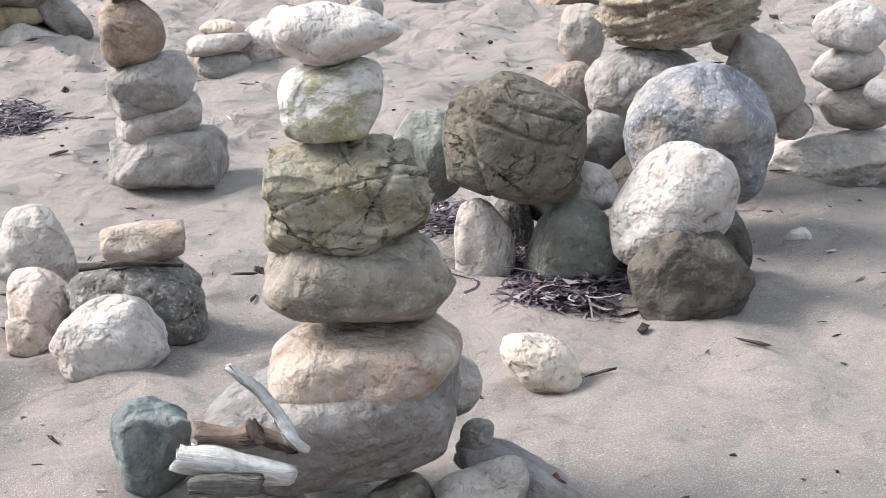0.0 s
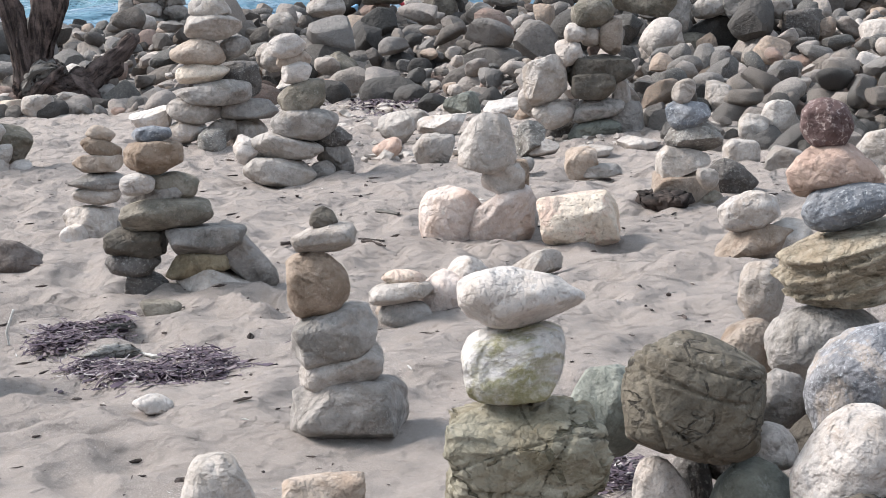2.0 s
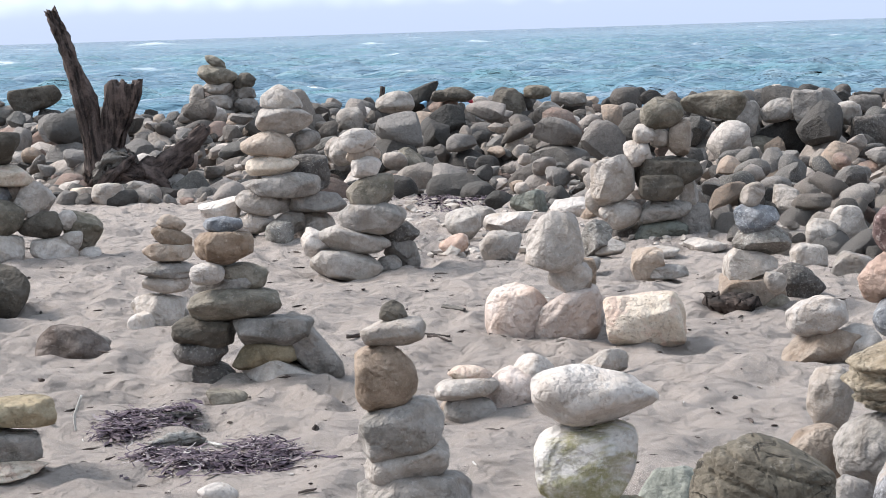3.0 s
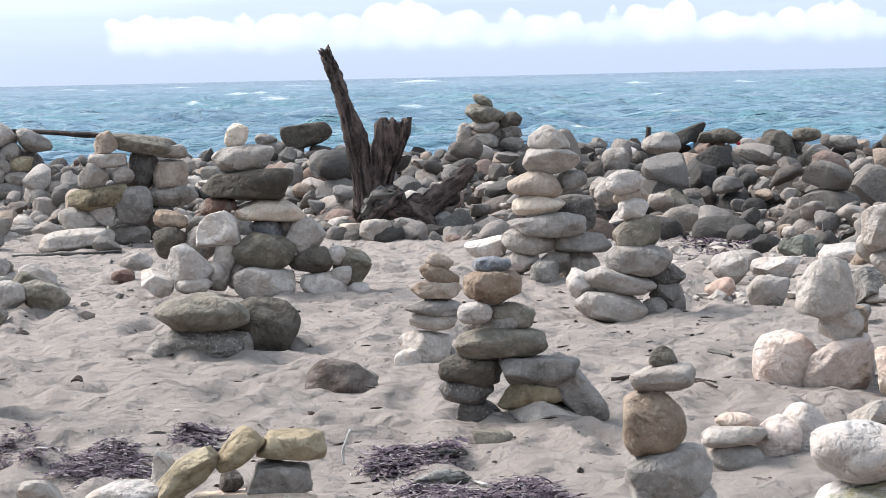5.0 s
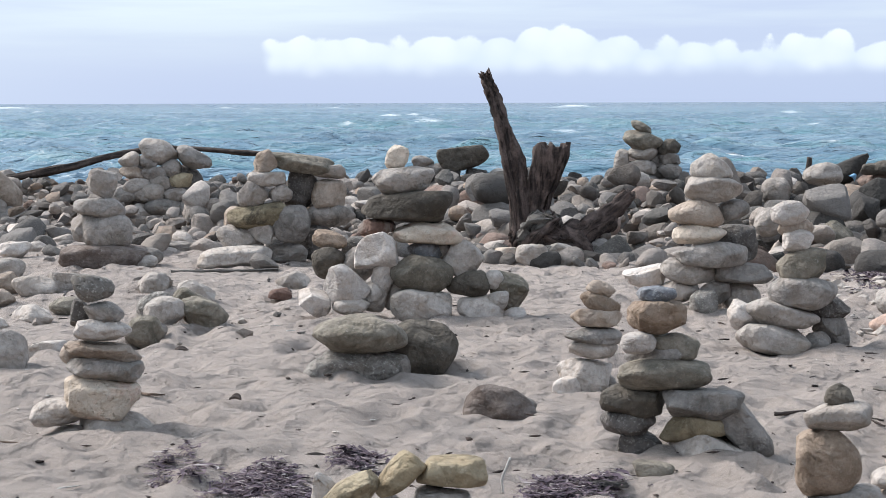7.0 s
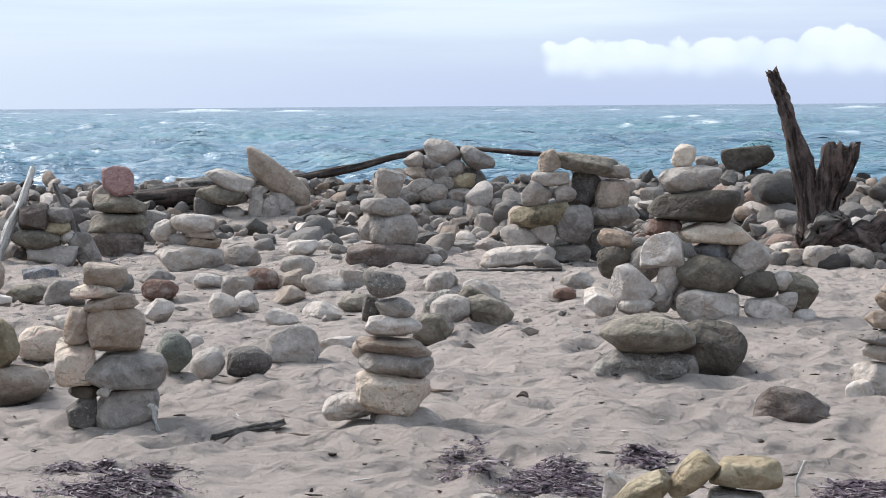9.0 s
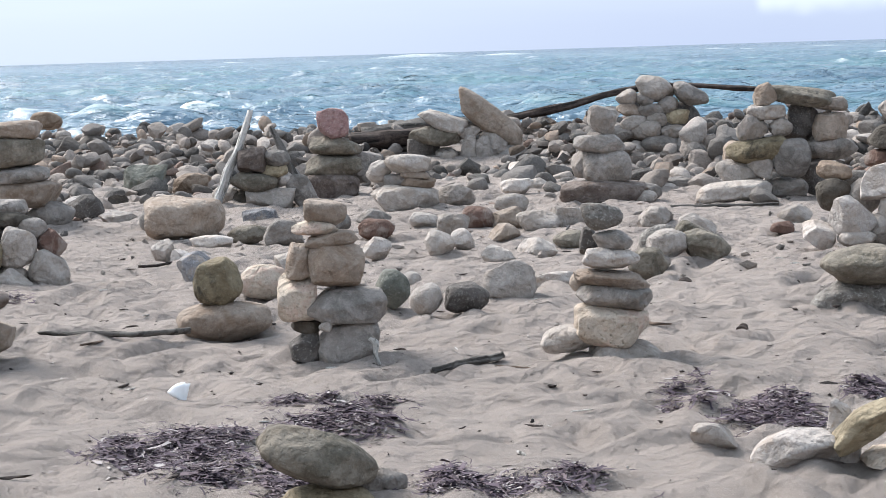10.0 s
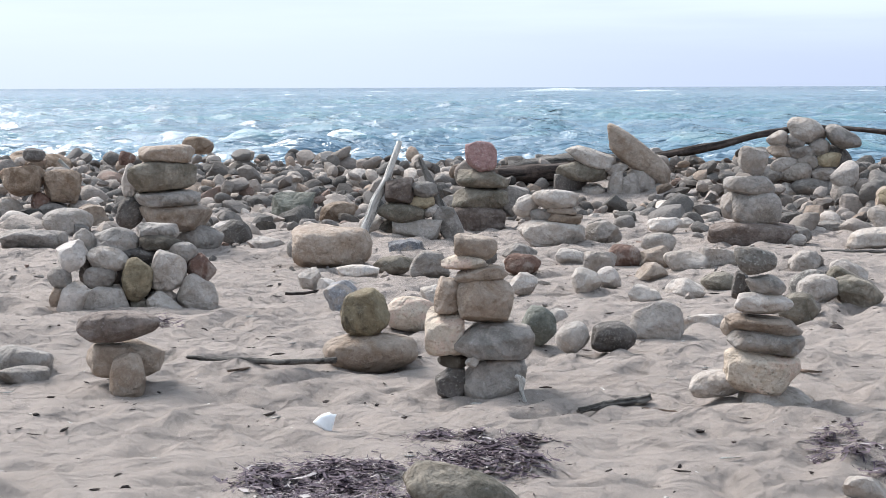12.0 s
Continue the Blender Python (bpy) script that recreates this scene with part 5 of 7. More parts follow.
more(c, [
    (0.663, 0.1, 0.853, 0.348, 0.25, 0.151, 0.0, 'light', 'slab'),
    (0.67, 0.1, 0.635, 0.348, 0.318, 0.303, 0.0, 'tan', 'block'),
    # added near-black block behind, darkening the gap under the slab
    (0.404, 0.25, 0.681, 0.328, 0.328, 0.423, 0.0, 'dark', 'block'),
    (0.657, 0.15, 0.436, 0.551, 0.397, 0.269, 0.0, 'grey', 'round'),
    (-0.238, -0.2, 0.061, 0.719, 0.517, 0.218, -2.0, 'light', 'squared'),
    (0.543, 0.1, 0.154, 0.337, 0.337, 0.409, 0.0, 'dark', 'block'),
    (-0.207, 0.2, 0.381, 0.282, 0.254, 0.293, 0.0, 'tan', 'round'),
], False)
c = cairn('cairn of grey blocks on a dark flat rock', (-3.634, 17.962), 10.99, [
    (0.029, 0.0, 0.765, 0.285, 0.256, 0.296, 5.0, 'light', 'chip'),
    (0.0, 0.0, 0.532, 0.493, 0.355, 0.216, 0.0, 'grey', 'slab'),
    (0.06, 0.0, 0.325, 0.490, 0.371, 0.345, 2.0, 'grey', 'squared'),
    (0.025, 0.0, 0.080, 0.830, 0.616, 0.250, 0.0, 'umber', 'squared'),
    (0.375, -0.1, 0.038, 0.327, 0.236, 0.136, 0.0, 'light', 'slab'),
    (0.373, -0.1, 0.117, 0.175, 0.126, 0.079, 0.0, 'light', 'slab'),
    (-0.135, 0.08, 0.34, 0.275, 0.275, 0.286, 0.0, 'light', 'block'),
], 'cairn', 'stone_cairn', 'stone cairns', False)
c = cairn('broad pile of rounded grey stones by the shore', (-3.892, 23.002), 9.24, [
    (-0.039, 0.232, 0.929, 0.479, 0.384, 0.366, 0.0, 'light', 'round'),
    (-0.391, 0.209, 0.835, 0.267, 0.23, 0.219, 0.0, 'light', 'round'),
    (-0.157, 0.205, 0.821, 0.253, 0.23, 0.219, 0.0, 'grey', 'round'),
    (0.387, 0.212, 0.849, 0.465, 0.334, 0.293, 15.0, 'grey', 'round'),
    (0.11, 0.18, 0.721, 0.253, 0.253, 0.248, 0.0, 'grey', 'round'),
    (-0.102, 0.168, 0.674, 0.337, 0.243, 0.175, 0.0, 'grey', 'slab'),
    (-0.368, 0.17, 0.68, 0.295, 0.212, 0.19, 0.0, 'tan', 'slab'),
    (0.218, 0.145, 0.581, 0.309, 0.23, 0.219, 0.0, 'yellow', 'round'),
    (-0.313, 0.133, 0.533, 0.365, 0.263, 0.204, -8.0, 'light', 'slab'),
    (-0.02, 0.138, 0.554, 0.267, 0.199, 0.19, 0.0, 'light', 'slab'),
], 'stone pile', 'stone_pile', 'stone piles', False)
more(c, [
    (-0.172, 0.108, 0.433, 0.435, 0.313, 0.277, -6.0, 'light', 'round'),
    (0.167, 0.104, 0.414, 0.35, 0.252, 0.189, 2.0, 'light', 'slab'),
    (-0.431, 0.105, 0.418, 0.308, 0.26, 0.248, 0.0, 'grey', 'round'),
    (0.049, 0.063, 0.254, 0.546, 0.393, 0.262, -3.0, 'grey', 'slab'),
    (-0.268, 0.048, 0.192, 0.294, 0.275, 0.262, 0.0, 'light', 'round'),
    (-0.028, 0.023, 0.076, 0.336, 0.242, 0.253, 0.0, 'light', 'round'),
    (0.379, 0.061, 0.243, 0.392, 0.392, 0.407, 20.0, 'grey', 'block'),
    # two added near-black stones behind, imitating shade between the front stones
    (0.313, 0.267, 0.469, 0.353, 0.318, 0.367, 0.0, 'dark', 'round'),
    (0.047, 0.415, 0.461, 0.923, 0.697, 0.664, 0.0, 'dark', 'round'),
    (-0.215, 0.215, 0.082, 0.423, 0.308, 0.293, 0.0, 'grey', 'round'),
], False)
more(c, [
    (0.282, 0.019, 0.075, 0.322, 0.259, 0.25, 0.0, 'light', 'round'),
    (-0.484, 0.199, 0.164, 0.282, 0.254, 0.429, 0.0, 'grey', 'round'),
], False)
c = cairn('cairn of olive slabs topped by a red stone', (-6.552, 18.693), 18.94, [
    (0.007, 0.0, 0.76, 0.331, 0.331, 0.332, 0.0, 'red', 'block'),
    (0.03, 0.0, 0.529, 0.544, 0.392, 0.209, 3.0, 'olive', 'slab'),
    (0.001, 0.0, 0.331, 0.592, 0.426, 0.271, 0.0, 'olive', 'slab'),
    (-0.046, 0.0, 0.107, 0.616, 0.443, 0.314, 0.0, 'umber', 'squared'),
    (0.323, 0.2, 0.296, 0.359, 0.359, 0.373, 0.0, 'grey', 'block'),
], 'cairn', 'stone_cairn', 'stone cairns', False)
c = cairn('stone pile between two leaning bleached boards', (-6.872, 17.658), 20.88, [
    (-0.153, 0.0, 0.462, 0.300, 0.28, 0.27, 0.0, 'umber', 'chip'),
    (0.074, 0.0, 0.467, 0.305, 0.22, 0.188, 4.0, 'grey', 'round'),
    (-0.138, 0.0, 0.229, 0.500, 0.375, 0.25, 0.0, 'olive', 'round'),
    (0.057, 0.0, 0.345, 0.283, 0.204, 0.165, 0.0, 'yellow', 'slab'),
    (0.168, 0.0, 0.266, 0.17, 0.161, 0.153, 0.0, 'white', 'round'),
    (0.017, -0.05, 0.072, 0.497, 0.358, 0.243, 0.0, 'light', 'block'),
    (0.334, 0.02, 0.125, 0.25, 0.25, 0.448, -35.0, 'grey', 'block'),
    (-0.307, 0.1, 0.065, 0.342, 0.249, 0.229, 0.0, 'olive_dark', 'round'),
    (-0.418, 0.12, 0.087, 0.285, 0.249, 0.273, 0.0, 'light', 'round'),
], 'stone pile', 'stone_pile', 'stone piles', False)
c = cairn('small cairn with thin flat stones on a block', (-5.329, 17.154), 16.83, [
    (0.036, 0.0, 0.427, 0.44, 0.317, 0.201, 0.0, 'light', 'round'),
    (0.104, 0.0, 0.332, 0.279, 0.201, 0.112, 2.0, 'tan', 'slab'),
    (0.131, 0.0, 0.253, 0.333, 0.24, 0.123, 4.0, 'brown', 'slab'),
    (-0.079, 0.05, 0.26, 0.226, 0.176, 0.168, 0.0, 'grey', 'round'),
    (-0.0, 0.0, 0.097, 0.645, 0.464, 0.294, 0.0, 'light', 'block'),
    (-0.238, 0.12, 0.356, 0.249, 0.236, 0.225, 0.0, 'light', 'round'),
], 'cairn', 'stone_cairn', 'stone cairns', False)
c = cairn('long tan slabs propped on standing stones', (-6.326, 22.967), 15.07, [
    (0.332, 0.2, 0.61, 1.06, 0.46, 0.34, 38.0, 'tan', 'squared'),
    (-0.246, 0.1, 0.588, 0.658, 0.474, 0.253, 18.0, 'light', 'slab'),
    (-0.336, 0.1, 0.42, 0.672, 0.484, 0.268, 8.0, 'olive', 'slab'),
    (0.068, 0.0, 0.244, 0.214, 0.214, 0.415, 0.0, 'light', 'block'),
    (0.248, 0.0, 0.184, 0.285, 0.285, 0.467, -10.0, 'light', 'block'),
    (-0.209, 0.0, 0.115, 0.285, 0.285, 0.331, 0.0, 'light', 'block'),
    (0.054, 0.1, 0.448, 0.329, 0.237, 0.178, 0.0, 'light', 'chip'),
    (0.381, 0.1, 0.309, 0.358, 0.322, 0.446, 0.0, 'light', 'chip'),
    (-0.491, 0.2, 0.204, 0.431, 0.431, 0.507, 0.0, 'dark', 'block'),
    (0.555, 0.1, 0.117, 0.429, 0.312, 0.333, 0.0, 'grey', 'round'),
], 'stone pile', 'stone_pile', 'stone piles', False)
more(c, [
    (-0.07, 0.15, 0.083, 0.43, 0.313, 0.298, 0.0, 'dark', 'round'),
], False)
c = cairn('broad cairn of tan and grey stones with twigs', (-3.104, 8.681), 18.86, [
    (-0.039, 0.0, 0.711, 0.214, 0.154, 0.125, 12.0, 'tan', 'block'),
    (-0.088, 0.0, 0.641, 0.225, 0.162, 0.086, -4.0, 'cream', 'slab'),
    (-0.012, 0.0, 0.579, 0.263, 0.19, 0.091, -6.0, 'tan', 'slab'),
    (-0.169, 0.0, 0.484, 0.132, 0.132, 0.188, 0.0, 'tan', 'block'),
    (0.009, 0.0, 0.457, 0.28, 0.258, 0.246, 0.0, 'tan', 'block'),
    (-0.183, 0.0, 0.308, 0.193, 0.193, 0.235, 0.0, 'cream', 'block'),
    (0.041, 0.0, 0.262, 0.408, 0.294, 0.195, 4.0, 'grey', 'slab'),
    (0.049, 0.0, 0.069, 0.32, 0.231, 0.238, 0.0, 'grey', 'block'),
    (-0.157, 0.0, 0.048, 0.149, 0.149, 0.196, 0.0, 'dark', 'block'),
    (-0.143, 0.0, 0.164, 0.155, 0.111, 0.069, 0.0, 'olive_dark', 'slab'),
], 'cairn', 'stone_cairn', 'stone cairns', True)
more(c, [
    (-0.053, -0.12, 0.176, 0.065, 0.053, 0.051, 0.0, 'light', 'round'),
    (0.069, 0.1, 0.328, 0.167, 0.12, 0.087, 0.0, 'light', 'slab'),
], True)
c = cairn('round olive stone balanced on a pale slab', (-4.000, 9.447), 22.26, [
    (-0.025, 0.0, 0.278, 0.266, 0.24, 0.267, 0.0, 'mottled', 'craggy'),
    (0.001, 0.0, 0.062, 0.509, 0.367, 0.224, 0.0, 'tan', 'boat'),
], 'cairn', 'stone_cairn', 'stone cairns', False)
c = cairn('cairn of pale and grey flat stones', (-1.775, 8.757), 10.52, [
    (-0.04, 0.0, 0.676, 0.197, 0.145, 0.138, 0.0, 'pitted', 'round'),
    (0.007, 0.0, 0.563, 0.187, 0.134, 0.111, 0.0, 'grey', 'round'),
    (0.0, 0.0, 0.482, 0.267, 0.192, 0.116, 2.0, 'white', 'slab'),
    (0.001, 0.0, 0.386, 0.363, 0.262, 0.089, 8.0, 'tan', 'slab'),
    (0.01, 0.0, 0.303, 0.358, 0.258, 0.128, 4.0, 'grey', 'slab'),
    (-0.009, 0.0, 0.172, 0.354, 0.255, 0.212, 6.0, 'cream', 'block'),
    (0.051, 0.0, 0.027, 0.368, 0.265, 0.154, -3.0, 'light', 'slab'),
    (-0.194, 0.05, 0.1, 0.291, 0.21, 0.14, 0.0, 'light', 'round'),
    (-0.104, 0.08, 0.556, 0.091, 0.091, 0.14, 0.0, 'dark', 'block'),
    (-0.133, 0.1, 0.369, 0.135, 0.118, 0.112, 0.0, 'tan', 'round'),
], 'cairn', 'stone_cairn', 'stone cairns', True)
c = cairn('heap of rounded stones round a yellow one', (-6.388, 11.204), 29.21, [
    (-0.405, 0.074, 0.371, 0.209, 0.209, 0.201, -15.0, 'white', 'chip'),
    (-0.178, 0.069, 0.345, 0.278, 0.2, 0.185, 14.0, 'light', 'round'),
    (-0.228, 0.044, 0.221, 0.224, 0.177, 0.168, 4.0, 'grey', 'round'),
    (0.015, -0.007, 0.214, 0.211, 0.19, 0.312, 0.0, 'yellow', 'round'),
    (0.219, 0.05, 0.25, 0.255, 0.229, 0.289, 15.0, 'light', 'round'),
    (0.402, 0.022, 0.102, 0.27, 0.243, 0.304, -15.0, 'light', 'round'),
    (-0.402, 0.021, 0.083, 0.185, 0.185, 0.266, 20.0, 'white', 'block'),
    (-0.193, 0.015, 0.066, 0.316, 0.228, 0.232, -4.0, 'light', 'block'),
    (0.184, -0.077, 0.051, 0.237, 0.192, 0.183, 0.0, 'light', 'chip'),
    (0.026, 0.008, 0.021, 0.162, 0.117, 0.142, 0.0, 'olive', 'round'),
], 'stone pile', 'stone_pile', 'stone piles', False)
more(c, [
    (-0.491, 0.046, 0.23, 0.162, 0.162, 0.161, 0.0, 'grey', 'round'),
    (-0.511, 0.021, 0.106, 0.1, 0.1, 0.144, 0.0, 'tan', 'block'),
    (0.176, 0.187, 0.435, 0.304, 0.219, 0.13, 4.0, 'olive_dark', 'slab'),
    (0.159, 0.251, 0.506, 0.29, 0.209, 0.138, 0.0, 'grey', 'block'),
    (0.323, 0.124, 0.369, 0.202, 0.178, 0.169, 10.0, 'grey', 'round'),
    (0.433, 0.103, 0.267, 0.194, 0.194, 0.185, 40.0, 'rusty', 'block'),
    # added near-black fillers behind the heap, as shade between its stones
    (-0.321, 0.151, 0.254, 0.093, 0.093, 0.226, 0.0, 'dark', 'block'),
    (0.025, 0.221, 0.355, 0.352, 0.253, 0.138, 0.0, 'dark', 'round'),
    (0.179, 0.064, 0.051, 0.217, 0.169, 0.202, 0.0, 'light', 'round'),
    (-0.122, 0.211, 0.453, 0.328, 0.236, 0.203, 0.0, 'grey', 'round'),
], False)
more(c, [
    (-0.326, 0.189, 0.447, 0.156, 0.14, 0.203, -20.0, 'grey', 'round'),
    # large near-black filler at the back, shade for the lower gaps
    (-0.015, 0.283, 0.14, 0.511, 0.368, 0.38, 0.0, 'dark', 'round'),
], False)
c = cairn('tall cairn of broad tan and olive slabs', (-8.192, 15.103), 28.11, [
    (-0.036, 0.0, 0.892, 0.501, 0.361, 0.181, 0.0, 'tan', 'slab'),
    (-0.073, 0.0, 0.689, 0.614, 0.442, 0.309, -4.0, 'olive', 'block'),
    (-0.032, 0.0, 0.504, 0.584, 0.42, 0.17, 0.0, 'grey', 'slab'),
    (0.03, 0.0, 0.339, 0.656, 0.472, 0.266, 0.0, 'tan', 'block'),
    (0.234, 0.0, 0.116, 0.451, 0.325, 0.331, 0.0, 'grey', 'round'),
    (-0.365, 0.1, 0.368, 0.247, 0.223, 0.3, 0.0, 'dark', 'round'),
    (-0.122, 0.1, 0.094, 0.464, 0.334, 0.288, 0.0, 'grey', 'round'),
    (-0.361, 0.15, 0.655, 0.155, 0.139, 0.322, 0.0, 'light', 'round'),
], 'cairn', 'stone_cairn', 'stone cairns', False)
beach_stone('rounded near-black stone or dark filler for gap shade lying on the sand', (-8.171, 16.263, 0.106), 26.3, (0.371, 0.279, 0.264), 0, 'dark', 'round', False)
beach_stone('angular white limestone stone lying on the sand', (-8.883, 17.549, 0.058), 26.5, (0.287, 0.215, 0.149), 0, 'white', 'chip', False)
beach_stone('large craggy tan sandstone stone lying on the sand', (-6.348, 14.387, 0.160), 23.4, (0.666, 0.499, 0.404), 0, 'tan', 'craggy', False)
beach_stone('rounded grey-green stone lying on the sand', (-3.429, 10.625, 0.092), 17.2, (0.208, 0.208, 0.232), 0, 'greenish', 'round', False)
beach_stone('rounded light grey stone lying on the sand', (-3.145, 10.350, 0.072), 16.2, (0.196, 0.184, 0.184), 0, 'light', 'round', False)
beach_stone('rounded near-black stone or dark filler for gap shade lying on the sand', (-2.933, 10.447, 0.068), 15.0, (0.260, 0.195, 0.178), 0, 'dark', 'round', False)
beach_stone('angular light grey stone lying on the sand', (-2.800, 10.913, 0.102), 13.7, (0.322, 0.262, 0.262), 0, 'light', 'chip', False)
beach_stone('angular white limestone stone lying on the sand', (-2.639, 11.442, 0.043), 12.3, (0.261, 0.196, 0.119), 0, 'white', 'chip', False)
beach_stone('angular speckled blue-grey stone lying on the sand', (-5.129, 11.700, 0.089), 23.1, (0.231, 0.225, 0.225), 0, 'speckled', 'chip', False)
beach_stone('blocky mid-grey stone lying on the sand', (-5.354, 13.983, 0.090), 20.5, (0.314, 0.236, 0.226), 0, 'grey', 'block', False)
beach_stone('blocky speckled blue-grey stone lying on the sand', (-6.277, 15.857, 0.058), 21.2, (0.319, 0.239, 0.150), 0, 'speckled', 'block', False)
beach_stone('angular light grey stone lying on the sand', (-3.847, 13.122, 0.089), 15.8, (0.216, 0.216, 0.224), 0, 'light', 'chip', False)
beach_stone('rounded red-brown stone lying on the sand', (-4.754, 14.484, 0.072), 17.7, (0.294, 0.220, 0.183), -5, 'rusty', 'round', False)
beach_stone('angular white limestone stone lying on the sand', (-4.259, 12.928, 0.075), 17.7, (0.215, 0.189, 0.189), 0, 'white', 'chip', False)
beach_stone('flat mid-grey stone lying on the sand', (-5.179, 15.737, 0.057), 17.8, (0.300, 0.225, 0.146), 12, 'grey', 'slab', False)
beach_stone('craggy cream limestone stone lying on the sand', (-4.340, 11.013, 0.083), 20.9, (0.358, 0.269, 0.216), 8, 'cream', 'craggy', False)
beach_stone('blocky light grey stone lying on the sand', (-4.646, 12.192, 0.062), 20.3, (0.206, 0.156, 0.156), 0, 'light', 'block', False)
beach_stone('flat white limestone stone lying on the sand', (-5.871, 13.776, 0.041), 22.6, (0.341, 0.255, 0.113), 0, 'white', 'slab', False)
beach_stone('rounded olive-grey stone lying on the sand', (-5.730, 14.219, 0.059), 21.5, (0.358, 0.268, 0.154), 0, 'olive', 'round', False)
beach_stone('angular light grey stone lying on the sand', (-5.811, 12.727, 0.078), 24.1, (0.171, 0.171, 0.194), 0, 'light', 'chip', False)
beach_stone('angular white limestone stone lying on the sand', (-5.634, 12.668, 0.048), 23.5, (0.178, 0.134, 0.122), 0, 'white', 'chip', False)
beach_stone('rounded pitted grey stone lying on the sand', (-2.300, 13.377, 0.090), 9.1, (0.325, 0.244, 0.231), 0, 'pitted', 'round', False)
beach_stone('angular mid-grey stone lying on the sand', (-2.172, 12.322, 0.067), 9.3, (0.198, 0.174, 0.174), -10, 'grey', 'chip', False)
beach_stone('blocky olive-grey stone lying on the sand', (-2.042, 13.357, 0.084), 8.1, (0.363, 0.272, 0.222), 24, 'olive', 'block', False)
beach_stone('craggy light grey stone lying on the sand', (-2.609, 14.958, 0.087), 9.3, (0.240, 0.220, 0.220), 0, 'light', 'craggy', False)
beach_stone('rounded light grey stone lying on the sand', (-2.262, 14.716, 0.053), 8.2, (0.261, 0.196, 0.141), 8, 'light', 'round', False)
beach_stone('angular light grey stone lying on the sand', (-3.157, 13.206, 0.055), 12.8, (0.286, 0.214, 0.146), 0, 'light', 'chip', False)
beach_stone('angular light grey stone lying on the sand', (-3.332, 12.769, 0.055), 14.0, (0.239, 0.179, 0.142), 0, 'light', 'chip', False)
beach_stone('angular tan sandstone stone lying on the sand', (-3.652, 14.225, 0.061), 13.9, (0.258, 0.193, 0.158), 0, 'tan', 'chip', False)
beach_stone('rounded light grey stone lying on the sand', (-3.533, 14.906, 0.078), 12.8, (0.375, 0.282, 0.203), 4, 'light', 'round', False)
beach_stone('angular light grey stone lying on the sand', (-3.311, 15.073, 0.088), 11.9, (0.333, 0.250, 0.224), 0, 'light', 'chip', False)
beach_stone('craggy light grey stone lying on the sand', (-4.086, 14.352, 0.094), 15.4, (0.261, 0.235, 0.235), 0, 'light', 'craggy', False)
beach_stone('rounded red-brown stone lying on the sand', (-4.102, 15.151, 0.087), 14.6, (0.284, 0.218, 0.218), 0, 'rusty', 'round', False)
beach_stone('angular tan sandstone stone lying on the sand', (-3.852, 15.184, 0.082), 13.7, (0.320, 0.240, 0.207), 0, 'tan', 'chip', False)
beach_stone('rounded light grey stone lying on the sand', (-4.595, 15.323, 0.059), 16.2, (0.280, 0.210, 0.151), 0, 'light', 'round', False)
beach_stone('angular white limestone stone lying on the sand', (-3.835, 13.692, 0.068), 15.1, (0.183, 0.171, 0.171), 0, 'white', 'chip', False)
beach_stone('craggy white limestone stone lying on the sand', (-4.624, 18.692, 0.077), 13.5, (0.349, 0.262, 0.194), 0, 'white', 'craggy', False)
beach_stone('rounded light grey stone lying on the sand', (-4.171, 16.612, 0.082), 13.6, (0.310, 0.233, 0.205), 0, 'light', 'round', False)
beach_stone('angular light grey stone lying on the sand', (-4.948, 17.547, 0.096), 15.3, (0.383, 0.287, 0.241), 0, 'light', 'chip', False)
beach_stone('angular white limestone stone lying on the sand', (-5.173, 21.384, 0.083), 13.2, (0.386, 0.289, 0.208), 0, 'white', 'chip', False)
beach_stone('rounded light grey stone lying on the sand', (-3.195, 18.999, 0.042), 9.1, (0.248, 0.186, 0.110), 0, 'light', 'round', False)
beach_stone('angular light grey stone lying on the sand', (-7.641, 15.856, 0.055), 25.4, (0.359, 0.269, 0.144), 0, 'light', 'chip', False)
beach_stone('craggy light grey stone lying on the sand', (-7.646, 17.079, 0.080), 23.8, (0.328, 0.246, 0.200), 0, 'light', 'craggy', False)
beach_stone('rounded mid-grey stone lying on the sand', (-6.937, 15.044, 0.097), 24.3, (0.222, 0.222, 0.240), 0, 'grey', 'round', False)
beach_stone('blocky brown sandstone stone lying on the sand', (-8.355, 19.226, 0.106), 23.2, (0.428, 0.321, 0.264), 0, 'brown', 'block', False)
beach_stone('large angular grey-green stone lying on the sand', (-8.721, 18.851, 0.159), 24.5, (0.484, 0.392, 0.392), 0, 'greenish', 'chip', False)
beach_stone('rounded pinkish stone lying on the sand', (-10.785, 23.940, 0.170), 24.0, (0.421, 0.414, 0.414), 0, 'pink', 'round', False)
beach_stone('large angular light grey stone lying on the sand', (-11.757, 26.867, 0.229), 23.4, (0.513, 0.513, 0.554), 0, 'light', 'chip', False)
beach_stone('large rounded light grey stone lying on the sand', (-9.656, 23.017, 0.193), 22.5, (0.509, 0.471, 0.471), 0, 'light', 'round', False)
beach_stone('large rounded light grey stone lying on the sand', (-10.298, 16.852, 0.122), 31.1, (0.517, 0.388, 0.310), 0, 'light', 'round', False)
beach_stone('large blocky mid-grey stone lying on the sand', (-9.778, 15.391, 0.075), 32.1, (0.635, 0.477, 0.206), 0, 'grey', 'block', False)
beach_stone('angular tan sandstone stone lying on the sand', (-10.576, 17.765, 0.114), 30.5, (0.422, 0.316, 0.286), 0, 'tan', 'chip', False)
beach_stone('large blocky brown sandstone stone lying on the sand', (-14.685, 23.687, 0.248), 31.6, (0.649, 0.613, 0.613), 0, 'brown', 'block', False)
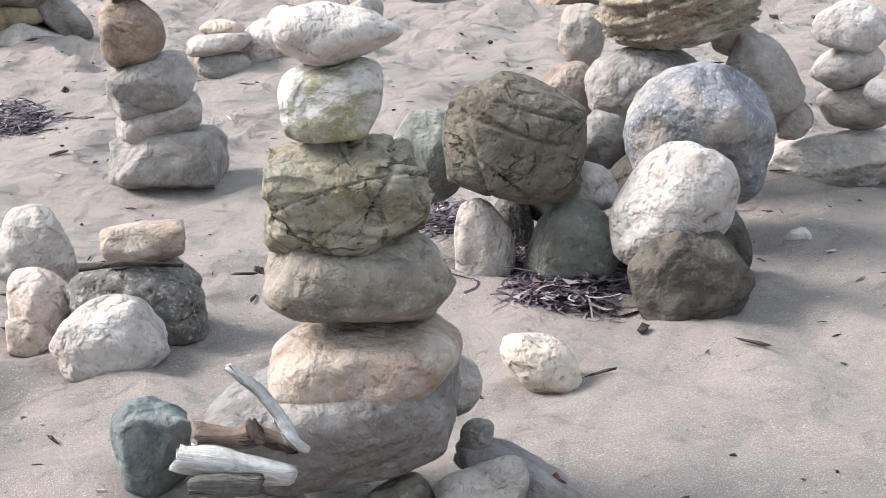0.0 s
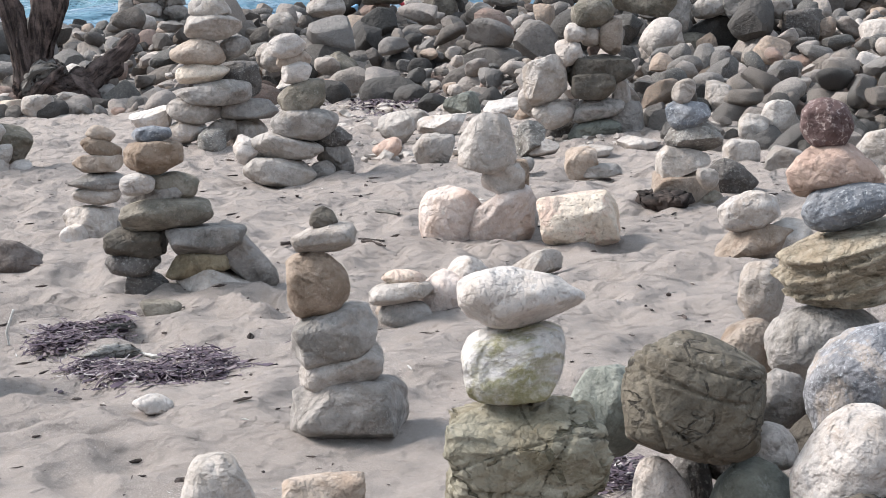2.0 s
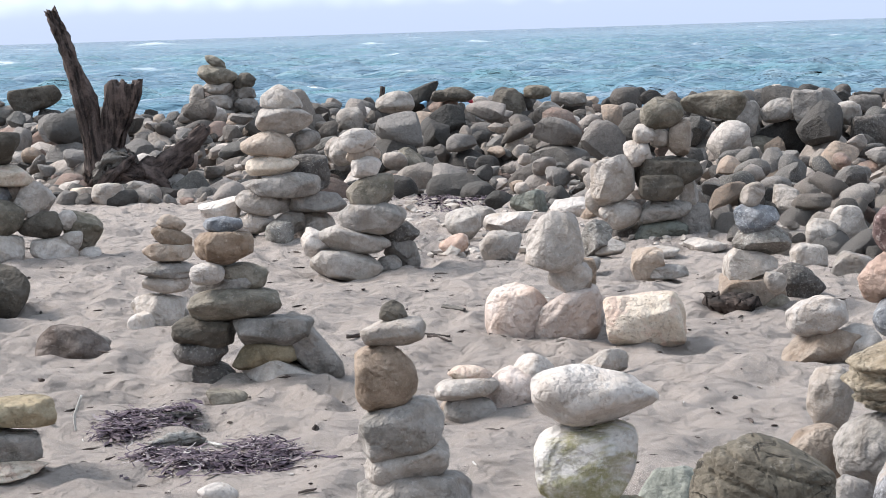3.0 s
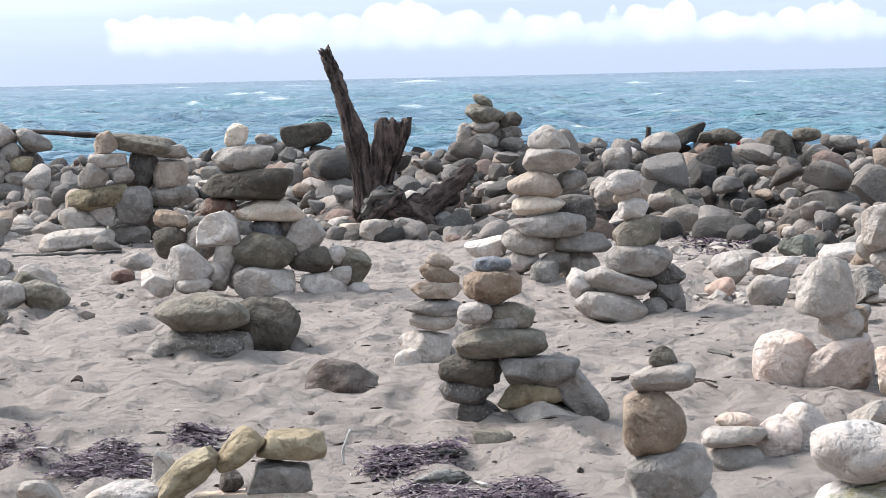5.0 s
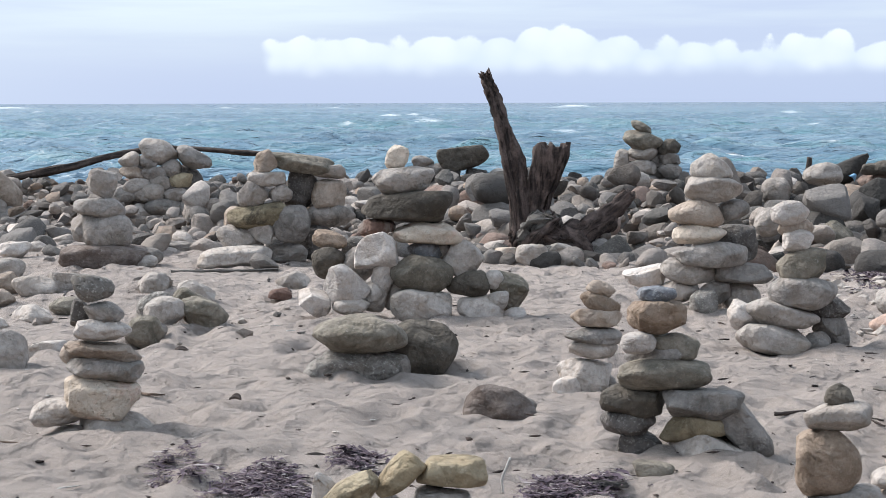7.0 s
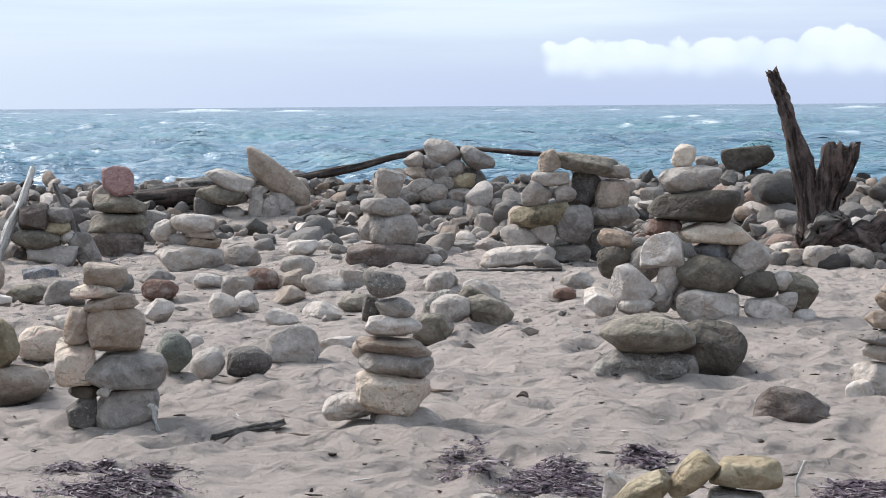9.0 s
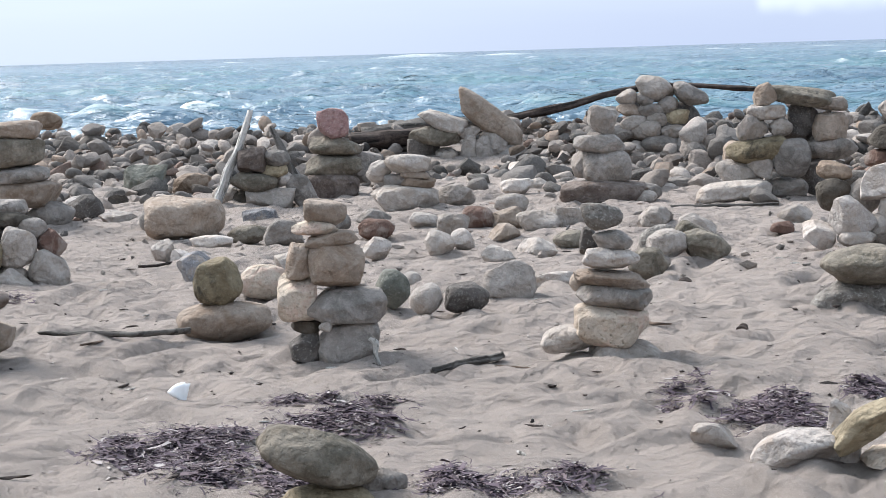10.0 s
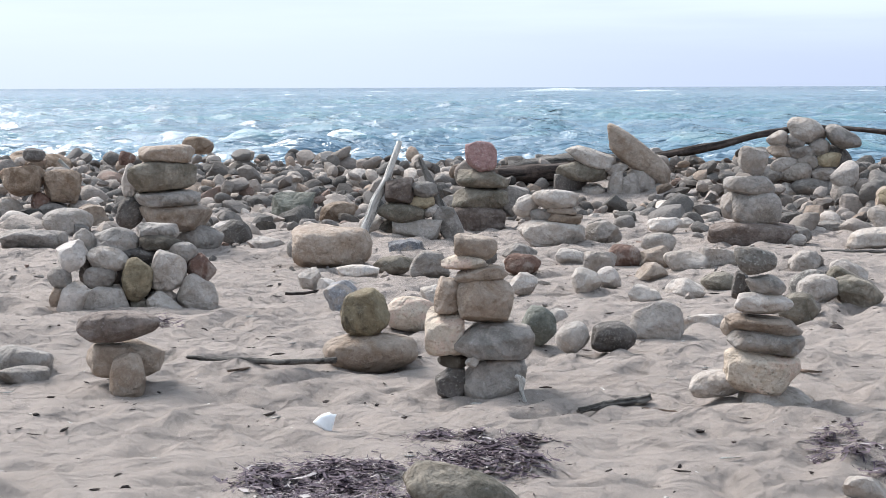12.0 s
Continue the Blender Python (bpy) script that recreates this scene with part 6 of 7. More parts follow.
beach_stone('large rounded brown sandstone stone lying on the sand', (-16.336, 25.563, 0.231), 32.4, (0.619, 0.573, 0.573), 0, 'brown', 'round', False)
beach_stone('craggy light grey stone lying on the sand', (-8.154, 14.380, 0.047), 29.2, (0.289, 0.217, 0.125), 0, 'light', 'craggy', False)
beach_stone('rounded mid-grey stone lying on the sand', (-5.258, 14.920, 0.080), 18.9, (0.277, 0.208, 0.200), 0, 'grey', 'round', False)
beach_stone('angular light grey stone lying on the sand', (-3.590, 11.529, 0.039), 16.7, (0.141, 0.106, 0.099), 0, 'light', 'chip', False)
beach_stone('rounded olive-grey stone lying on the sand', (-3.031, 13.706, 0.058), 11.9, (0.246, 0.185, 0.151), 0, 'olive', 'round', False)
c = cairn('weathered stone laid across two blocks on sand', (-4.817, 8.281), 29.55, [
    (-0.03, -0.05, 0.319, 0.403, 0.29, 0.171, -3.0, 'umber', 'slab'),
    (0.003, 0.04, 0.148, 0.383, 0.276, 0.196, 6.0, 'tan', 'squared'),
    (0.009, -0.14, 0.076, 0.175, 0.165, 0.262, 0.0, 'tan', 'squared'),
], 'stone pile', 'stone_pile', 'stone piles', True)
beach_stone('rounded mid-grey stone lying on the sand', (-5.565, 8.534, 0.065), 32.6, (0.326, 0.244, 0.179), 0, 'grey', 'round', False)
beach_stone('flat mid-grey stone lying on the sand', (-5.442, 8.349, 0.030), 32.5, (0.290, 0.218, 0.094), 0, 'grey', 'slab', False)
c = cairn('tilted dark olive boulder on a mossy base stone', (-2.147, 5.865), 19.22, [
    (-0.061, 0.0, 0.151, 0.411, 0.296, 0.208, 24.0, 'olive', 'round'),
    (-0.018, 0.0, 0.01, 0.359, 0.259, 0.12, 5.0, 'yellow', 'round'),
    (0.131, 0.1, 0.034, 0.212, 0.152, 0.12, 0.0, 'grey', 'round'),
], 'stone pile', 'stone_pile', 'stone piles', True)
c = cairn('cairn of grey stones with white cobble and perched boulder', (3.960, 12.693), -16.76, [
    (-0.203, 0.0, 0.435, 0.312, 0.281, 0.382, 0.0, 'light', 'chip'),
    (-0.026, 0.0, 0.618, 0.2, 0.2, 0.191, 0.0, 'white', 'round'),
    (0.181, 0.05, 0.471, 0.482, 0.347, 0.25, 0.0, 'olive_dark', 'block'),
    (0.129, -0.08, 0.391, 0.31, 0.223, 0.207, 0.0, 'olive_dark', 'block'),
    (0.16, 0.0, 0.218, 0.369, 0.265, 0.191, -4.0, 'grey', 'round'),
    (0.129, 0.0, 0.063, 0.377, 0.271, 0.225, -6.0, 'greenish', 'round'),
    (-0.146, 0.0, 0.197, 0.312, 0.236, 0.225, -4.0, 'light', 'round'),
    (0.323, 0.08, 0.319, 0.137, 0.137, 0.276, 0.0, 'light', 'block'),
    (-0.307, 0.1, 0.283, 0.186, 0.167, 0.235, 0.0, 'light', 'round'),
    (0.144, 0.05, 0.884, 0.304, 0.262, 0.25, 0.0, 'olive', 'round'),
], 'cairn', 'stone_cairn', 'stone cairns', False)
more(c, [
    (0.02, 0.0, 0.755, 0.16, 0.148, 0.141, 0.0, 'light', 'round'),
    (0.128, 0.1, 0.719, 0.161, 0.158, 0.151, 0.0, 'light', 'round'),
    (0.264, 0.05, 0.714, 0.168, 0.168, 0.275, 0.0, 'tan', 'block'),
    (-0.115, 0.2, 0.056, 0.285, 0.222, 0.212, 0.0, 'dark', 'round'),
], False)
c = cairn('rounded white stone with a hole on pink-cream boulders', (2.325, 8.864), -13.87, [
    (0.029, 0.0, 0.476, 0.285, 0.249, 0.322, 6.0, 'light', 'peak'),
    (0.095, 0.0, 0.308, 0.216, 0.175, 0.167, 0.0, 'light', 'block'),
    (-0.168, 0.05, 0.114, 0.313, 0.262, 0.327, 0.0, 'pink', 'round'),
    (0.084, 0.0, 0.105, 0.347, 0.279, 0.31, -6.0, 'pink', 'block'),
    (0.179, 0.15, 0.07, 0.17, 0.153, 0.241, 0.0, 'light', 'round'),
    (0.17, 0.1, 0.296, 0.112, 0.112, 0.175, 0.0, 'brown', 'block'),
], 'cairn', 'stone_cairn', 'stone cairns', True)
beach_stone('blocky cream limestone stone lying on the sand', (2.701, 8.553, 0.109), -16.6, (0.391, 0.293, 0.285), 0, 'cream', 'block', False)
beach_stone('angular light grey stone lying on the sand', (2.313, 7.917, 0.046), -15.4, (0.225, 0.169, 0.127), 0, 'light', 'chip', False)
beach_stone('angular pitted grey stone lying on the sand', (3.470, 12.162, 0.102), -15.3, (0.231, 0.231, 0.257), 0, 'pitted', 'chip', False)
beach_stone('craggy light grey stone lying on the sand', (2.800, 12.049, 0.090), -12.4, (0.284, 0.228, 0.228), 0, 'light', 'craggy', False)
beach_stone('rounded pale orange stone lying on the sand', (2.614, 12.670, 0.058), -11.1, (0.206, 0.155, 0.148), 0, 'orange', 'round', False)
beach_stone('angular grey-green stone lying on the sand', (3.654, 14.774, 0.100), -13.4, (0.304, 0.251, 0.251), 0, 'greenish', 'chip', False)
beach_stone('rounded light grey stone lying on the sand', (2.869, 13.577, 0.097), -11.4, (0.269, 0.247, 0.247), 0, 'light', 'round', False)
beach_stone('blocky tan sandstone stone lying on the sand', (3.445, 10.914, 0.077), -16.8, (0.209, 0.197, 0.197), 0, 'tan', 'block', False)
beach_stone('flat mid-grey stone lying on the sand', (3.552, 10.879, 0.030), -17.4, (0.263, 0.197, 0.087), 0, 'grey', 'slab', False)
beach_stone('angular white limestone stone lying on the sand', (3.225, 13.633, 0.075), -12.7, (0.379, 0.284, 0.196), 0, 'white', 'chip', False)
beach_stone('craggy white limestone stone lying on the sand', (3.900, 14.344, 0.080), -14.7, (0.367, 0.275, 0.208), 0, 'white', 'craggy', False)
beach_stone('rounded mid-grey stone lying on the sand', (3.172, 11.279, 0.043), -15.1, (0.166, 0.125, 0.112), 0, 'grey', 'round', False)
beach_stone('angular light grey stone lying on the sand', (4.176, 11.993, 0.037), -18.6, (0.299, 0.224, 0.105), 0, 'light', 'chip', False)
beach_stone('flat light grey stone lying on the sand', (3.802, 11.864, 0.026), -17.2, (0.293, 0.220, 0.079), 0, 'light', 'slab', False)
beach_stone('rounded near-black stone or dark filler for gap shade lying on the sand', (3.917, 9.666, 0.087), -21.3, (0.276, 0.225, 0.225), 0, 'dark', 'round', False)
beach_stone('blocky mid-grey stone lying on the sand', (4.307, 12.727, 0.117), -18.1, (0.315, 0.298, 0.298), 0, 'grey', 'block', False)
beach_stone('rounded light grey stone lying on the sand', (3.140, 14.252, 0.073), -11.9, (0.258, 0.193, 0.186), 0, 'light', 'round', False)
beach_stone('angular light grey stone lying on the sand', (3.544, 12.094, 0.046), -15.7, (0.223, 0.167, 0.120), 0, 'light', 'chip', False)
beach_stone('craggy light grey stone lying on the sand', (4.420, 10.809, 0.072), -21.6, (0.241, 0.186, 0.186), 0, 'light', 'craggy', False)
beach_stone('blocky mid-grey stone lying on the sand', (4.443, 10.174, 0.081), -22.9, (0.261, 0.212, 0.212), 0, 'grey', 'block', False)
beach_stone('rounded mid-grey stone lying on the sand', (5.285, 11.326, 0.092), -24.4, (0.294, 0.238, 0.238), 0, 'grey', 'round', False)
beach_stone('blocky light grey stone lying on the sand', (5.145, 10.387, 0.098), -25.7, (0.340, 0.257, 0.257), 0, 'light', 'block', False)
beach_stone('rounded light grey stone lying on the sand', (4.776, 9.323, 0.076), -26.4, (0.247, 0.200, 0.200), 0, 'light', 'round', False)
beach_stone('rounded white limestone stone lying on the sand', (4.210, 8.339, 0.067), -26.0, (0.220, 0.179, 0.179), 0, 'white', 'round', False)
beach_stone('angular light grey stone lying on the sand', (5.084, 11.763, 0.128), -22.8, (0.263, 0.263, 0.325), 0, 'light', 'chip', False)
beach_stone('angular light grey stone lying on the sand', (5.166, 13.043, 0.143), -21.1, (0.247, 0.247, 0.356), 0, 'light', 'chip', False)
beach_stone('rounded mid-grey stone lying on the sand', (5.261, 12.902, 0.104), -21.6, (0.245, 0.245, 0.265), 0, 'grey', 'round', False)
beach_stone('angular light grey stone lying on the sand', (5.865, 13.829, 0.073), -22.5, (0.309, 0.232, 0.191), 0, 'light', 'chip', False)
beach_stone('craggy light grey stone lying on the sand', (4.880, 11.706, 0.095), -22.0, (0.224, 0.224, 0.242), 0, 'light', 'craggy', False)
beach_stone('rounded light grey stone lying on the sand', (3.380, 7.660, 0.080), -22.9, (0.222, 0.214, 0.214), 0, 'light', 'round', False)
c = cairn('small cairn of mixed pale stones with blue cobble', (3.530, 9.341), -19.95, [
    (-0.005, 0.0, 0.075, 0.356, 0.257, 0.249, 0.0, 'tan', 'block'),
    (-0.016, 0.0, 0.241, 0.289, 0.211, 0.201, 0.0, 'light', 'chip'),
    (0.045, 0.0, 0.373, 0.307, 0.221, 0.194, 0.0, 'pitted', 'chip'),
    (0.021, 0.0, 0.489, 0.235, 0.177, 0.169, 0.0, 'blue', 'round'),
    (-0.0, 0.0, 0.61, 0.132, 0.119, 0.144, 0.0, 'light', 'round'),
    (0.118, 0.0, 0.023, 0.151, 0.132, 0.146, 0.0, 'olive', 'round'),
], 'cairn', 'stone_cairn', 'stone cairns', False)
c = cairn('smooth white stone on a wedge-shaped pale block', (3.228, 7.700), -21.85, [
    (-0.014, 0.0, 0.227, 0.273, 0.204, 0.194, -4.0, 'white', 'round'),
    (0.003, 0.0, 0.07, 0.334, 0.241, 0.24, 4.0, 'tan', 'chip'),
    (-0.199, 0.6, 0.291, 0.108, 0.097, 0.112, 0.0, 'light', 'round'),
], 'cairn', 'stone_cairn', 'stone cairns', True)
beach_stone('rounded mid-grey stone lying on the sand', (-3.236, 18.156, 0.068), 10.2, (0.326, 0.244, 0.176), 0, 'grey', 'round', False)
beach_stone('angular light grey stone lying on the sand', (-2.637, 15.142, 0.084), 9.9, (0.281, 0.216, 0.216), 0, 'light', 'chip', False)
beach_stone('rounded light grey stone lying on the sand', (-2.194, 13.020, 0.091), 9.6, (0.312, 0.236, 0.236), 0, 'light', 'round', False)
beach_stone('blocky olive-grey stone lying on the sand', (-1.958, 13.095, 0.080), 8.6, (0.352, 0.264, 0.211), 22, 'olive', 'block', False)
beach_stone('angular light grey stone lying on the sand', (-2.216, 14.552, 0.080), 8.7, (0.287, 0.215, 0.206), 0, 'light', 'chip', False)
beach_stone('craggy near-black stone or dark filler for gap shade lying on the sand', (-3.475, 19.198, 0.098), 10.3, (0.287, 0.248, 0.248), 0, 'dark', 'craggy', False)
beach_stone('rounded olive-grey stone lying on the sand', (-2.159, 11.971, 0.083), 10.3, (0.252, 0.218, 0.218), 0, 'olive', 'round', False)
beach_stone('blocky red-brown stone lying on the sand', (-1.605, 14.800, 0.040), 6.3, (0.185, 0.139, 0.105), 0, 'rusty', 'block', False)
beach_stone('angular light grey stone lying on the sand', (-1.585, 15.595, 0.066), 5.9, (0.287, 0.215, 0.170), 0, 'light', 'chip', False)
beach_stone('flat mid-grey stone lying on the sand', (-3.076, 19.316, 0.057), 9.1, (0.346, 0.259, 0.149), 0, 'grey', 'slab', False)
beach_stone('small flat light grey stone lying on the sand', (0.069, 13.884, 0.031), -0.2, (0.123, 0.093, 0.080), 0, 'light', 'slab', False)
stick('driftwood_branch', 'bleached crooked driftwood branch leaning on a cairn', 'driftwood', [(0.671, 2.89, 0.384), (0.717, 2.888, 0.337), (0.749, 2.88, 0.29), (0.76, 2.856, 0.253), (0.785, 2.85, 0.233)], [0.0072, 0.0103, 0.0124, 0.0134, 0.0062], 'bleached', 'driftwood sticks', 0.15)
stick('driftwood_log', 'bleached split driftwood log beside a cairn', 'driftwood', [(0.571, 2.864, 0.251), (0.647, 2.844, 0.235), (0.75, 2.818, 0.208)], [0.0237, 0.0258, 0.0175], 'bleached', 'driftwood sticks', 0.15)
stick('driftwood_log', 'brown driftwood stub among stones', 'driftwood', [(0.614, 2.894, 0.274), (0.674, 2.868, 0.268), (0.704, 2.85, 0.28)], [0.0206, 0.0175, 0.0237], 'brown', 'driftwood sticks', 0.15)
stick('driftwood_log', 'brown driftwood stub among stones', 'driftwood', [(0.699, 2.893, 0.269), (0.742, 2.882, 0.246), (0.765, 2.855, 0.24)], [0.0134, 0.0155, 0.0113], 'brown', 'driftwood sticks', 0.15)
stick('driftwood_log', 'grey cracked driftwood log beside a cairn', 'driftwood', [(0.583, 2.83, 0.214), (0.639, 2.815, 0.213), (0.693, 2.801, 0.207)], [0.0175, 0.0196, 0.0155], 'grey', 'driftwood sticks', 0.15)
stick('twig', 'dark dry twig lying on a stone', 'driftwood', [(0.592, 4.135, 0.206), (0.683, 4.103, 0.219), (0.82, 4.104, 0.193)], [0.0053, 0.008, 0.004], 'dark', 'driftwood sticks', 0.15)
stick('driftwood_stick', 'long grey stick lying on the sand', 'driftwood', [(-4.843, 8.979, 0.018), (-4.565, 8.954, 0.018), (-4.323, 8.982, 0.018), (-4.087, 9.187, 0.018)], [0.0106, 0.0136, 0.0136, 0.0151], 'grey', 'driftwood sticks', 0.15)
stick('driftwood_stick', 'short dark driftwood stick on sand', 'driftwood', [(-2.519, 8.296, 0.018), (-2.408, 8.478, 0.018), (-2.3, 8.733, 0.018)], [0.0129, 0.0167, 0.0154], 'grey', 'driftwood sticks', 0.3)
stick('twig', 'thin brown twig on the sand', 'driftwood', [(-2.298, 8.565, 0.013), (-2.102, 8.518, 0.013)], [0.0053, 0.0039], 'brown', 'driftwood sticks', 0.15)
stick('twig', 'small dark twig on the sand', 'driftwood', [(1.393, 9.345, 0.015), (1.457, 9.357, 0.015), (1.553, 9.421, 0.015)], [0.0071, 0.01, 0.0085], 'dark', 'driftwood sticks', 0.15)
stick('twig', 'small dark twig on the sand', 'driftwood', [(1.732, 9.039, 0.013), (1.774, 8.903, 0.013), (1.823, 8.866, 0.013)], [0.0042, 0.0069, 0.0042], 'dark', 'driftwood sticks', 0.15)
stick('twig', 'small dark twig on the sand', 'driftwood', [(2.019, 10.04, 0.017), (2.06, 9.954, 0.017), (2.098, 9.85, 0.017)], [0.0108, 0.0138, 0.0092], 'grey', 'driftwood sticks', 0.15)
stick('driftwood_stick', 'long thin grey stick on the sand', 'driftwood', [(-2.76, 16.692, 0.018), (-2.337, 16.805, 0.018), (-1.854, 16.969, 0.018)], [0.0126, 0.0151, 0.0126], 'grey', 'driftwood sticks', 0.15)
stick('twig', 'pale dry forked twig standing in sand', 'driftwood', [(0.078, 7.425, 0.139), (0.051, 7.425, 0.072), (0.044, 7.425, 0.05), (0.05, 7.425, 0.0)], [0.0045, 0.0056, 0.0056, 0.0045], 'bleached', 'driftwood sticks', 0.15)
stick('twig', 'pale dry twig on the sand', 'driftwood', [(-3.092, 8.476, 0.053), (-3.073, 8.482, 0.024), (-3.048, 8.491, 0.0)], [0.0106, 0.0119, 0.008], 'bleached', 'driftwood sticks', 0.15)
stick('twig', 'pale forked twig leaning on a cairn', 'driftwood', [(-2.897, 8.543, 0.125), (-2.867, 8.552, 0.107), (-2.872, 8.551, 0.045), (-2.852, 8.557, 0.0)], [0.008, 0.0159, 0.0119, 0.0066], 'bleached', 'driftwood sticks', 0.15)
stick('driftwood_piece', 'dark hollow driftwood piece on sand', 'driftwood', [(3.329, 9.415, 0.037), (3.364, 9.268, 0.037), (3.455, 9.129, 0.037)], [0.0508, 0.0537, 0.0388], 'dark', 'driftwood sticks', 0.3)
stick('twig', 'small dark twig on the sand', 'driftwood', [(-1.846, 9.885, 0.014), (-1.756, 9.794, 0.014), (-1.669, 9.803, 0.014)], [0.006, 0.0075, 0.0045], 'brown', 'driftwood sticks', 0.15)
stick('twig', 'small brown twig on the sand', 'driftwood', [(1.729, 8.943, 0.013), (1.771, 8.877, 0.013), (1.811, 8.775, 0.013)], [0.0055, 0.0068, 0.0041], 'dark', 'driftwood sticks', 0.15)
stick('twig', 'thin brown twig on the sand', 'driftwood', [(-4.515, 8.79, 0.013), (-4.442, 8.9, 0.013), (-4.46, 8.839, 0.013)], [0.0058, 0.0058, 0.0044], 'brown', 'driftwood sticks', 0.15)
stick('twig', 'thin dark twig on the sand', 'driftwood', [(-5.812, 12.309, 0.015), (-5.691, 12.427, 0.015), (-5.617, 12.608, 0.015)], [0.01, 0.01, 0.008], 'dark', 'driftwood sticks', 0.15)
stick('driftwood_stick', 'long knobbly dark driftwood pole along the bank', 'driftwood', [(-7.429, 24.347, 0.383), (-6.737, 24.487, 0.459), (-5.873, 24.661, 0.594), (-5.373, 24.762, 0.697), (-4.863, 24.865, 0.829), (-4.45, 25.10, 0.900)], [0.034, 0.046, 0.050, 0.048, 0.042, 0.036], 'dark', 'driftwood sticks', 0.3)
stick('driftwood_stick', 'long dark driftwood pole lying on the bank', 'driftwood', [(-4.306, 25.369, 0.923), (-3.879, 25.455, 0.908), (-3.327, 25.567, 0.864), (-2.821, 25.669, 0.82)], [0.034, 0.036, 0.036, 0.032], 'dark', 'driftwood sticks', 0.3)
stick('driftwood_log', 'large grey driftwood trunk on the stone bank', 'driftwood', [(-7.84, 23.109, 0.344), (-7.363, 23.257, 0.372), (-6.921, 23.394, 0.428)], [0.1073, 0.1216, 0.0859], 'dark', 'driftwood sticks', 0.3)
stick('driftwood_log', 'grey driftwood trunk on the stone bank', 'driftwood', [(-7.853, 23.609, 0.438), (-7.159, 23.824, 0.495), (-6.191, 24.124, 0.551)], [0.0657, 0.0803, 0.0438], 'grey', 'driftwood sticks', 0.3)
stick('leaning_board', 'bleached board leaning against a stone pile', 'board', [(-7.074, 17.746, 0.939), (-7.122, 17.62, 0.665), (-7.216, 17.477, 0.366), (-7.304, 17.336, 0.025)], [0.0222, 0.0333, 0.0417, 0.0444], 'bleached', 'leaning boards', 0.3)
stick('leaning_board', 'grey board leaning against a stone pile', 'board', [(-6.902, 17.855, 0.77), (-6.773, 17.797, 0.55), (-6.61, 17.751, 0.25), (-6.516, 17.734, 0.086)], [0.025, 0.0389, 0.0416, 0.0333], 'grey', 'leaning boards', 0.15)
stick('driftwood_stick', 'pale bent stick lying on dark stones', 'driftwood', [(-13.197, 21.463, 0.56), (-13.042, 21.556, 0.362), (-12.874, 21.656, 0.157)], [0.0221, 0.0295, 0.0185], 'bleached', 'driftwood sticks', 0.15)
stick('driftwood_post', 'short dark post standing on the bank', 'driftwood', [(4.068, 24.283, 0.814), (4.041, 24.288, 0.598)], [0.0291, 0.0436], 'dark', 'driftwood sticks', 0.15)
c = cairn('stone cairn on the crest of the bank', (1.908, 23.802), -4.53, [
    (0.004, 0.0, 1.208, 0.287, 0.207, 0.134, 20.0, 'olive', 'slab'),
    (0.025, 0.0, 1.047, 0.502, 0.362, 0.283, 0.0, 'olive', 'round'),
    (0.024, 0.0, 0.879, 0.373, 0.269, 0.224, 0.0, 'light', 'round'),
    (0.002, 0.0, 0.718, 0.388, 0.279, 0.194, 4.0, 'light', 'slab'),
    (-0.243, 0.0, 0.775, 0.201, 0.201, 0.343, 0.0, 'light', 'block'),
    (0.354, 0.0, 0.954, 0.273, 0.235, 0.224, 0.0, 'olive_dark', 'round'),
    (0.353, 0.0, 0.807, 0.273, 0.196, 0.179, 0.0, 'grey', 'block'),
    (0.353, 0.0, 0.667, 0.302, 0.235, 0.224, 0.0, 'grey', 'round'),
    (-0.033, 0.0, 0.521, 0.575, 0.414, 0.269, 0.0, 'grey', 'round'),
    (-0.314, 0.0, 0.579, 0.287, 0.259, 0.299, 0.0, 'dark', 'round'),
], 'cairn', 'stone_cairn', 'stone cairns', False)
more(c, [
    (0.318, 0.0, 0.47, 0.431, 0.31, 0.224, 0.0, 'light', 'round'),
    (0.17, 0.2, 0.80, 0.50, 0.32, 0.46, 0.0, 'grey', 'block'),
    (-0.10, 0.2, 0.66, 0.46, 0.32, 0.40, 0.0, 'umber', 'block'),
    (0.12, 0.1, 0.36, 0.60, 0.40, 0.30, 0.0, 'grey', 'round'),
], False)
beach_stone('large blocky dark olive stone on the stone bank', (-0.287, 24.133, 0.824), 0.7, (0.655, 0.491, 0.317), -10, 'olive_dark', 'block', False)
beach_stone('rounded mid-grey stone on the stone bank', (-0.657, 24.125, 0.643), 1.6, (0.356, 0.267, 0.226), 0, 'grey', 'round', False)
beach_stone('blocky white limestone stone on the stone bank', (-0.096, 24.135, 0.155), 0.3, (0.285, 0.272, 0.272), 0, 'white', 'block', False)
beach_stone('rounded mid-grey stone on the stone bank', (-0.797, 24.121, 0.764), 1.9, (0.285, 0.213, 0.181), 0, 'grey', 'round', False)
beach_stone('rounded light grey stone on the stone bank', (0.192, 24.134, 0.579), -0.4, (0.356, 0.267, 0.226), 0, 'light', 'round', False)
beach_stone('blocky near-black stone or dark filler for gap shade on the stone bank', (0.792, 24.123, 0.040), -1.8, (0.356, 0.302, 0.302), 0, 'dark', 'block', False)
beach_stone('rounded light grey stone on the stone bank', (0.754, 24.124, -0.209), -1.7, (0.356, 0.302, 0.302), 0, 'light', 'round', False)
beach_stone('large rounded olive-grey stone on the stone bank', (-0.137, 24.134, -0.309), 0.4, (0.499, 0.454, 0.454), 0, 'olive', 'round', False)
